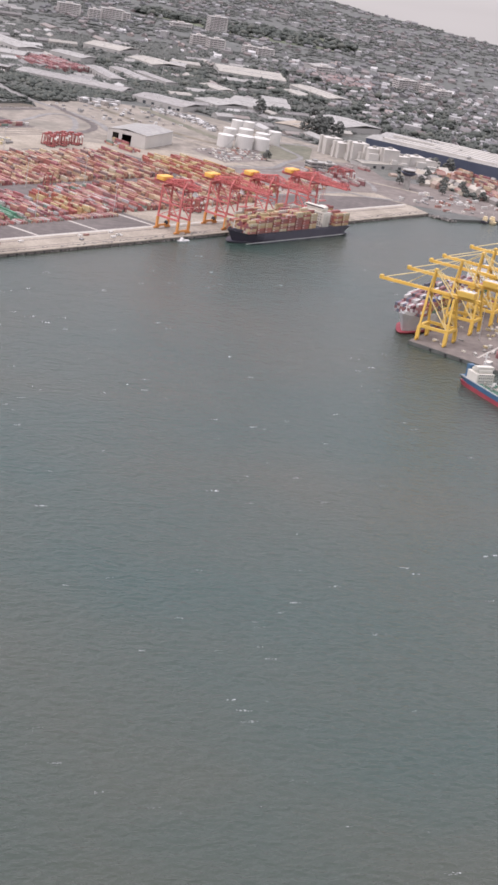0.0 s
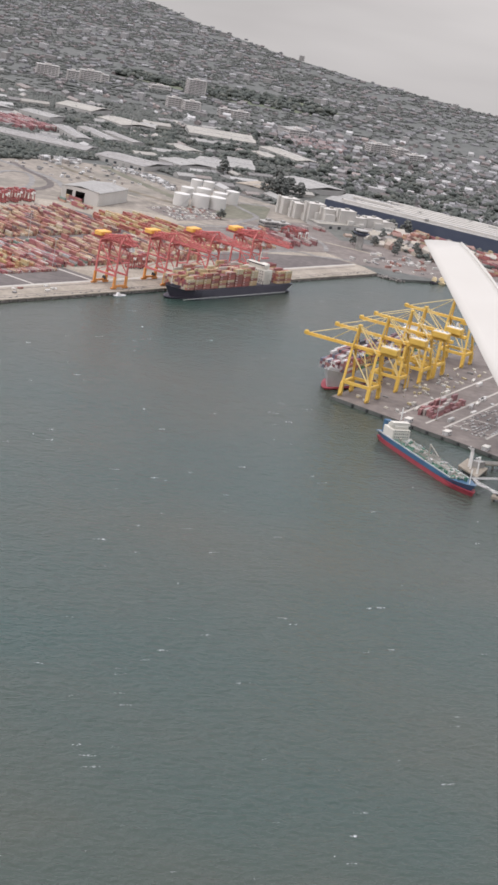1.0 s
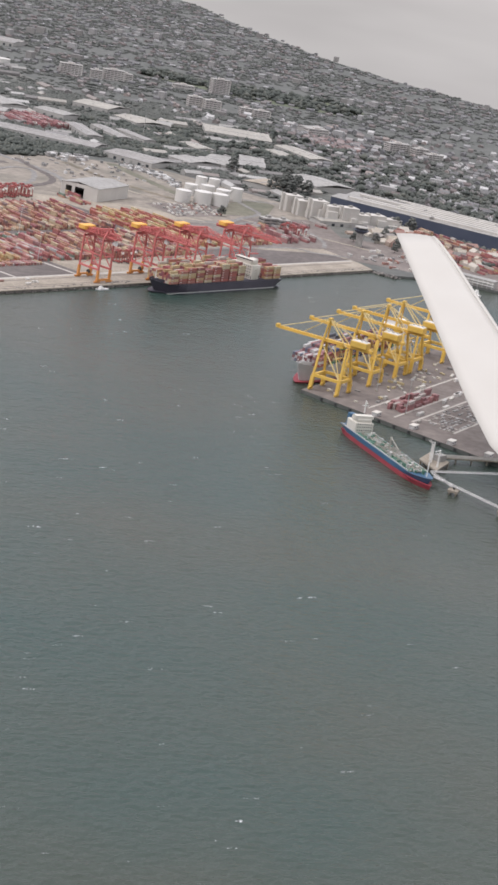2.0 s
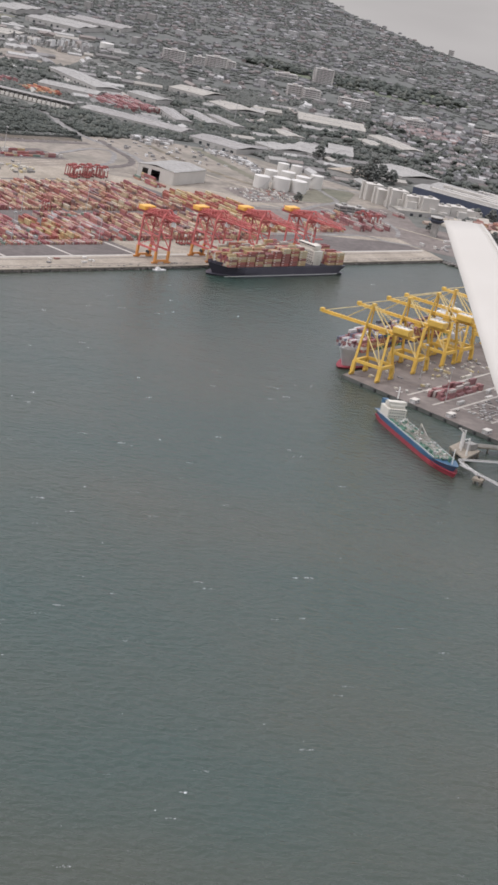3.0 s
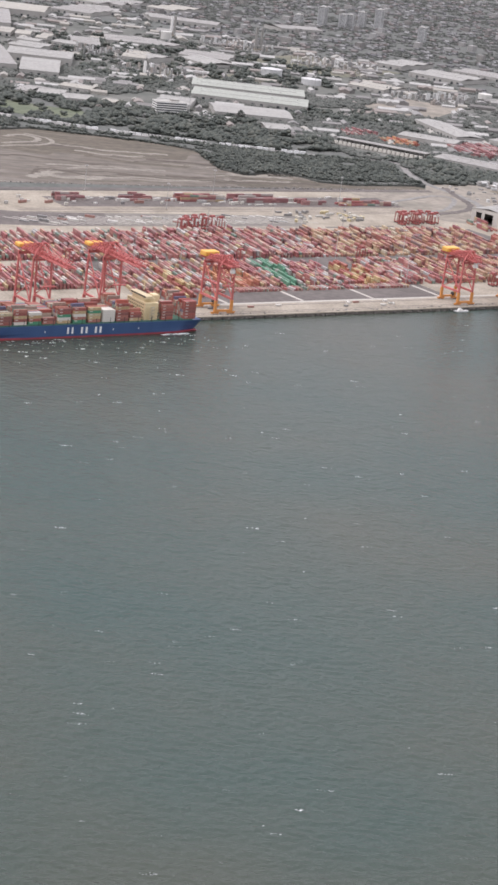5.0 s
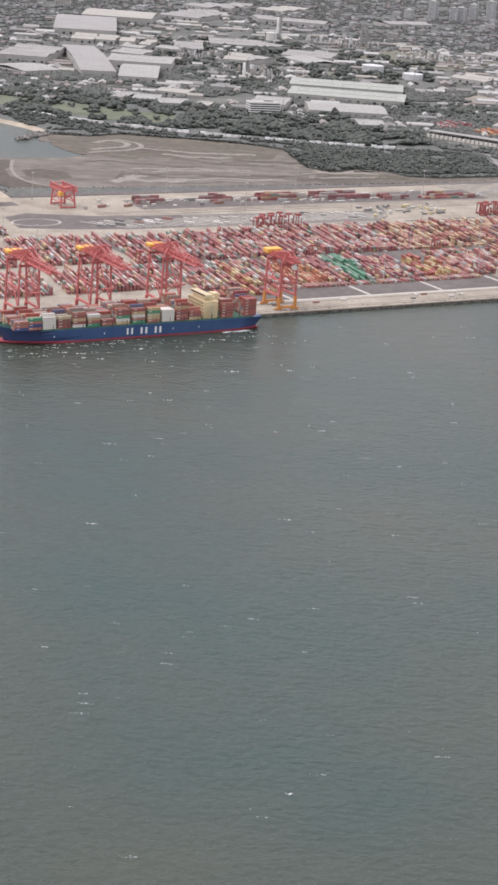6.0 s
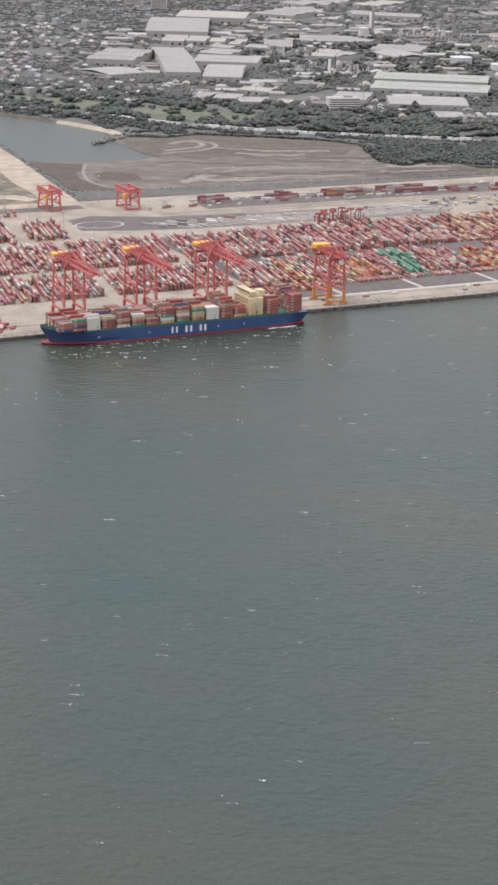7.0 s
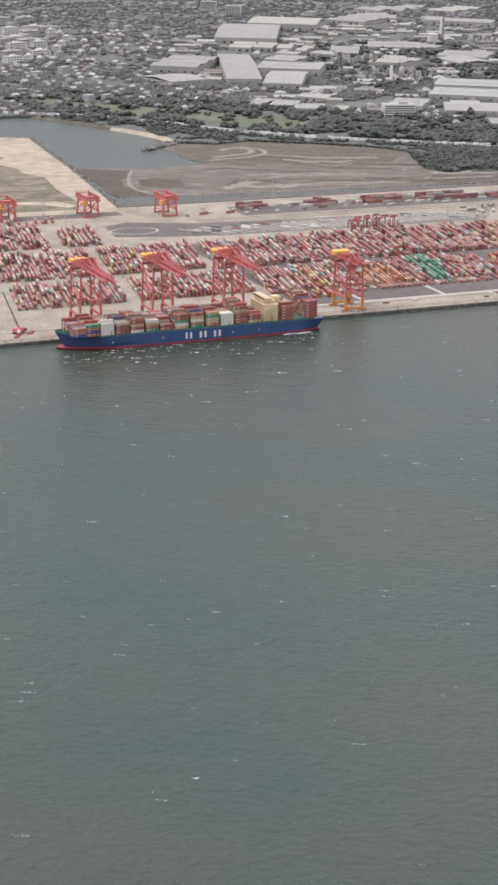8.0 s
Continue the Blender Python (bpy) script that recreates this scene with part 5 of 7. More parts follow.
def rail_gantry(x, y):
    g = thing("rail_gantry_crane", x, y, 3.3, 0, "red rail-mounted gantry crane with yellow trolley cab", "gantry crane", "red rail gantry cranes")
    for sx in (-9, 9):
        for sy in (-14, 14):
            part("leg", beam(bmesh.new(), (sx, sy, 0.0), (sx * 0.85, sy * 0.9, 20), 1.7), M["reddec"], g)
        part("main_girder", beam(bmesh.new(), (sx * 0.85, -22, 20.6), (sx * 0.85, 22, 20.6), 1.4, 2.0), M["reddec"], g)
        part("brace", beam(bmesh.new(), (sx, -14, 7), (sx, 14, 7), 0.9), M["reddec"], g)
    for sy in (-14, 14):
        part("sill_beam", beam(bmesh.new(), (-9, sy, 1.4), (9, sy, 1.4), 1.3, 1.6), M["reddec"], g)
        part("cross_beam", beam(bmesh.new(), (-7.6, sy * 0.9, 20.6), (7.6, sy * 0.9, 20.6), 1.2, 1.6), M["reddec"], g)
        part("upper_frame", beam(bmesh.new(), (-6, sy * 0.9, 26), (6, sy * 0.9, 26), 0.9), M["reddec"], g)
        for sx in (-6, 6):
            part("post", beam(bmesh.new(), (sx, sy * 0.9, 21), (sx, sy * 0.9, 26), 0.8), M["reddec"], g)
    for sx in (-7.6, 7.6):
        b = bmesh.new()
        for k in range(11):
            ya = -22 + 4 * k
            beam(b, (sx, ya, 21.5), (sx, ya + 2, 25.5), 0.6)
            beam(b, (sx, ya + 2, 25.5), (sx, ya + 4, 21.5), 0.6)
        beam(b, (sx, -22, 25.8), (sx, 22, 25.8), 0.9)
        part("truss", b, M["reddec"], g)
        b = bmesh.new()
        beam(b, (sx * 1.15, -14, 7), (sx, 13, 19.5), 0.8)
        beam(b, (sx * 1.15, 14, 7), (sx, -13, 19.5), 0.8)
        part("cross_brace", b, M["reddec"], g)
    for sy in (-14, 14):
        b = bmesh.new()
        beam(b, (-8.5, sy * .97, 8), (7.8, sy * .92, 19), 0.8)
        beam(b, (8.5, sy * .97, 8), (-7.8, sy * .92, 19), 0.8)
        part("end_brace", b, M["reddec"], g)
    part("trolley", box(bmesh.new(), 0, -6, 21.4, 10, 6, 2.4), M["reddec"], g)
    part("spreader", box(bmesh.new(), 0, -6, 12, 12, 2.4, 0.9), M["reddec"], g)
    part("cab", box(bmesh.new(), -9, -12, 15, 5, 6, 4.4), M["amber"], g, "yellow operator cab")
    return g


rg = rail_gantry(214, 552)
put(rg, 221, 550, 3.2)
for x, y in ((312, 528), (120, 555)):
    put(copy_thing(rg, Matrix()), x, y, 3.2)


def light_mast(x, y, h=32):
    p = thing("light_mast", x, y, 3.3, 0, "tall galvanised floodlight mast in the terminal", "light mast", "floodlight masts")
    part("pole", rod(bmesh.new(), (0, 0, 0), (0, 0, h), 0.42, 8, 0.22), M["steel"], p)
    part("base", box(bmesh.new(), 0, 0, 0, 1.6, 1.6, 0.8), M["concrete"], p)
    b = bmesh.new()
    rod(b, (0, 0, h - 0.5), (0, 0, h + 0.2), 1.5, 10)
    for k in range(6):
        a = k * math.pi / 3
        box(b, 1.7 * math.cos(a), 1.7 * math.sin(a), h - 0.9, 0.6, 0.6, 0.5, math.degrees(a))
    part("lamp_ring", b, M["steel"], p)
    return p


lm = light_mast(293, 574)
for x, y in ((172, 569), (169, 477), (170, 372), (167, 277), (477, 583), (526, 470), (33, 106), (144, 214), (366, 85), (326, 206), (507, 350), (470, 85), (680, 206),
             (383, 206), (585, 206), (598, 350), (700, 350), (760, 85), (590, 85), (650, 560), (820, 520), (520, -440), (640, -440), (560, -380)):
    put(copy_thing(lm, Matrix()), x, y, 3.3)

RC = "red container crane with a yellow machinery house on the quay"
for x in (35, 105, 176):
    quay_crane(x, -3, "quay_crane", M["reddec"], M["reddec"], M["amber"], 58, 28, 20, 52, 20, RC, "red quay cranes")
for x in (303, 600, 680, 750, 826):
    quay_crane(x, 0, "quay_crane", M["reddec"], M["orange"], M["amber"], 46, 27, 18, 14 if x < 650 else 46, 16, "red and orange container crane with a yellow machinery house", "orange based quay cranes")
for u in (22, 90, 148, 184, 264):
    dock_crane(u, -4)

# ---- ships ----
def container_ship(name, x, y, length, beam_w, deck, hullm, deckm, housem, house_at, label, marks=(), bootm="boot", turn=0.0):
    s = thing(name, x, y, 0, turn, label, "container ship", "moored container ships")
    part("hull", hull_bm(length, beam_w, 1.6, deck, 9, sheer=4.0), hullm, s)
    part("boot_topping", hull_bm(length - 3, beam_w - 0.4, -4, 1.6, 7, sheer=0), M[bootm], s, "weathered lower hull paint")
    b = bmesh.new()
    box(b, length * 0.55, 0, deck, length * 0.82, beam_w * 0.94, 1.2)
    part("hatch_deck", b, deckm, s)
    b = bmesh.new()
    prism(b, [(4, -2), (26, -beam_w * 0.40), (26, beam_w * 0.40), (4, 2)], deck + 0.1, deck + 2.6)
    part("forecastle", b, deckm, s)
    for k in range(3):
        for sy in (-1, 1):
            part("windlass", rod(bmesh.new(), (12 + k * 4, sy * (2 + k * 1.6) - 1, deck + 2.6), (12 + k * 4, sy * (2 + k * 1.6) + 1, deck + 2.6), 0.9), deckm, s)
    for sy in (-1, 1):
        part("bow_bulwark", beam(bmesh.new(), (1, sy * 1.5, deck + 4.6), (26, sy * beam_w * 0.42, deck + 2.2), 0.5, 2.2), deckm, s)
    b = bmesh.new()
    prism(b, [(24, -beam_w * 0.44), (26.5, -beam_w * 0.44), (26.5, beam_w * 0.44), (24, beam_w * 0.44)], deck + 1.0, deck + 6.2)
    part("breakwater", b, deckm, s)
    for k in range(14):
        xx = 9 + k
        part("mooring_gear", box(bmesh.new(), xx, (k % 5 - 2) * (1.0 + 0.16 * k), deck + 2.6, 1.6, 2.0, 1.0 + 0.5 * (k % 4)), deckm if k % 3 else housem, s)
    b = bmesh.new()
    hx = house_at
    box(b, hx, 0, deck, 14, beam_w * 0.86, 16.5)
    box(b, hx + 0.5, 0, deck + 16.5, 11, beam_w * 0.6, 3.2)
    bmesh.ops.bevel(b, geom=b.edges[:], offset=0.3, segments=1, affect="EDGES")
    acc = part("accommodation", b, housem, s)
    for k in range(5):
        for sx in (-1, 1):
            for i in range(9):
                part("window", box(bmesh.new(), hx + sx * 7.05, (i - 4) * beam_w * 0.085, deck + 2.6 + 2.9 * k, 0.12, 1.3, 0.9), M["glass"], acc)
        part("deck_ledge", box(bmesh.new(), hx, 0, deck + 4.6 + 2.9 * k, 14.5, beam_w * 0.87, 0.2), housem, acc)
    b = bmesh.new()
    box(b, hx - 2, 0, deck + 19.7, 7, beam_w * 0.78, 2.6)
    br = part("bridge", b, housem, s)
    part("bridge_window", box(bmesh.new(), hx - 5.56, 0, deck + 20.7, 0.14, beam_w * 0.7, 1.1), M["glass"], br)
    for k in range(5):
        part("outer_landing", beam(bmesh.new(), (hx - 7, -beam_w * 0.45, deck + 3 * k), (hx + 8, -beam_w * 0.45, deck + 3 * k), 0.35), housem, acc)
        part("outer_post", beam(bmesh.new(), (hx - 7 + 3 * k, -beam_w * 0.45, deck), (hx - 7 + 3 * k, -beam_w * 0.45, deck + 13 - 2 * (k % 2)), 0.3), housem, acc)
        part("outer_stair", beam(bmesh.new(), (hx - 5, -beam_w * 0.46, deck + 3 * k), (hx + 3, -beam_w * 0.46, deck + 3 * k + 3), 0.5), housem, acc)
    # thin flat panel in another paint, standing just proud of the wall
    part("side_recess", box(bmesh.new(), hx + 1, -beam_w * 0.43 - 0.05, deck + 2, 5, 0.2, 11), M["plantpaint"], acc)
    b = box(bmesh.new(), hx + 11, 0, deck, 8, 9, 21)
    bmesh.ops.bevel(b, geom=b.edges[:], offset=0.8, segments=2, affect="EDGES")
    part("funnel", b, housem, s)
    b = bmesh.new()
    rod(b, (hx, 0, deck + 25), (hx, 0, deck + 34), 0.45)
    beam(b, (hx, -4, deck + 28.5), (hx, 4, deck + 28.5), 0.35)
    part("radar_mast", b, housem, s)
    b = bmesh.new()
    rod(b, (8, 0, deck + 1), (8, 0, deck + 13), 0.5)
    beam(b, (8, -2, deck + 9), (8, 2, deck + 9), 0.4)
    part("foremast", b, housem, s)
    for i in range(int((length - 40) / 14.2)):
        b = bmesh.new()
        xx = 33 + 14.2 * i
        for sy in (-1, 1):
            beam(b, (xx, sy * beam_w * 0.47, deck), (xx, sy * beam_w * 0.47, deck + 5), 0.5)
        beam(b, (xx, -beam_w * 0.47, deck + 5), (xx, beam_w * 0.47, deck + 5), 0.5)
        part("lashing_bridge", b, M["dark"], s)
    for xx, w, h, z in marks:
        part("hull_mark", box(bmesh.new(), xx, -beam_w / 2 - 0.03, z, w, 0.14, h), M["white"], s)
    return s


container_ship("container_ship", -8, -30, 257, 37, 11.5, M["blue"], M["deckgreen"], M["cream"], 203, "blue-hulled container ship moored at the quay with a cream bridge",
                           [(118.6, 1.7, 5.8, 3.6), (123.0, 1.7, 5.8, 3.6), (132.4, 2.0, 5.8, 3.5), (137.0, 2.0, 5.8, 3.5), (146.4, 2.0, 5.8, 3.4), (151.0, 2.0, 5.8, 3.4), (48, 0.8, 1.4, 5.5), (96, 0.8, 1.4, 5.5), (164, 0.8, 1.4, 5.5), (190, 0.8, 1.4, 5.5)])
container_ship("container_ship", 638, -30, 206, 34, 9.8, M["navy"], M["navy"], M["cream_white"], 156, "black-hulled container ship with a white bridge moored at the quay", [(100, 180, 0.5, 1.3)], "navy")
GX, GY = dock(26, 19)
container_ship("container_ship", GX, GY, 235, 30, 15, M["lightgrey"], M["lightgrey"], M["white"], 212, "pale grey container ship behind the yellow cranes", turn=DOCK_TURN)


def deck_load(ship_x, ship_y, beam_w, deck, bays, many_m, label, group, turn=0.0):
    """Stacks on deck: the near column of every bay as single boxes, the rest joined. bays: x, tiers, paint of the near column."""
    rows = []
    c, k0 = math.cos(radians(turn)), math.sin(radians(turn))
    n = int(beam_w / 2.52)
    sides = {}
    for x, tiers, paint in bays:
        for r in range(n):
            off = (r - (n - 1) / 2) * 2.52
            bx, by = ship_x + x * c - off * k0, ship_y + x * k0 + off * c
            top = max(1, tiers + (rng.choice((0, 0, 0, 1, -1)) if r else 0))
            if tiers <= 2 and r > 2:
                top = tiers + 2
            for k in range(top):
                z = deck + 1.4 + 2.68 * k
                if r == 0 or (paint == "whitebox" and k == top - 1 and r < 4):
                    key = paint if paint in ("whitebox",) else rng.choice(("redbox",) * 9 + ("bluebox", "greenbox", "greenbox", "whitebox", "tanbox", "tanbox"))
                    if paint == "maroon":
                        key = rng.choice(("redbox", "redbox", "redbox", "redbox", "redbox", "greenbox"))
                    if paint == "tan":
                        key = rng.choice(("tanbox", "tanbox", "redbox", "redbox", "redbox"))
                    if key not in sides:
                        p = shipping_container(M[key])
                        sit(p, bx, by, z, 90 + turn, label, group)
                        sides[key] = p
                    else:
                        put(copy_thing(sides[key], Matrix()), bx, by, z, 90 + turn)
                else:
                    rows.append((bx, by, z, 12.15, 2.44, 2.62, turn))
    many("deck_containers", CUBE, CUBE_F, rows, many_m, label.replace("single", "stacked"), "containers")


M["tanbox"] = mat("ochre_container_paint", [(0.42, 0.29, 0.15), (0.46, 0.34, 0.19), (0.45, 0.38, 0.25)], by="object", rough=0.6)
M["shipboxes"] = mat("ship_container_paint", [(0.24, 0.18, 0.15), (0.20, 0.19, 0.22), (0.42, 0.39, 0.35), (0.28, 0.20, 0.16), (0.15, 0.20, 0.16), (0.30, 0.07, 0.05), (0.24, 0.06, 0.05), (0.36, 0.10, 0.07), (0.33, 0.13, 0.09), (0.27, 0.07, 0.06), (0.38, 0.16, 0.11), (0.31, 0.10, 0.085), (0.26, 0.08, 0.065), (0.12, 0.11, 0.17), (0.42, 0.34, 0.26), (0.36, 0.27, 0.21), (0.33, 0.22, 0.17), (0.40, 0.31, 0.24)], by="island", rough=0.6)
M["shiptan"] = mat("ship_container_paint_warm", [(0.40, 0.28, 0.14), (0.30, 0.08, 0.065), (0.44, 0.34, 0.19), (0.24, 0.07, 0.07), (0.34, 0.12, 0.09), (0.45, 0.38, 0.25), (0.27, 0.10, 0.09), (0.40, 0.36, 0.31), (0.36, 0.20, 0.12), (0.20, 0.075, 0.085)], by="island", rough=0.6)
deck_load(-8, -30, 36, 11.5, [(18, 3, "red"), (30, 4, "red"), (43.5, 4, "whitebox"), (57.5, 4, "red"), (71.7, 5, "red"), (85.8, 4, "red"), (99.5, 2, "red"), (114.5, 5, "red"),
                              (129.5, 5, "red"), (144.3, 5, "red"), (158.8, 4, "whitebox"), (172.8, 6, "red"), (186, 3, "green"), (219, 5, "maroon"), (243, 6, "maroon")],
          M["shipboxes"], "single red and brown containers stacked on the blue ship", "blue ship containers")
deck_load(638, -30, 33, 9.8, [(20 + 13.6 * i, t, "tan") for i, t in enumerate((4, 5, 6, 6, 5, 6, 7, 7, 6))] + [(178, 5, "tan"), (192, 5, "tan")],
          M["shiptan"], "single ochre and red containers stacked on the black ship", "black ship containers")
deck_load(GX, GY, 28, 15, [(20 + 14.0 * i, t, "mixed") for i, t in enumerate((3, 4, 5, 5, 4, 5, 4, 5, 4, 4, 4, 4, 3))],
          M["mixedboxes"], "single mixed containers stacked on the grey ship", "grey ship containers", DOCK_TURN)

# product tanker at the liquids berth
ta, tb = Vector((426, -447)), Vector((357, -577))
tl = (ta - tb).length
tk = thing("tanker_ship", tb.x, tb.y, 0, math.degrees(math.atan2(ta.y - tb.y, ta.x - tb.x)), "small blue and red product tanker with white bridge", "tanker")
part("hull", hull_bm(tl, 18.5, 3.6, 7.2, 5, sheer=2.0), M["tankblue"], tk)
part("boot_topping", hull_bm(tl - 2, 18.2, -4, 3.6, 4, sheer=0), M["boot"], tk, "bright red lower hull")
part("deck", box(bmesh.new(), tl * 0.48, 0, 7.0, tl * 0.66, 17, 0.6), M["deckgreen"], tk, "dark green cargo deck")
for sy in (-1, 1):
    part("bulwark", beam(bmesh.new(), (tl * 0.16, sy * 8.7, 7.9), (tl * 0.97, sy * 8.7, 7.9), 0.3, 0.9), M["lightgrey"], tk)
b = box(bmesh.new(), tl - 19, 0, 7.2, 16, 16.5, 8.2)
box(b, tl - 20, 0, 15.4, 11, 13.5, 3.0)
bmesh.ops.bevel(b, geom=b.edges[:], offset=0.4, segments=1, affect="EDGES")
acc = part("accommodation", b, M["cream_white"], tk)
for k in range(3):
    for i in range(7):
        part("window", box(bmesh.new(), tl - 27.05, -6 + 2 * i, 9.0 + 2.6 * k, 0.15, 0.9, 0.8), M["glass"], acc)
part("life_ring_rack", box(bmesh.new(), tl - 12.5, -6, 15.4, 1.6, 2.4, 1.8), M["orange"], acc)
part("bridge", box(bmesh.new(), tl - 22, 0, 18.4, 6, 16, 2.4), M["cream_white"], tk)
part("funnel", box(bmesh.new(), tl - 7.5, 3, 7.2, 5, 5, 11), M["tankblue"], tk)
part("lifeboat", rod(bmesh.new(), (tl - 11, -6.5, 12), (tl - 3, -6.5, 9.8), 1.5, 8), M["orange"], tk, "orange free-fall lifeboat")
b = rod(bmesh.new(), (tl - 22, 0, 23), (tl - 22, 0, 33), 0.5)
beam(b, (tl - 22, -3, 29), (tl - 22, 3, 29), 0.4)
part("radar_mast", b, M["white"], tk)
part("foremast", rod(bmesh.new(), (9, 0, 8), (9, 0, 20), 0.45), M["white"], tk)
for sy in (-3.2, -1.6, 0, 1.6, 3.2):
    part("deck_pipe", rod(bmesh.new(), (18, sy, 9.0), (tl - 34, sy, 9.0), 0.35, 6), M["creamroof"] if sy else M["steel"], tk)
for k in range(7):
    part("manifold", beam(bmesh.new(), (tl * 0.42 + 3 * k, -7.5, 9.4), (tl * 0.42 + 3 * k, 7.5, 9.4), 0.6), M["creamroof"], tk)
for k in range(5):
    b = bmesh.new()
    xx = 26 + k * 20
    for sy in (-7, 7):
        beam(b, (xx, sy, 7.6), (xx, sy, 9.4), 0.4)
    beam(b, (xx, -7, 9.4), (xx, 7, 9.4), 0.4)
    part("walkway_frame", b, M["creamroof"], tk)
for k in range(70):
    xx, yy, h = rng.uniform(16, tl - 32), rng.uniform(-7, 7), rng.uniform(0.8, 3.2)
    part("deck_fitting", box(bmesh.new(), xx, yy, 7.6, rng.uniform(1, 3), rng.uniform(0.8, 2.4), h), M[("creamroof", "steel", "deckgreen", "deckgreen", "tankwhite")[k % 5]], tk)
for k in range(8):
    part("tank_hatch", rod(bmesh.new(), (24 + 11 * k, -5 if k % 2 else 5, 7.6), (24 + 11 * k, -6 if k % 2 else 6, 8.8), 1.5, 10), M["deckgreen"], tk)
b = rod(bmesh.new(), (tl * 0.5, 0, 7.6), (tl * 0.5, 0, 19), 0.7)
beam(b, (tl * 0.5, 0, 18.5), (tl * 0.5 - 15, 0, 13), 0.7)
part("hose_crane", b, M["creamroof"], tk)

# liquids berth: pipe jetty, loading arms, dolphins and catwalks
jt = thing("jetty", 400, -545, 0, 0, "concrete tanker jetty with pipe racks over the water", "jetty")
prism_pts = [(-6, -12), (28, -2), (36, 22), (8, 14)]
part("platform", prism(bmesh.new(), prism_pts, 4.0, 5.2), M["concrete"], jt)
for i, (x, y) in enumerate(prism_pts):
    part("pile", rod(bmesh.new(), (x * 0.9 + 1, y * 0.9, -5), (x * 0.9 + 1, y * 0.9, 4.0), 0.8), M["concrete"], jt)
part("trestle", beam(bmesh.new(), (28, 14, 4.6), (140, -50, 4.6), 7, 0.9), M["concrete"], jt)
for k in range(6):
    part("pipe", rod(bmesh.new(), (26 + k, 10 + k * 1.1, 6), (138 + k, -54 + k * 1.1, 6), 0.32, 6), M["whiteroof"] if k % 2 else M["creamroof"], jt)
for k in range(9):
    x, y = 34 + k * 12.5, 10.5 - k * 7.1
    part("pile", rod(bmesh.new(), (x, y, -5), (x, y, 4.2), 0.7), M["concrete"], jt)
for i, (x, y) in enumerate(((10, 4), (14, 8), (20, 10), (4, -6))):
    b = rod(bmesh.new(), (x, y, 5), (x, y, 19), 0.7)
    beam(b, (x, y, 18.5), (x - 5, y + 1, 24 - 2 * i), 0.6)
    part("loading_arm", b, M["white"], jt, "white marine loading arm")
b = box(bmesh.new(), 22, 4, 5.2, 9, 7, 5)
part("pump_house", b, M["whiteroof"], jt)
for x, y in ((368, -591), (362, -640)):
    d = thing("mooring_dolphin", x, y, 0, 20, "concrete mooring dolphin on piles", "dolphin", "mooring dolphins")
    part("cap", box(bmesh.new(), 0, 0, 2.4, 9, 8, 1.8), M["concrete"], d)
    part("bollard", rod(bmesh.new(), (0, 0, 4.2), (0, 0, 5.6), 0.7), M["dark"], d)
    for sx in (-3, 3):
        for sy in (-2.6, 2.6):
            part("pile", rod(bmesh.new(), (sx, sy, -5), (sx, sy, 2.5), 0.6), M["concrete"], d)
for p, q in (((384, -560), (370, -588)), ((377, -566), (362, -637)), ((362, -643), (352, -700)), ((386, -557), (445, -585)), ((445, -585), (520, -622))):
    cw = thing("catwalk", 0, 0, 0, 0, "white steel catwalk between mooring dolphins", "catwalk", "catwalks")
    part("deck", beam(bmesh.new(), (*p, 5.0), (*q, 5.0), 2.2, 0.4), M["steel"], cw)
    pv, qv = Vector((*p, 6.0)), Vector((*q, 6.0))
    sd = (qv - pv).normalized().cross(Vector((0, 0, 1))) * 1.0
    for sgn in (-1, 1):
        part("handrail", beam(bmesh.new(), pv + sd * sgn, qv + sd * sgn, 0.25), M["white"], cw)

# tugs and small craft by the dock end
def workboat(x, y, turn, length, hm, top):
    w = thing("workboat", x, y, 0, turn, "small moored harbour workboat", "boat", "harbour workboats")
    part("hull", hull_bm(length, length * 0.3, -1, 2.2, 1.2, sheer=1.0), hm, w)
    part("wheelhouse", box(bmesh.new(), length * 0.45, 0, 2.2, length * 0.26, length * 0.2, 3.2), top, w)
    part("upper_bridge", box(bmesh.new(), length * 0.42, 0, 5.4, length * 0.15, length * 0.16, 2.2), top, w)
    part("mast", rod(bmesh.new(), (length * 0.45, 0, 7), (length * 0.45, 0, 12), 0.2, 6), M["steel"], w)
    return w


for x, y, a, l, hm, top in ((1120, -58, 20, 26, "navy", "cream"), (1132, -66, 40, 28, "cream", "cream"), (1143, -78, 20, 24, "cream", "amber"), (1140, -104, 80, 22, "white", "white"),
                            (1128, -118, 60, 18, "blue", "white"), (1108, -100, 30, 14, "navy", "white"), (1118, -136, 75, 20, "white", "white"), (1100, -125, 15, 12, "navy", "white")):
    workboat(x, y, a, l, M[hm], M[top])
tg = workboat(575, -14, 0, 16, M["lightgrey"], M["white"])
tg.matrix_basis = tg.matrix_basis @ Matrix.Diagonal((1.2, 0.9, 0.5, 1))
cb = thing("crawler_crane", -26, 22, 3.2, 30, "red lattice-boom crawler crane on the quay", "crane")
part("body", box(bmesh.new(), 0, 0, 1.6, 9, 6, 3.6), M["reddec"], cb)
part("counterweight", box(bmesh.new(), 6.4, 0, 2.0, 3.6, 6.4, 2.6), M["carrier"], cb)
part("cab", box(bmesh.new(), -3.2, -4, 2.0, 2.6, 2.2, 2.8), M["white"], cb)
for k in range(5):
    part("outrigger_mat", box(bmesh.new(), -12 + 6 * k, -9 + 3.4 * (k % 3), 0, 5, 2.4, 1.2), M["carrier"], cb)
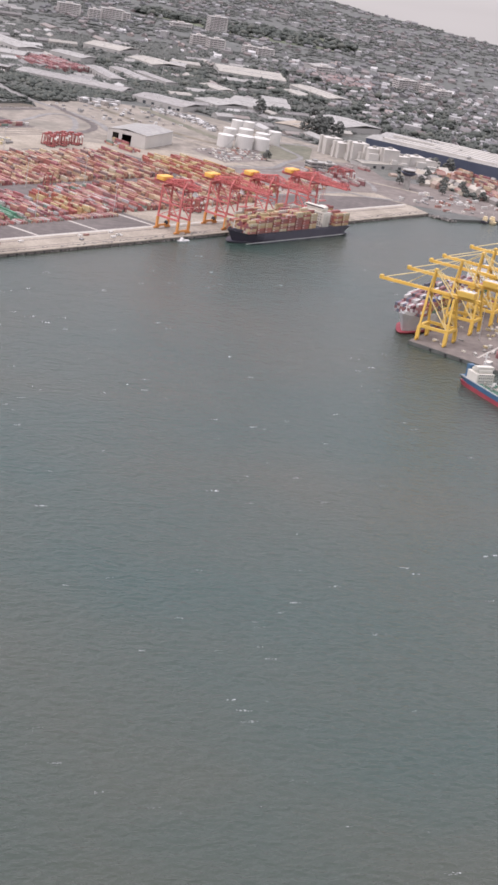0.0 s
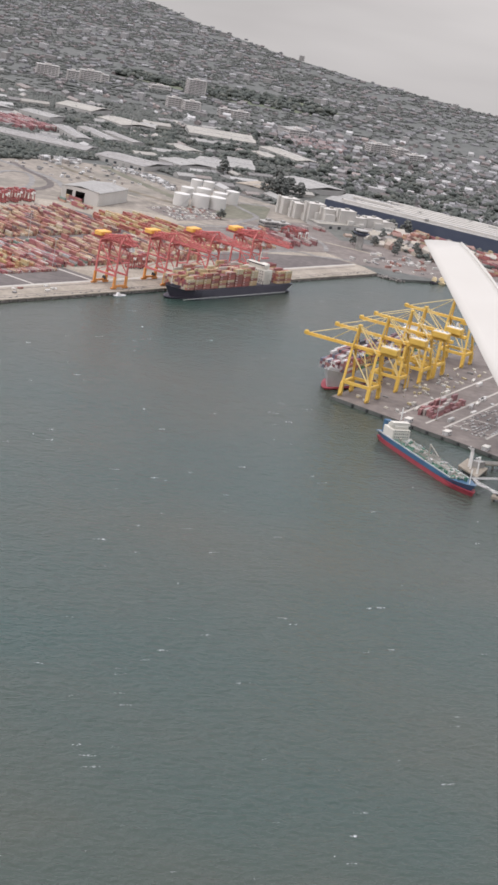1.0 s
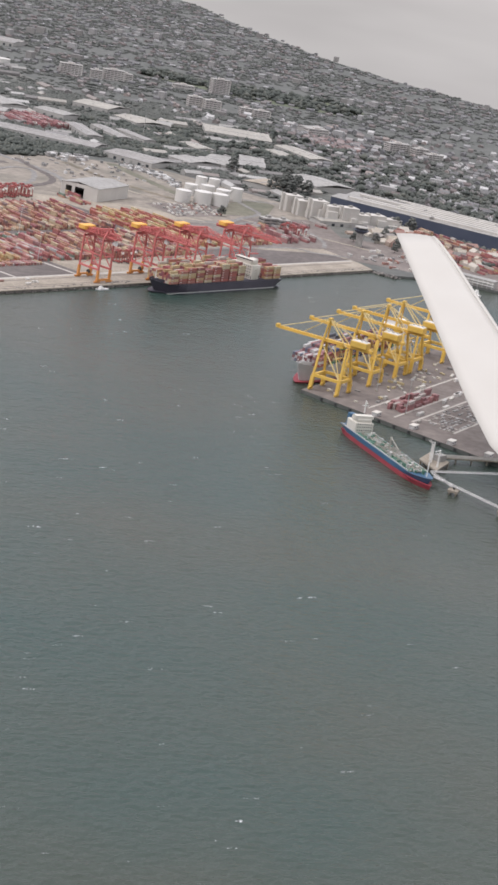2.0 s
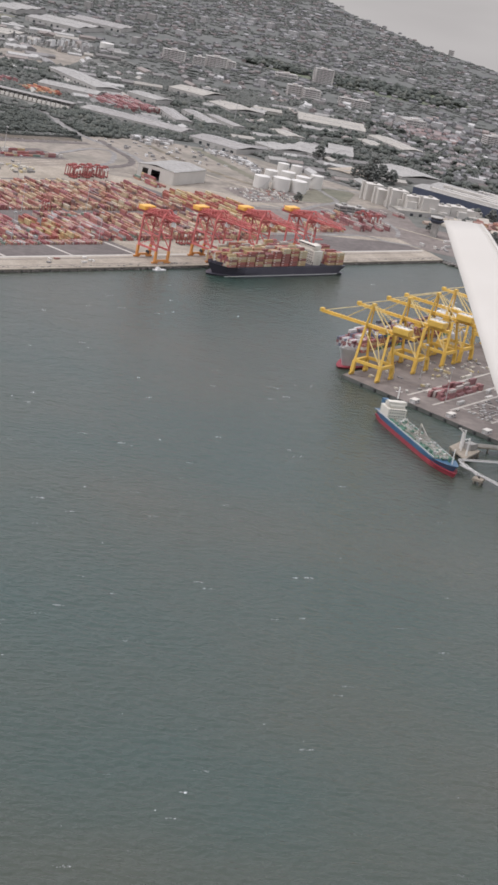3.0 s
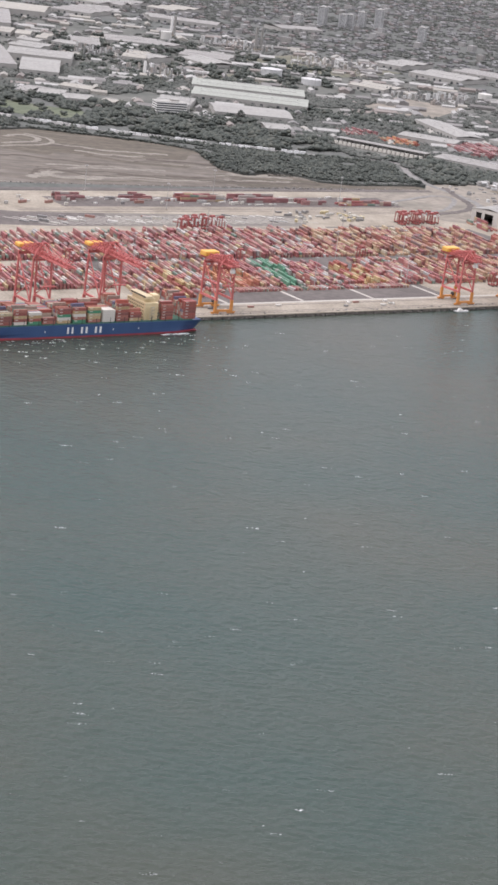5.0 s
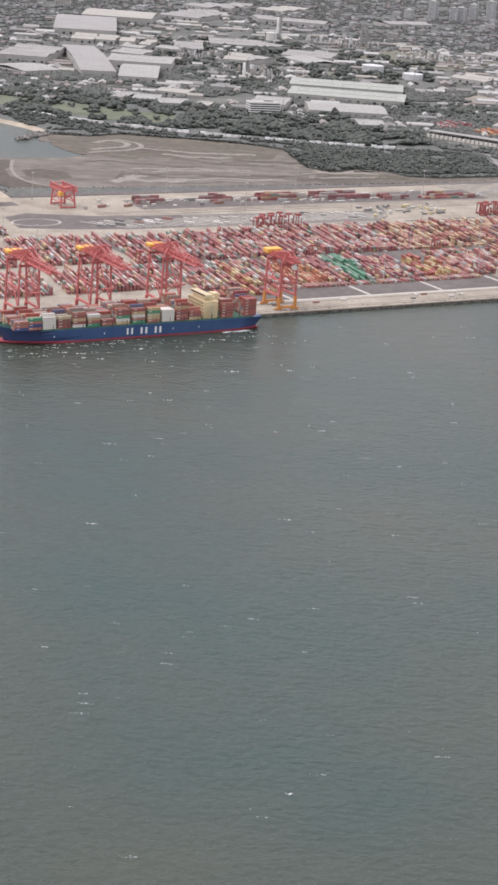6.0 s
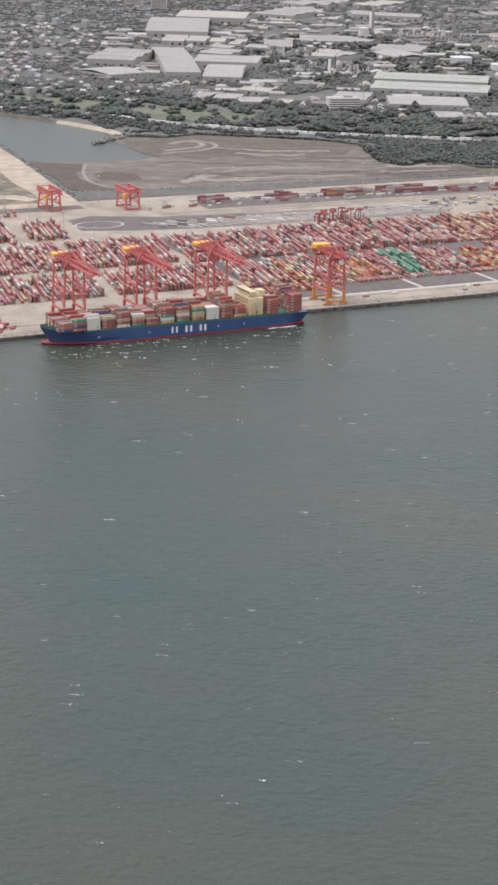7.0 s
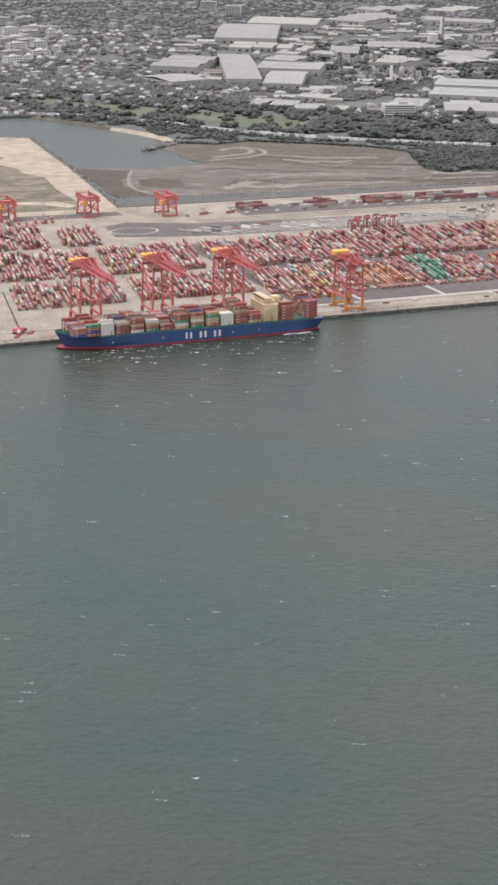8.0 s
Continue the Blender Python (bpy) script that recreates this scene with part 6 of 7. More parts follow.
for sy in (-2.6, 2.6):
    part("track", box(bmesh.new(), 0, sy, 0, 9, 1.3, 1.6), M["dark"], cb)
for dx, dy in ((-.6, -.6), (.6, -.6), (.6, .6), (-.6, .6)):
    part("boom_chord", beam(bmesh.new(), (2 + dx, dy, 3), (-13 + dx * .4, 6 + dy * .4, 40), 0.3), M["brownasphalt"], cb)
for k in range(12):
    b = beam(bmesh.new(), (1.6 - 1.22 * k, -.6 + .49 * k, 4 + 3.0 * k), (0.6 - 1.22 * k, .9 + .49 * k, 6.6 + 3.0 * k), 0.2)
    part("boom_lacing", b, M["brownasphalt"], cb)

# ---- industrial district ----
TAKEN = []


def clear(x, y, m=4):
    for cx, cy, r, sx, sy, a in TAKEN:
        if abs(x - cx) < 150 and abs(y - cy) < 150:
            dx, dy = x - cx, y - cy
            u, v = dx * math.cos(a) + dy * math.sin(a), -dx * math.sin(a) + dy * math.cos(a)
            if abs(u) < sx / 2 + m and abs(v) < sy / 2 + m:
                return False
    return True


def inside(x, y, poly):
    c = False
    for (x0, y0), (x1, y1) in zip(poly, poly[1:] + poly[:1]):
        if (y0 > y) != (y1 > y) and x < (x1 - x0) * (y - y0) / (y1 - y0) + x0:
            c = not c
    return c


INDUSTRY = [(1060, 120), (1600, 60), (1640, 480), (1900, 880), (1850, 1250), (1960, 1500), (2050, 1950), (1750, 2900), (1560, 2900), (1250, 2700), (1000, 2300), (760, 1800), (850, 1330), (1060, 900), (1330, 640), (1062, 640)]

TONE = {"grey": ("grey", "grey corrugated steel warehouse with pale walls"), "white": ("whiteroof", "white roofed industrial warehouse among trees"),
        "cream": ("creamroof", "cream roofed factory shed in the industrial area"), "sage": ("sage", "long pale green roofed warehouse with bay doors"),
        "sandroof": ("sandroof", "low sandy coloured flat roofed depot")}


def shed(x, y, length, width, h, turn, tone, rise=0.05, wall="shedwall", doors=True, plain=False):
    roofm, text = TONE[tone]
    s = thing("warehouse", x, y, 3.0, turn, text, "warehouse", "industrial warehouses")
    TAKEN.append((x, y, max(length, width) * 0.5, length, width, radians(turn)))
    part("wall", box(bmesh.new(), 0, 0, 0, length, width, h), M[wall], s)
    spans = 1 if plain else max(1, round(width / 60))
    rise = min(rise, 6.0 * spans / width)
    w = width / spans
    for k in range(spans):
        y0, top = -width / 2 + k * w, h + rise * w
        pts = [(y0 - .2, h), (y0 + w / 2, top), (y0 + w + .2, h), (y0 + w + .2, h + .4), (y0 + w / 2, top + .4), (y0 - .2, h + .4)]
        b = bmesh.new()
        fr = [b.verts.new((-length / 2 - .8, py, pz)) for py, pz in pts]
        bk = [b.verts.new((length / 2 + .8, py, pz)) for py, pz in pts]
        b.faces.new(fr), b.faces.new(bk[::-1])
        for i in range(6):
            j = (i + 1) % 6
            b.faces.new((fr[i], bk[i], bk[j], fr[j]))
        rf = part("roof", b, M[roofm], s)
        if w > 24 and not plain:
            part("ridge_vent", box(bmesh.new(), 0, y0 + w / 2, top + .3, length * 0.85, 1.4, 0.6), M["steel"], rf)
            for i in range(int(length / 22)):
                part("roof_vent", box(bmesh.new(), -length / 2 + 11 + 22 * i + rng.uniform(-4, 4), y0 + w * rng.uniform(0.15, 0.4), h + rise * w * 0.45, 1.8, 1.8, 1.4), M["steel"], rf)
    if doors and length > 30:
        n = int(length / 14)
        for k in range(n):
            xx = -length / 2 + (k + 0.5) * length / n
            part("roller_door", box(bmesh.new(), xx, -width / 2 - 0.05, 0, 5, 0.2, min(5, h * 0.6)), M["glass"] if k % 3 else M["whiteroof"], s)
    return s


shed(910, 1972, 92, 200, 13, -36, "grey", 0.05)
shed(806, 1776, 84, 104, 6, 16, "white", 0.04, plain=True)
shed(1284, 2528, 136, 340, 12, -26, "grey", 0.05, plain=True)
shed(1470, 2727, 165, 180, 14, -33, "cream", 0.03, plain=True)
shed(984, 1884, 64, 430, 11, -20, "grey", 0.05, plain=True)
shed(1004, 1702, 70, 200, 9, -29, "white", 0.03, plain=True)
shed(1082, 1850, 122, 120, 13, -31, "white", 0.04)
shed(1167, 2283, 47, 129, 8, -31, "cream", 0.05)
shed(1211, 2263, 42, 109, 8, -33, "cream", 0.05)
shed(1242, 2227, 31, 82, 8, -32, "cream", 0.05)
shed(1197, 2104, 50, 49, 8, -55, "white", 0.05)
shed(1268, 2180, 23, 110, 8, -39, "cream", 0.05)
shed(1150, 2016, 67, 94, 8, -47, "white", 0.05)
shed(1273, 2088, 52, 58, 8, -54, "white", 0.05)
shed(1335, 2131, 59, 144, 8, -28, "grey", 0.05)
shed(1494, 2213, 114, 124, 7, -27, "grey", 0.05)
shed(1362, 1913, 58, 94, 9, -64, "white", 0.05)
shed(1550, 1990, 104, 116, 8, -41, "grey", 0.05)
shed(1900, 3055, 89, 134, 8, -70, "grey", 0.05)
shed(1970, 3061, 59, 194, 8, -51, "grey", 0.05)
shed(1785, 2861, 60, 147, 8, -12, "white", 0.05)
shed(1725, 2821, 107, 223, 8, -51, "grey", 0.05)
shed(1887, 2762, 49, 102, 8, -20, "white", 0.05)
shed(2093, 3004, 80, 173, 8, -60, "cream", 0.05)
shed(838, 1412, 24, 82, 6, -56, "grey", 0.05)
shed(882, 1340, 51, 66, 6, -23, "white", 0.05)
shed(863, 1389, 44, 69, 6, -36, "white", 0.05)
shed(954, 1461, 57, 55, 6, -51, "cream", 0.05)
shed(933, 1313, 25, 47, 5, -53, "cream", 0.05)
shed(1065, 1326, 58, 102, 8, -38, "white", 0.05)
shed(1106, 1088, 44, 66, 6, -20, "white", 0.05)
shed(2091, 2012, 68, 161, 9, -65, "white", 0.05)
shed(2072, 1827, 127, 135, 9, -67, "white", 0.05)
shed(2240, 1895, 133, 102, 8, -63, "grey", 0.05)
shed(1716, 1618, 82, 94, 7, -67, "cream", 0.05)
shed(1469, 1090, 185, 51, 9, -106, "white", 0.05)
shed(1351, 991, 98, 57, 9, -57, "white", 0.05)
shed(1494, 952, 67, 46, 10, -87, "white", 0.05)
shed(1287, 764, 170, 58, 6, -68, "grey", 0.05)
shed(1465, 801, 119, 27, 8, -115, "grey", 0.05)
shed(1497, 778, 97, 22, 8, -108, "grey", 0.05)
shed(1411, 810, 127, 28, 8, -120, "grey", 0.05)
shed(1658, 911, 75, 67, 8, -105, "cream", 0.05)
shed(1703, 1049, 71, 82, 8, -76, "cream", 0.05)
shed(1704, 899, 28, 60, 6, -54, "white", 0.05)
shed(1415, 598, 55, 32, 6, -111, "white", 0.05)
shed(1321, 606, 88, 69, 7, -82, "grey", 0.05)
shed(1824, 834, 117, 108, 7, -47, "cream", 0.05)
shed(1499, 588, 65, 105, 7, -69, "white", 0.05)
shed(1564, 702, 57, 37, 7, -108, "cream", 0.05)
shed(1428, 589, 49, 65, 7, -99, "white", 0.05)
shed(1569, 591, 39, 114, 7, -49, "white", 0.05)
shed(1545, 436, 81, 80, 8, -103, "white", 0.05)
shed(1798, 663, 122, 45, 7, -111, "cream", 0.05)
shed(1728, 655, 61, 33, 7, -113, "cream", 0.05)
shed(1344, 1933, 46, 136, 9, -36, "cream", 0.05)
shed(1534, 2200, 136, 90, 6, -73, "grey", 0.05)
shed(1493, 1894, 106, 81, 7, -92, "white", 0.05)
shed(1336, 1513, 206, 108, 9, -34, "sage", 0.05)
shed(1259, 1390, 204, 112, 9, -36, "sage", 0.05)
shed(1154, 1232, 130, 112, 8, -27, "white", 0.03, plain=True)
shed(1926, 2679, 167, 84, 10, -43, "grey", 0.05)
shed(2245, 2672, 127, 82, 9, -2, "grey", 0.05)
shed(1416, 433, 67, 52, 7, 10, "sandroof", 0.03)
shed(1289, 211, 72, 27, 6, -19, "cream", 0.05)
shed(2118, 893, 60, 23, 12, 3, "white", 0.04)


rs = thing("rail_shed", 1185, 908, 3.0, -63, "long low rail shed with white panels below a grey roof", "shed")
TAKEN.append((1171, 901, 80, 158, 56, radians(-63)))
part("roof", box(bmesh.new(), 0, 4, 9, 156, 20, 0.8), M["grey"], rs)
part("rear_wall", box(bmesh.new(), 0, 13.5, 0, 154, 0.6, 9), M["shedwall"], rs)
for k in range(20):
    part("panel", box(bmesh.new(), -73 + 7.7 * k, -13, 0.6, 5.6, 2.6, 5.2), M["whitebox"], rs)
    part("column", box(bmesh.new(), -77 + 8.05 * k, -5.5, 0, 0.6, 0.6, 9), M["steel"], rs)
part("floor_slab", box(bmesh.new(), 0, 0, 0, 156, 26, 0.4), M["brownasphalt"], rs)


big = thing("open_shed", 992, 387, 3.2, -75, "large pale grey steel shed with tall open doorways", "shed")
TAKEN.append((992, 387, 60, 54, 88, radians(-75)))
for sx in (-23, 23):
    part("side_wall", box(bmesh.new(), sx, 0, 0, 0.8, 120, 17), M["palewall"], big)
part("rear_wall", box(bmesh.new(), 0, 60, 0, 46, 0.8, 19), M["palewall"], big)
for x, w in ((-20, 6), (-7.5, 4), (14.5, 17)):
    part("front_wall", box(bmesh.new(), x, -60, 0, w, 0.8, 17), M["palewall"], big)
part("front_wall", box(bmesh.new(), 0, -60, 14, 46, 0.7, 5), M["palewall"], big)
part("floor_slab", box(bmesh.new(), 0, 0, 0, 45, 118, 0.2), M["brownasphalt"], big)
b = bmesh.new()
pts = [(-24, 17), (0, 21), (24, 17), (24, 17.6), (0, 21.6), (-24, 17.6)]
fr = [b.verts.new((px, -61, pz)) for px, pz in pts]
bk = [b.verts.new((px, 61, pz)) for px, pz in pts]
b.faces.new(fr), b.faces.new(bk[::-1])
for i in range(6):
    b.faces.new((fr[i], bk[i], bk[(i + 1) % 6], fr[(i + 1) % 6]))
part("roof", b, M["whiteroof"], big)
big.matrix_basis = big.matrix_basis @ Matrix.Diagonal((1.15, 0.70, 0.95, 1))
yard("container_stacks", 922, 336, 942, 388, M["boxes"], "row of red containers in front of the open shed", 0.9)


def storage_tank(x, y, r, h, m="tankwhite"):
    t = thing("storage_tank", x, y, 3.0, rng.uniform(0, 360), "white cylindrical liquid storage tank", "tank", "white storage tanks")
    TAKEN.append((x, y, r, 2 * r, 2 * r, 0))
    part("shell", rod(bmesh.new(), (0, 0, 0), (0, 0, h), r, 28), M[m], t)
    part("roof_cone", rod(bmesh.new(), (0, 0, h), (0, 0, h + r * 0.12), r * 1.01, 28, 0.4), M[m], t)
    b = bmesh.new()
    for k in range(14):
        a0, a1 = k * 0.12, k * 0.12 + 0.12
        beam(b, (r * 1.05 * math.cos(a0), r * 1.05 * math.sin(a0), h * k / 14), (r * 1.05 * math.cos(a1), r * 1.05 * math.sin(a1), h * (k + 1) / 14), 0.8, 0.25)
    part("spiral_stair", b, M["steel"], t)
    return t


for x, y, r, h in ((1128, 352, 10.5, 16), (1152, 338, 12, 17), (1174, 326, 11, 16), (1240, 352, 9, 18), (1190, 392, 9, 15), (1216, 384, 10, 15), (1212, 352, 10, 16), (1250, 425, 8, 18), (1285, 430, 8, 14),
                   (1545, 1745, 22, 16), (1580, 1655, 20, 11), (1648, 2320, 12, 17), (1932, 1540, 14, 11)):
    storage_tank(x, y, r, h, "lightgrey" if r > 15 else "tankwhite")


def apartments(x, y, sx, sy, h, turn, m="brick", label="pale apartment block with rows of dark windows", group="apartment blocks", name="apartment_building"):
    a = thing(name, x, y, 3.0, turn, label, "apartments", group)
    TAKEN.append((x, y, max(sx, sy) / 2, sx, sy, radians(turn)))
    part("wall", box(bmesh.new(), 0, 0, 0, sx, sy, h), M[m], a)
    part("roof", box(bmesh.new(), 0, 0, h, sx + 0.8, sy + 0.8, 0.8), M["shedwall"], a)
    part("lift_housing", box(bmesh.new(), 0, 0, h + 0.8, sx * 0.3, sy * 0.4, 2.6), M[m], a)
    fl = max(2, int(h / 3.2))
    for k in range(fl):
        z = 1.2 + k * h / fl
        for sgn in (-1, 1):
            part("window_band", box(bmesh.new(), 0, sgn * (sy / 2 + 0.04), z, sx * 0.9, 0.12, 1.3), M["glass"], a)
            part("window_band", box(bmesh.new(), sgn * (sx / 2 + 0.04), 0, z, 0.12, sy * 0.9, 1.3), M["glass"], a)
    n = max(2, int(sx / 7))
    for k in range(n + 1):
        xx = -sx / 2 + k * sx / n
        part("pier", box(bmesh.new(), xx, -sy / 2 - 0.2, 0, 0.9, 0.5, h), M[m], a)
    return a


office = thing("office_building", 990, 1226, 3.0, -14, "dark glazed office block with white floor bands", "office building", "office blocks")
TAKEN.append((990, 1226, 26, 52, 26, radians(-14)))
part("wall", box(bmesh.new(), 0, 0, 0, 50, 24, 19), M["glass"], office)
for k in range(6):
    part("floor_band", box(bmesh.new(), 0, 0, 0.4 + 3.6 * k, 52, 26, 1.5), M["white"], office)
part("roof", box(bmesh.new(), 0, 0, 19.9, 51, 25, 0.5), M["shedwall"], office)
part("plant_room", box(bmesh.new(), 8, 2, 20.4, 14, 9, 3), M["shedwall"], office)
for x, y, w, h in ((2470, 2860, 34, 50), (2513, 2826, 14, 36), (2548, 2836, 22, 36), (2630, 2894, 26, 40), (2655, 2850, 32, 54), (2600, 2588, 26, 38), (2420, 2900, 30, 22)):
    apartments(x, y, w, 18, h, 38, "lightgrey")
apartments(2340, 1310, 40, 18, 30, -30)
apartments(2265, 1345, 44, 18, 9, -30)
apartments(2057, 1135, 28, 18, 19, -35)
apartments(2066, 1098, 32, 18, 19, -35)
apartments(2131, 1066, 24, 18, 13, -35)
apartments(2150, 1042, 34, 18, 13, -35)
apartments(2046, 1462, 46, 18, 20, -40)
apartments(2086, 1428, 24, 18, 16, -40)
apartments(2118, 1410, 44, 18, 21, -40)
apartments(2160, 1416, 30, 18, 14, -40)
apartments(2165, 725, 46, 18, 17, -20)
apartments(2190, 690, 30, 18, 15, -20)
apartments(2195, 662, 34, 18, 10, -20)
apartments(2107, 872, 46, 18, 12, -20)
apartments(824, 2965, 46, 18, 13, 10)
apartments(891, 2982, 40, 18, 12, 10)
apartments(873, 2732, 50, 18, 12, 10)
apartments(747, 2479, 54, 18, 11, 15)
apartments(701, 2500, 40, 18, 11, 15)
apartments(640, 2259, 44, 18, 11, 20)
apartments(800, 2650, 40, 18, 12, 15)
apartments(760, 2580, 40, 18, 10, 15)
for x, y, sx, h, a in ((770, 2700, 40, 15, 12), (835, 2735, 56, 14, 12), (850, 2650, 16, 14, 12), (720, 2510, 50, 14, 14), (745, 2410, 34, 13, 14), (690, 2390, 44, 13, 14), (700, 2262, 46, 10, 18), (610, 2150, 40, 12, 20), (655, 2190, 22, 9, 60), (760, 2330, 20, 10, 60), (800, 2420, 20, 10, 60), (845, 2520, 22, 11, 60)):
    apartments(x, y, sx, 16, h, a, "white", "white rendered apartment block with rows of dark windows", "white apartment blocks")
apartments(1480, 3080, 40, 18, 20, -30)
apartments(1440, 3150, 40, 18, 26, -30)

# pale process blocks, dark blue warehouse and control tower east of the dock
for i, (x, y) in enumerate(((1290, 292), (1286, 268), (1288, 246), (1296, 226), (1308, 208), (1332, 204), (1356, 194), (1376, 182))):
    f = thing("process_building", x, y, 3.0, -28, "tall beige rendered process building", "building", "beige process buildings")
    TAKEN.append((x, y, 14, 22, 20, 0))
    h = (22, 20, 25, 22, 24, 15, 16, 13)[i]
    part("wall", box(bmesh.new(), 0, 0, 0, 24, 19, h), M["palewall"], f)
    part("roof", box(bmesh.new(), 0, 0, h, 24.6, 19.6, 0.7), M["palewall"], f)
    for k in range(3):
        part("louvre", box(bmesh.new(), -7 + 7 * k, -9.6, h * 0.35, 2.2, 0.3, h * 0.4), M["brick"], f)
    part("rooftop_unit", box(bmesh.new(), 3, 2, h + 0.7, 5, 4, 2.4), M["whiteroof"], f)
    part("annex", box(bmesh.new(), rng.uniform(-6, 6), -12.5, 0, rng.uniform(8, 16), 6, h * rng.uniform(0.35, 0.8)), M["palewall"], f)
    part("stair_tower", box(bmesh.new(), -13, rng.uniform(-4, 4), 0, 4, 5, h + 2.5), M["palewall"], f)
TONE["blue"] = ("whiteroof", "very large white roofed warehouse with dark blue walls")
blue_hall = shed(1473, 152, 320, 108, 19, 102.3, "blue", 0.05, "navywall", doors=False)
for k in range(6):
    part("roof_monitor", box(bmesh.new(), rng.uniform(-20, 20), -44 + 17 * k, 20.5, rng.uniform(120, 260), 6, 3.0), M["palewall"], blue_hall)
for k in range(14):
    part("rooftop_unit", box(bmesh.new(), rng.uniform(-140, 140), rng.uniform(-48, 48), 19.5, rng.uniform(4, 9), rng.uniform(4, 8), 4), M["whiteroof"], blue_hall)
ct = thing("control_tower", 1186, 98, 3.0, 25, "pale harbour control tower with an overhanging dark platform", "tower")
b = bmesh.new()
prism(b, [(-5, -4), (5, -4), (4, 4), (-4, 4)], 0, 18)
part("shaft", b, M["whiteroof"], ct)
b = rod(bmesh.new(), (0, 0, 18), (0, 0, 22), 6, 8, 11)
part("platform", b, M["navywall"], ct)
part("control_room", rod(bmesh.new(), (0, 0, 22), (0, 0, 25), 8, 8), M["glass"], ct)
part("roof", rod(bmesh.new(), (0, 0, 25), (0, 0, 25.8), 9, 8), M["shedwall"], ct)
hb = thing("harbour_building", 1172, -92, 3.0, -75, "long white two-storey harbour building with open galleries", "building")
part("wall", box(bmesh.new(), 0, 0, 0, 52, 14, 9), M["shedwall"], hb)
part("roof", box(bmesh.new(), 0, 0, 9, 54, 16, 0.8), M["whiteroof"], hb)
for z in (3.2, 6.4):
    part("gallery", box(bmesh.new(), 0, -8.2, z, 52, 2.6, 0.5), M["white"], hb)
for k in range(9):
    part("column", box(bmesh.new(), -25 + 6.2 * k, -9.2, 0, 0.5, 0.5, 9), M["white"], hb)
for x, y, h, m in ((1712, 2389, 45, "whiteroof"), (1813, 2202, 50, "whiteroof"), (1827, 2201, 50, "whiteroof"), (1842, 1975, 18, "brick"), (1735, 2440, 40, "white"), (1208, 1673, 28, "white"), (1474, 1497, 40, "steel"), (1015, 1205, 34, "steel"), (1544, 803, 36, "steel")):
    ch = thing("chimney_stack", x, y, 3.0, 0, "tall slim industrial chimney stack", "chimney", "chimney stacks")
    part("shaft", rod(bmesh.new(), (0, 0, 0), (0, 0, h), 3.2 if m != "steel" else 0.7, 12, 2.6 if m != "steel" else 0.4), M[m], ch)
    part("base", box(bmesh.new(), 0, 0, 0, 8, 8, 3), M["concrete"], ch)

# huts, stores and trees crowded before the dark blue warehouse
huts = [(rng.uniform(1250, 1400), rng.uniform(-40, 165), 3, rng.uniform(6, 14), rng.uniform(8, 20), rng.uniform(4, 11), -28 + rng.choice((0, 90))) for _ in range(95)]
many("dockside_huts", GABLE, GABLE_F, huts, M["huts"], "crowded beige and brown dockside huts and stores", "huts")

# lesser factory units between the named ones
units = []
while len(units) < 460:
    x, y = rng.uniform(800, 2050), rng.uniform(100, 2800)
    if not inside(x, y, INDUSTRY) or not clear(x, y, 12):
        continue
    a = -28 + rng.choice((0, 90)) + rng.uniform(-6, 6)
    sx, sy = rng.uniform(9, 22), rng.uniform(16, 52)
    if x < 1320 and y < 660:
        continue
    units.append((x, y, 3, sx, sy, rng.uniform(5, 9), a))
many("factory_units", GABLE, GABLE_F, units, M["units"], "small pale industrial units between the warehouses", "factory units")

for x, y, w in ((1132, 208, 20), (1148, 196, 16)):
    apartments(x, y, w, 14, 12, -20, "whiteroof", "small white office block near the dock end", "office blocks", "office_building")

# process plant: a thicket of small vessels and frames
plant = []
for _ in range(700):
    x, y = rng.choice(((1290, 1990), (1850, 1950), (1800, 2250), (1240, 1700), (1760, 1500)))
    s = rng.uniform(1.5, 5.5)
    plant.append((x + rng.gauss(0, 45), y + rng.gauss(0, 40), 3, s, s * rng.uniform(0.5, 1.8), rng.choice((3, 4, 5, 7, 9, 14)) * rng.uniform(0.8, 1.2), rng.uniform(0, 90)))
for _ in range(150):
    u = rng.random()
    plant.append((1256 + 30 * u - 70 * u * u + rng.uniform(-12, 12), 575 - 135 * u + rng.uniform(-10, 10), 3, rng.uniform(1.5, 6), rng.uniform(2, 8), rng.uniform(1, 3.6), rng.choice((-20, 70, 30))))
for _ in range(60):
    plant.append((rng.uniform(1150, 1215), rng.uniform(600, 660), 3, rng.uniform(3, 9), rng.uniform(3, 12), rng.uniform(2, 6), rng.choice((-20, 70))))
for _ in range(70):
    plant.append((rng.uniform(1060, 1290), rng.uniform(470, 625), 3, rng.uniform(1.5, 5), rng.uniform(2, 6), rng.uniform(1, 4), rng.uniform(0, 90)))
many("process_plant", CUBE, CUBE_F, plant, M["pipework"], "jumble of pale tanks, sheds and stored goods", "industrial plant")

# ---- vehicles ----
cars, plant_rows = [], []
for row in range(4):
    for i in range(29):
        if rng.random() < 0.45:
            cars.append((300 + 12.4 * i + 4 * row, 399 + 10 * row + rng.uniform(-0.6, 0.6), 3.3, rng.choice((6.5, 11.5, 11.5)), 2.4, rng.choice((1.2, 1.5, 3.0)), -45))
wagons = []
RAIL = [(380, 1440), (511, 1357), (595, 1244), (621, 1193), (677, 1120), (774, 1024), (852, 965), (939, 908), (1010, 866)]
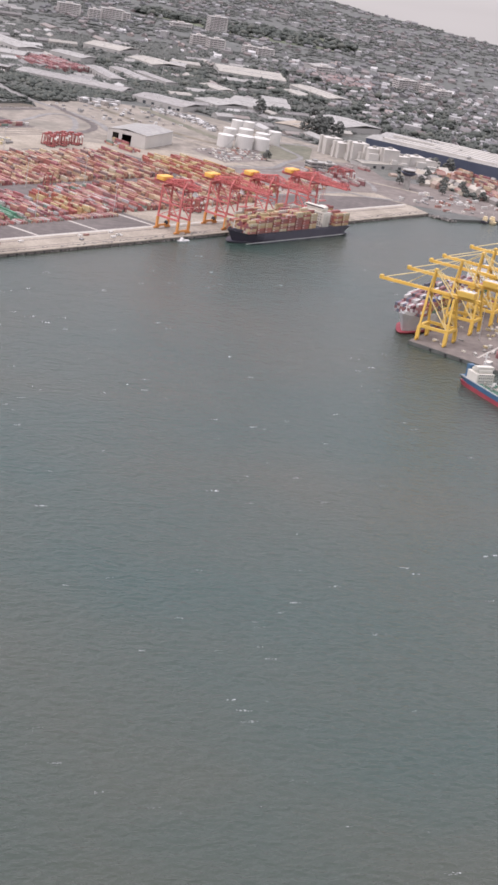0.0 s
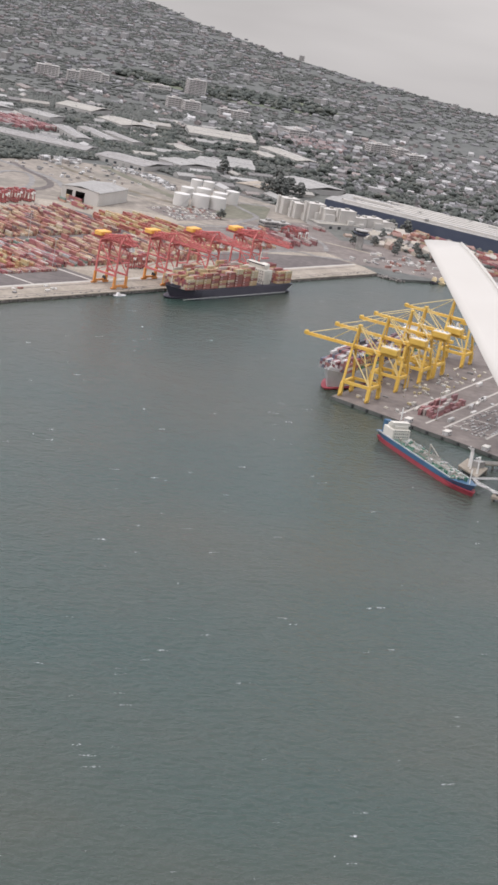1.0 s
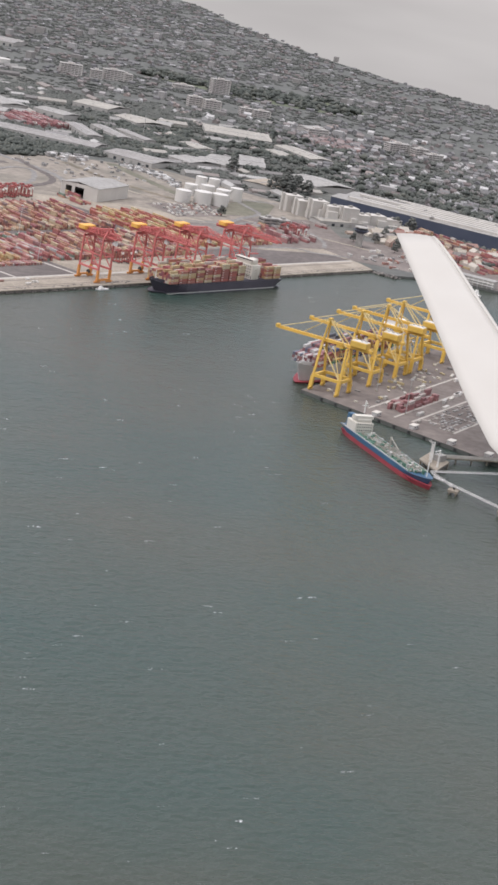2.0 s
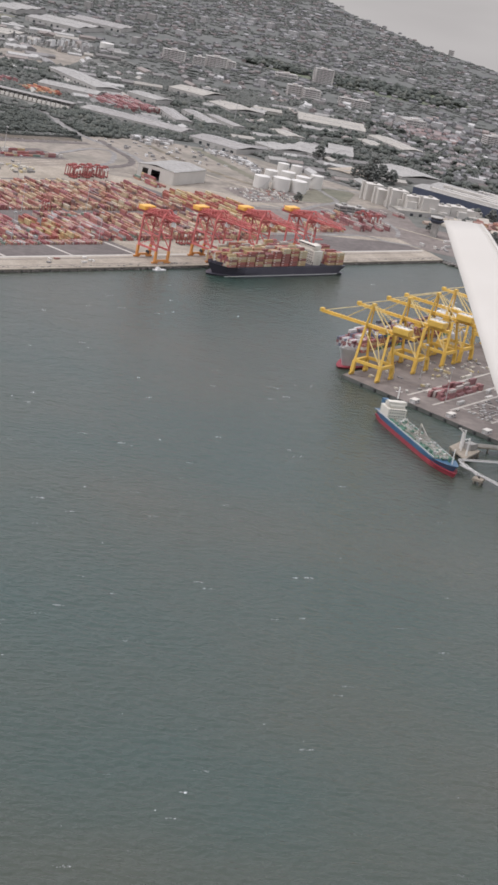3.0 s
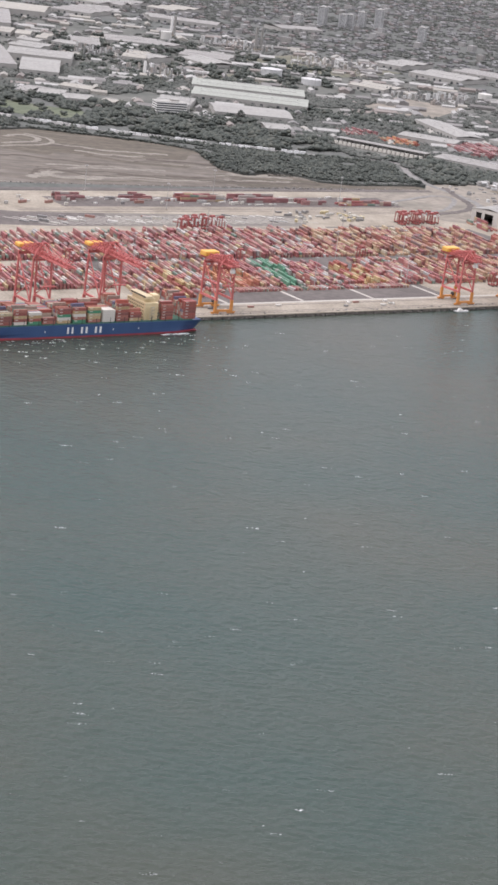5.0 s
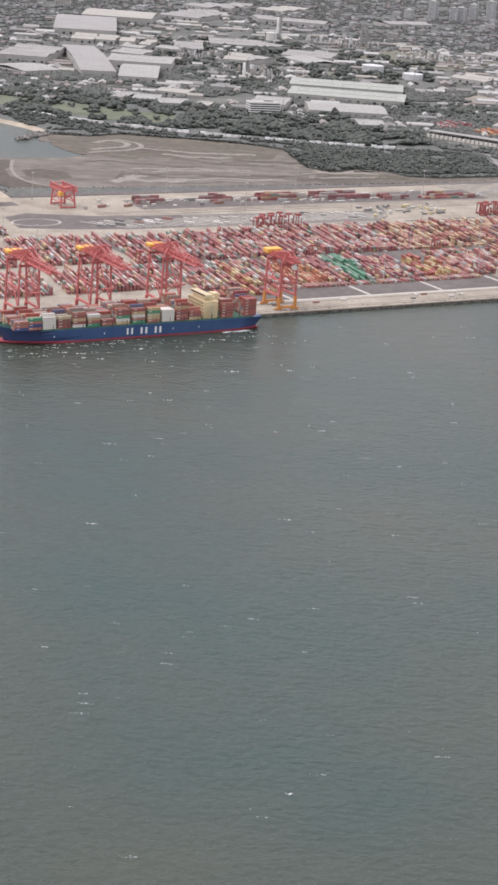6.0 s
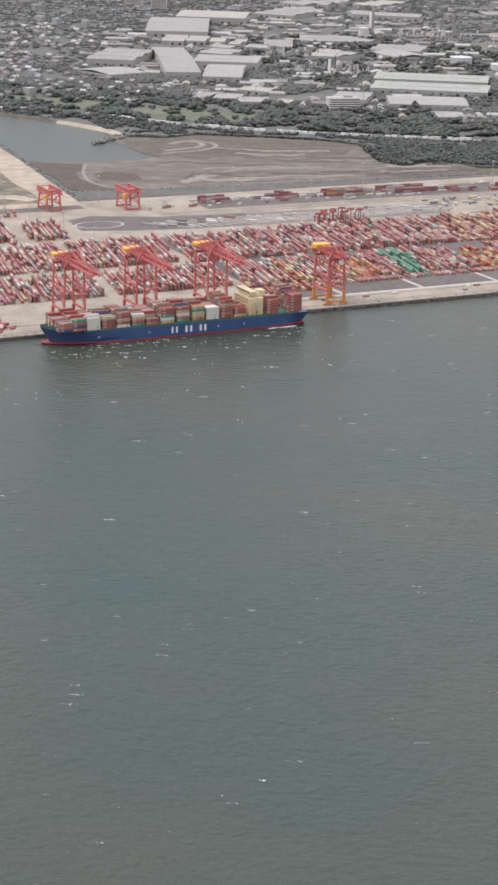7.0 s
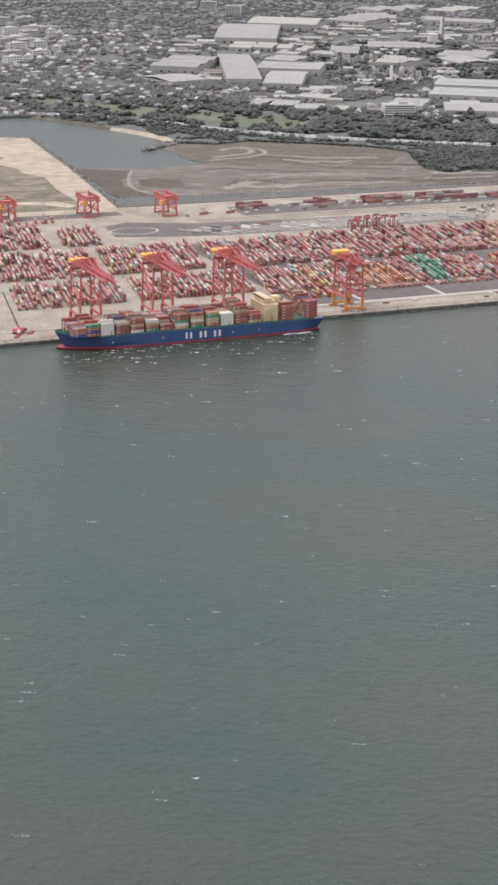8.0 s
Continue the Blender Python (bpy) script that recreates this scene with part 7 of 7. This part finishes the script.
for p, q in zip(RAIL, RAIL[1:]):
    a = math.degrees(math.atan2(q[1] - p[1], q[0] - p[0]))
    n = int(math.hypot(q[0] - p[0], q[1] - p[1]) / 9)
    for k in range(n):
        if noise.noise(Vector((k * 0.35 + p[0], 2, 5))) > -0.22:
            u = (k + 0.5) / n
            wagons.append((p[0] + (q[0] - p[0]) * u, p[1] + (q[1] - p[1]) * u, 3.2, 8.4, 2.6, rng.choice((3.4, 3.8, 4.4)), a))
many("rail_wagons", CUBE, CUBE_F, wagons, M["wagons"], "line of pale wagons and trucks along the shore road", "wagons")
for k in range(7):
    for i in range(24):
        if rng.random() < 0.45:
            cars.append((1030 + 4.2 * i + 4 * k, 276 + 10 * k + rng.uniform(-0.5, 0.5), 3.3, 2.0, 4.6, 1.5, -20))
for _ in range(60):
    cars.append((rng.uniform(1110, 1260), rng.uniform(-30, 70), 3.2, rng.choice((4.6, 9)), 2.3, rng.choice((1.5, 3.0)), rng.choice((-20, 70))))
for _ in range(12):
    cars.append((rng.uniform(268, 590), rng.uniform(8, 24), 3.3, rng.choice((4.6, 6.5)), 2.2, 1.7, rng.choice((0, 0, 90))))
for _ in range(70):
    cars.append((rng.uniform(330, 900), rng.uniform(494, 545), 3.4, rng.choice((4.6, 12.5)), 2.4, rng.choice((1.6, 3.2)), rng.choice((0, 0, 20))))
for _ in range(60):
    plant_rows.append((*dock(rng.uniform(10, 260), rng.uniform(-62, -14)), 3.3, rng.uniform(2, 7), rng.uniform(1, 2.6), rng.uniform(0.6, 2.2), rng.choice((11, 40, 70, 101))))
for _ in range(26):
    cars.append((*dock(rng.uniform(10, 300), rng.choice((-60, -68, -95, -104)) + rng.uniform(-2, 2)), 3.3, rng.choice((5, 12)), 2.4, rng.choice((1.4, 2.8)), DOCK_TURN + rng.choice((0, 0, 12))))
for _ in range(46):
    u = rng.random()
    plant_rows.append((662 + 125 * u + rng.uniform(-12, 12), 392 + 62 * rng.random() + 10 * u, 3.3, rng.uniform(3, 11), rng.uniform(2.2, 3.2), rng.uniform(1.6, 3.6), rng.choice((-8, 0, 60, 84))))
many("parked_plant", CUBE, CUBE_F, plant_rows, M["plantpaint"], "cluster of pale yellow and white yard machines", "vehicles")
# plain dark strips laid on the yard surface
for x0, y0, x1, y1 in ((690, 366, 748, 371), (756, 370, 795, 374), (560, 366, 640, 369)):
    sheet("drain_strip", rect(x0, y0, x1, y1), 3.1, 3.36, M["asphalt"], "dark strip across the tan yard", "drain")
many("parked_vehicles", CUBE, CUBE_F, cars, M["vehicles"], "parked cars, trucks and trailers", "vehicles")


# ---- suburbs ----
houses, blocks, trees, wood, estate, nearby = [], [], [], [], [], []


def in_view(x, y):
    d = math.degrees(math.atan2(x + 750, y + 1450))
    return 8 < d < 70


n = 0
while n < 8600:
    x, y = rng.uniform(250, 4600), rng.uniform(0, 5200)
    if not inside(x, y, LAND) or not in_view(x, y) or inside(x, y, INDUSTRY) or y < 1420 and x < 1500 or not clear(x, y, 8):
        continue
    n += 1
    # streets on a turned grid
    a = 24
    u = round((x * math.cos(radians(a)) + y * math.sin(radians(a))) / 17) * 17
    v = round((-x * math.sin(radians(a)) + y * math.cos(radians(a))) / 44) * 44 + rng.choice((-9, 9))
    x, y = u * math.cos(radians(a)) - v * math.sin(radians(a)), u * math.sin(radians(a)) + v * math.cos(radians(a))
    if rng.random() < 0.04:
        blocks.append((x, y, 3, rng.uniform(10, 18), rng.uniform(12, 28), rng.uniform(9, 15), a + rng.choice((0, 90))))
    else:
        # by distance from the camera: clear roofs close by, hazed ones beyond
        low = math.hypot(x + 750, y + 1450) < (4500 if x < 1700 else 3900)
        (nearby if low else houses).append((x, y, 3, rng.uniform(8, 11), rng.uniform(10, 16), rng.uniform(6.0, 8.0) if low else rng.uniform(4.5, 6.5), a + rng.choice((0, 90)) + rng.uniform(-4, 4)))
for _ in range(170):
    x, y = rng.uniform(1930, 2170), rng.uniform(715, 860)
    if inside(x, y, [(2055, 860), (2165, 815), (2041, 712), (1930, 755)]):
        estate.append((x, y, 3, rng.uniform(7, 10), rng.uniform(9, 15), rng.uniform(5, 7), 24 + rng.choice((0, 90))))
many("estate_houses", GABLE, GABLE_F, estate, M["terracotta"], "estate of houses with red tiled roofs", "houses")
for _ in range(700):
    x, y = rng.uniform(1600, 2300), rng.uniform(0, 950)
    if clear(x, y, 8) and not inside(x, y, INDUSTRY):
        houses.append((x, y, 3, rng.uniform(7, 11), rng.uniform(9, 16), rng.uniform(6, 9), 24 + rng.choice((0, 90))))
many("suburban_houses", GABLE, GABLE_F, nearby, M["nearroofs"], "streets of near houses with pale roofs among trees", "houses")
many("suburban_houses", GABLE, GABLE_F, houses, M["roofs"], "dense suburb of small gabled houses", "houses")
many("suburban_blocks", CUBE, CUBE_F, blocks, M["facades"], "pale low apartment and shop blocks among the houses", "buildings")


def tree(x, y, size, parts, into=None, flat=1.0):
    for _ in range(parts):
        r = size * rng.uniform(0.3, 0.6)
        (trees if into is None else into).append((x + rng.uniform(-.6, .6) * size, y + rng.uniform(-.6, .6) * size, 3 + r * flat * (rng.uniform(0.2, 1.1) if into else rng.uniform(0.0, 0.5)), r, r * rng.uniform(.8, 1.2), r * flat * rng.uniform(.55, .9), rng.uniform(0, 360)))


ROAD = [(380, 1440), (511, 1357), (595, 1244), (677, 1120), (774, 1024), (852, 965), (939, 908), (1010, 866), (1136, 812), (1089, 712), (1063, 628)]


def near_road(x, y):
    for (x0, y0), (x1, y1) in zip(ROAD, ROAD[1:]):
        d2 = (x1 - x0) ** 2 + (y1 - y0) ** 2
        u = max(0, min(1, ((x - x0) * (x1 - x0) + (y - y0) * (y1 - y0)) / d2))
        if math.hypot(x - x0 - u * (x1 - x0), y - y0 - u * (y1 - y0)) < 11:
            return True
    return inside(x, y, LAWN) and rng.random() < 0.9


near, far = 0, 0
while near < 19000 or far < 40000:
    x, y = rng.uniform(250, 4700), rng.uniform(-50, 5600)
    close = math.hypot(x + 750, y + 1450) < 3700
    if (near >= 19000 if close else far >= 40000) or not in_view(x, y) or y < 1420 and x < 1100 or noise.noise(Vector((x * 0.008, y * 0.008, 3))) * 1.6 + 0.12 < rng.uniform(-0.4, 0.4):
        continue
    works = inside(x, y, INDUSTRY)
    if x > 1560 and y < 950 and rng.random() < 0.6:
        continue
    if works and rng.random() < 0.25 or not inside(x, y, LAND) or x < 1330 and y < 640 or any(inside(x, y, p) for p in OPEN) or not clear(x, y, 4) or near_road(x, y):
        continue
    if close:
        # gardens along the grid of streets stay lower than the house rows
        v = (-x * math.sin(radians(24)) + y * math.cos(radians(24))) / 44
        if not works and 0.12 < abs(v - round(v)) < 0.3 and rng.random() < 0.7:
            continue
        tree(x, y, rng.uniform(6, 11), 4)
        near += 1
    else:
        # far crowns flattened so fewer dark sides show, in place of haze
        tree(x, y, rng.uniform(8, 15), 2, flat=0.5)
        far += 1
def belt(poly, count, size, gap=0.0):
    """A belt of woodland inside poly, in uneven stands with clearings."""
    xs, ys = [p[0] for p in poly], [p[1] for p in poly]
    k = 0
    for _ in range(count * 8):
        x, y = rng.uniform(min(xs), max(xs)), rng.uniform(min(ys), max(ys))
        stand = noise.noise(Vector((x * 0.022, y * 0.022, 9)))
        if k < count and stand > gap - 0.5 and inside(x, y, poly) and inside(x, y, LAND) and clear(x, y, 3) and not near_road(x, y):
            k += 1
            tree(x, y, size * rng.uniform(0.5, 1.0) * (1.15 + 0.9 * stand), 6, wood)


belt([(440, 1620), (430, 1420), (520, 1260), (700, 1120), (850, 1010), (960, 900), (1180, 900), (1130, 1060), (960, 1140), (840, 1260), (640, 1500)], 1500, 9, 0.35)
belt([(785, 742), (800, 712), (846, 724), (900, 665), (1060, 648), (1180, 650), (1240, 700), (1100, 830), (900, 930), (830, 900)], 3000, 5)
belt([(1060, 640), (1200, 640), (1420, 640), (1500, 780), (1330, 760), (1150, 860)], 900, 8)
belt([(1420, 600), (1480, 560), (1640, 800), (1600, 900), (1500, 800)], 500, 9)
belt([(430, 1640), (470, 1640), (560, 1480), (700, 1400), (760, 1320), (860, 1250), (980, 1120), (1080, 1060), (1120, 1180), (960, 1290), (820, 1420), (700, 1560), (520, 1720)], 800, 9, 0.3)
belt([(398, 1425), (455, 1345), (520, 1225), (540, 1110), (590, 1050), (650, 1070), (740, 1012), (820, 950), (900, 880), (860, 970), (700, 1115), (600, 1240), (500, 1370), (430, 1435)], 800, 5, 0.35)
belt([(1240, 20), (1300, -60), (1440, -40), (1420, 120), (1360, 180), (1280, 170)], 120, 7, 0.35)
belt(GOLF, 260, 13, 0.4)
belt([(1330, 640), (1600, 480), (1850, 880), (1700, 1000), (1450, 900)], 600, 9, 0.45)
belt([(1500, 100), (1900, 300), (2000, 900), (1850, 880), (1600, 480)], 500, 10, 0.45)
belt([(1300, 1600), (1560, 1560), (1800, 1900), (1600, 2300), (1300, 2300), (1050, 1700)], 600, 10, 0.45)
belt([(1090, 1500), (1180, 1490), (1230, 1680), (1150, 1800), (1080, 1700)], 260, 9)
belt([(1240, 1240), (1330, 1160), (1420, 1080), (1500, 1180), (1420, 1300), (1300, 1330)], 260, 9, 0.3)
SHORE = [(200, 1424), (420, 1408), (450, 1350), (492, 1264)], [(535, 1075), (587, 1045), (649, 1060), (735, 1004), (815, 938), (836, 890), (785, 745)], [(892, 672), (935, 646), (1060, 643)]
for line in SHORE:
    for (x0, y0), (x1, y1) in zip(line, line[1:]):
        for _ in range(int(math.hypot(x1 - x0, y1 - y0) * 0.9)):
            u, r = rng.random(), rng.uniform(1.0, 3.0)
            wood.append((x0 + (x1 - x0) * u + rng.uniform(-4, 4), y0 + (y1 - y0) * u + rng.uniform(-3, 5), rng.uniform(0.6, 3.6), r * 1.3, r, r * 0.8, rng.uniform(0, 360)))
many("woodland_trees", CLUMP, CLUMP_F, wood, M["woodleaf"], "dark green woodland behind the estuary shore", "trees", 0.3, rounded=True)
many("suburban_trees", CLUMP, CLUMP_F, trees, M["leaf"], "dense dark green street and garden trees", "trees", 0.3, rounded=True)


def big_tree(x, y, h):
    t = thing("fig_tree", x, y, 3.0, rng.uniform(0, 360), "large dark evergreen tree with a broad crown", "tree", "large dark trees")
    part("trunk", rod(bmesh.new(), (0, 0, 0), (0, 0, h * 0.5), h * 0.045, 8, h * 0.02), M["brownasphalt"], t)
    for k in range(4):
        a = k * 1.57 + 0.4
        part("limb", rod(bmesh.new(), (0, 0, h * 0.35), (h * .25 * math.cos(a), h * .25 * math.sin(a), h * 0.65), h * 0.02, 6, h * 0.01), M["brownasphalt"], t)
    rows = []
    for _ in range(90):
        a, u = rng.uniform(0, 6.28), rng.random() ** 0.5
        z = rng.uniform(0.3, 1.0)
        rad = h * 0.42 * u * math.sin(math.pi * min(1, 0.15 + z * 0.8)) + 0.5
        r = h * rng.uniform(0.05, 0.11)
        rows.append((rad * math.cos(a), rad * math.sin(a), h * z, r, r, r * 0.8, rng.uniform(0, 360)))
    many("crown", ICO, ICO_F, rows, M["leaf"], "dark leafy crown", "", 0.35, parent=t)
    return t


for x, y, h in ((1454, 536, 24), (1395, 388, 32), (1410, 392, 28), (1440, 400, 26), (1448, 385, 22), (1110, 268, 14), (1385, 398, 26), (1215, 60, 12), (1235, 72, 13), (1255, 50, 12), (1275, 66, 14), (1270, 90, 15), (1240, 110, 13), (1250, 20, 12), (1225, -20, 11), (1205, 120, 12), (1290, 130, 14), (1300, 255, 18), (1312, 262, 16), (1380, 175, 18), (1395, 160, 20),
                (1535, 490, 20), (1100, 1180, 16), (880, 1230, 15)):
    big_tree(x, y, h)

# ---- foam flecks and wash on the water ----
flecks = []
k = 0
while k < 640:
    x, y = rng.uniform(-800, 1000), rng.uniform(-1300, -10)
    if y > -60 and x > -10 or x > 470 and y < -300 or abs(x - 394) < 60 and abs(y + 507) < 90:
        continue
    k += 1
    s = rng.choice((0.16, 0.2, 0.24, 0.3, 0.48))
    for _ in range(rng.choice((1, 2, 4, 7, 12))):
        d = rng.gauss(0, 1.7)
        flecks.append((x + d, y - 0.5 * d + rng.gauss(0, 0.5), 0.06, s * rng.uniform(.5, 1.8), s * rng.uniform(.2, .5), 0.06, rng.uniform(-50, -5)))
for _ in range(95):
    x, y, s = rng.uniform(-10, 250), -53 - rng.expovariate(0.045), rng.choice((0.5, 0.7, 1.2))
    for _ in range(rng.choice((1, 2, 3, 6))):
        d = rng.gauss(0, 2.4)
        flecks.append((x + d, y - 0.3 * d + rng.gauss(0, 0.5), 0.06, s * rng.uniform(.5, 1.5), s * rng.uniform(.2, .45), 0.06, rng.uniform(-40, 0)))
for _ in range(60):
    flecks.append((rng.uniform(205, 235), -50 + rng.uniform(-3, 1), 0.06, rng.uniform(.8, 2.2), rng.uniform(.4, .9), 0.06, rng.uniform(-20, 20)))
many("foam_flecks", ICO, ICO_F, flecks, M["foam"], "scattered small white wave crests on the harbour", "foam", 0.45)

# ---- aircraft wing tip, outsized and placed far off to fit the camera's view ----
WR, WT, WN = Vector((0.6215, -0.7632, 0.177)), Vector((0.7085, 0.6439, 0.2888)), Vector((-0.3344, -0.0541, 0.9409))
wl = tagged(new("aircraft_winglet"), "white swept aircraft wing tip with a thin raised leading edge, outsized to fit the camera's view", "winglet")
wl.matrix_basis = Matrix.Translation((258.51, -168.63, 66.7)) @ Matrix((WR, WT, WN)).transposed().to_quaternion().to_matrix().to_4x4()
# edges worked back from pixel positions onto the tilted plane, in metres
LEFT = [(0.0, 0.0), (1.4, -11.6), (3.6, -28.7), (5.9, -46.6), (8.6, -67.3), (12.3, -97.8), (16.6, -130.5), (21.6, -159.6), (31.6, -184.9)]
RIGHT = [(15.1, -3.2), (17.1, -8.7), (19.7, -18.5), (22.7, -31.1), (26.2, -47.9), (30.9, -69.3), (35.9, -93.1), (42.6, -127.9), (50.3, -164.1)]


def skin(a, b, depth, off=0.0):
    """A blade between two edges, thick in the middle and thin at both edges."""
    bm = bmesh.new()
    rings = []
    for (x0, y0), (x1, y1) in zip(a, b):
        ring = []
        for i in range(7):
            u = i / 6
            ring.append((x0 + (x1 - x0) * u, y0 + (y1 - y0) * u, off + depth * math.sin(math.pi * (0.06 + 0.88 * u))))
        for i in range(6, -1, -1):
            u = i / 6
            ring.append((x0 + (x1 - x0) * u, y0 + (y1 - y0) * u, off - depth * 0.4 * math.sin(math.pi * (0.06 + 0.88 * u))))
        rings.append([bm.verts.new(p) for p in ring])
    for p, q in zip(rings, rings[1:]):
        for i in range(14):
            j = (i + 1) % 14
            bm.faces.new((p[i], p[j], q[j], q[i]))
    for f in bm.faces:
        f.smooth = True
    bm.faces.new(rings[0]), bm.faces.new(rings[-1][::-1])
    return bm


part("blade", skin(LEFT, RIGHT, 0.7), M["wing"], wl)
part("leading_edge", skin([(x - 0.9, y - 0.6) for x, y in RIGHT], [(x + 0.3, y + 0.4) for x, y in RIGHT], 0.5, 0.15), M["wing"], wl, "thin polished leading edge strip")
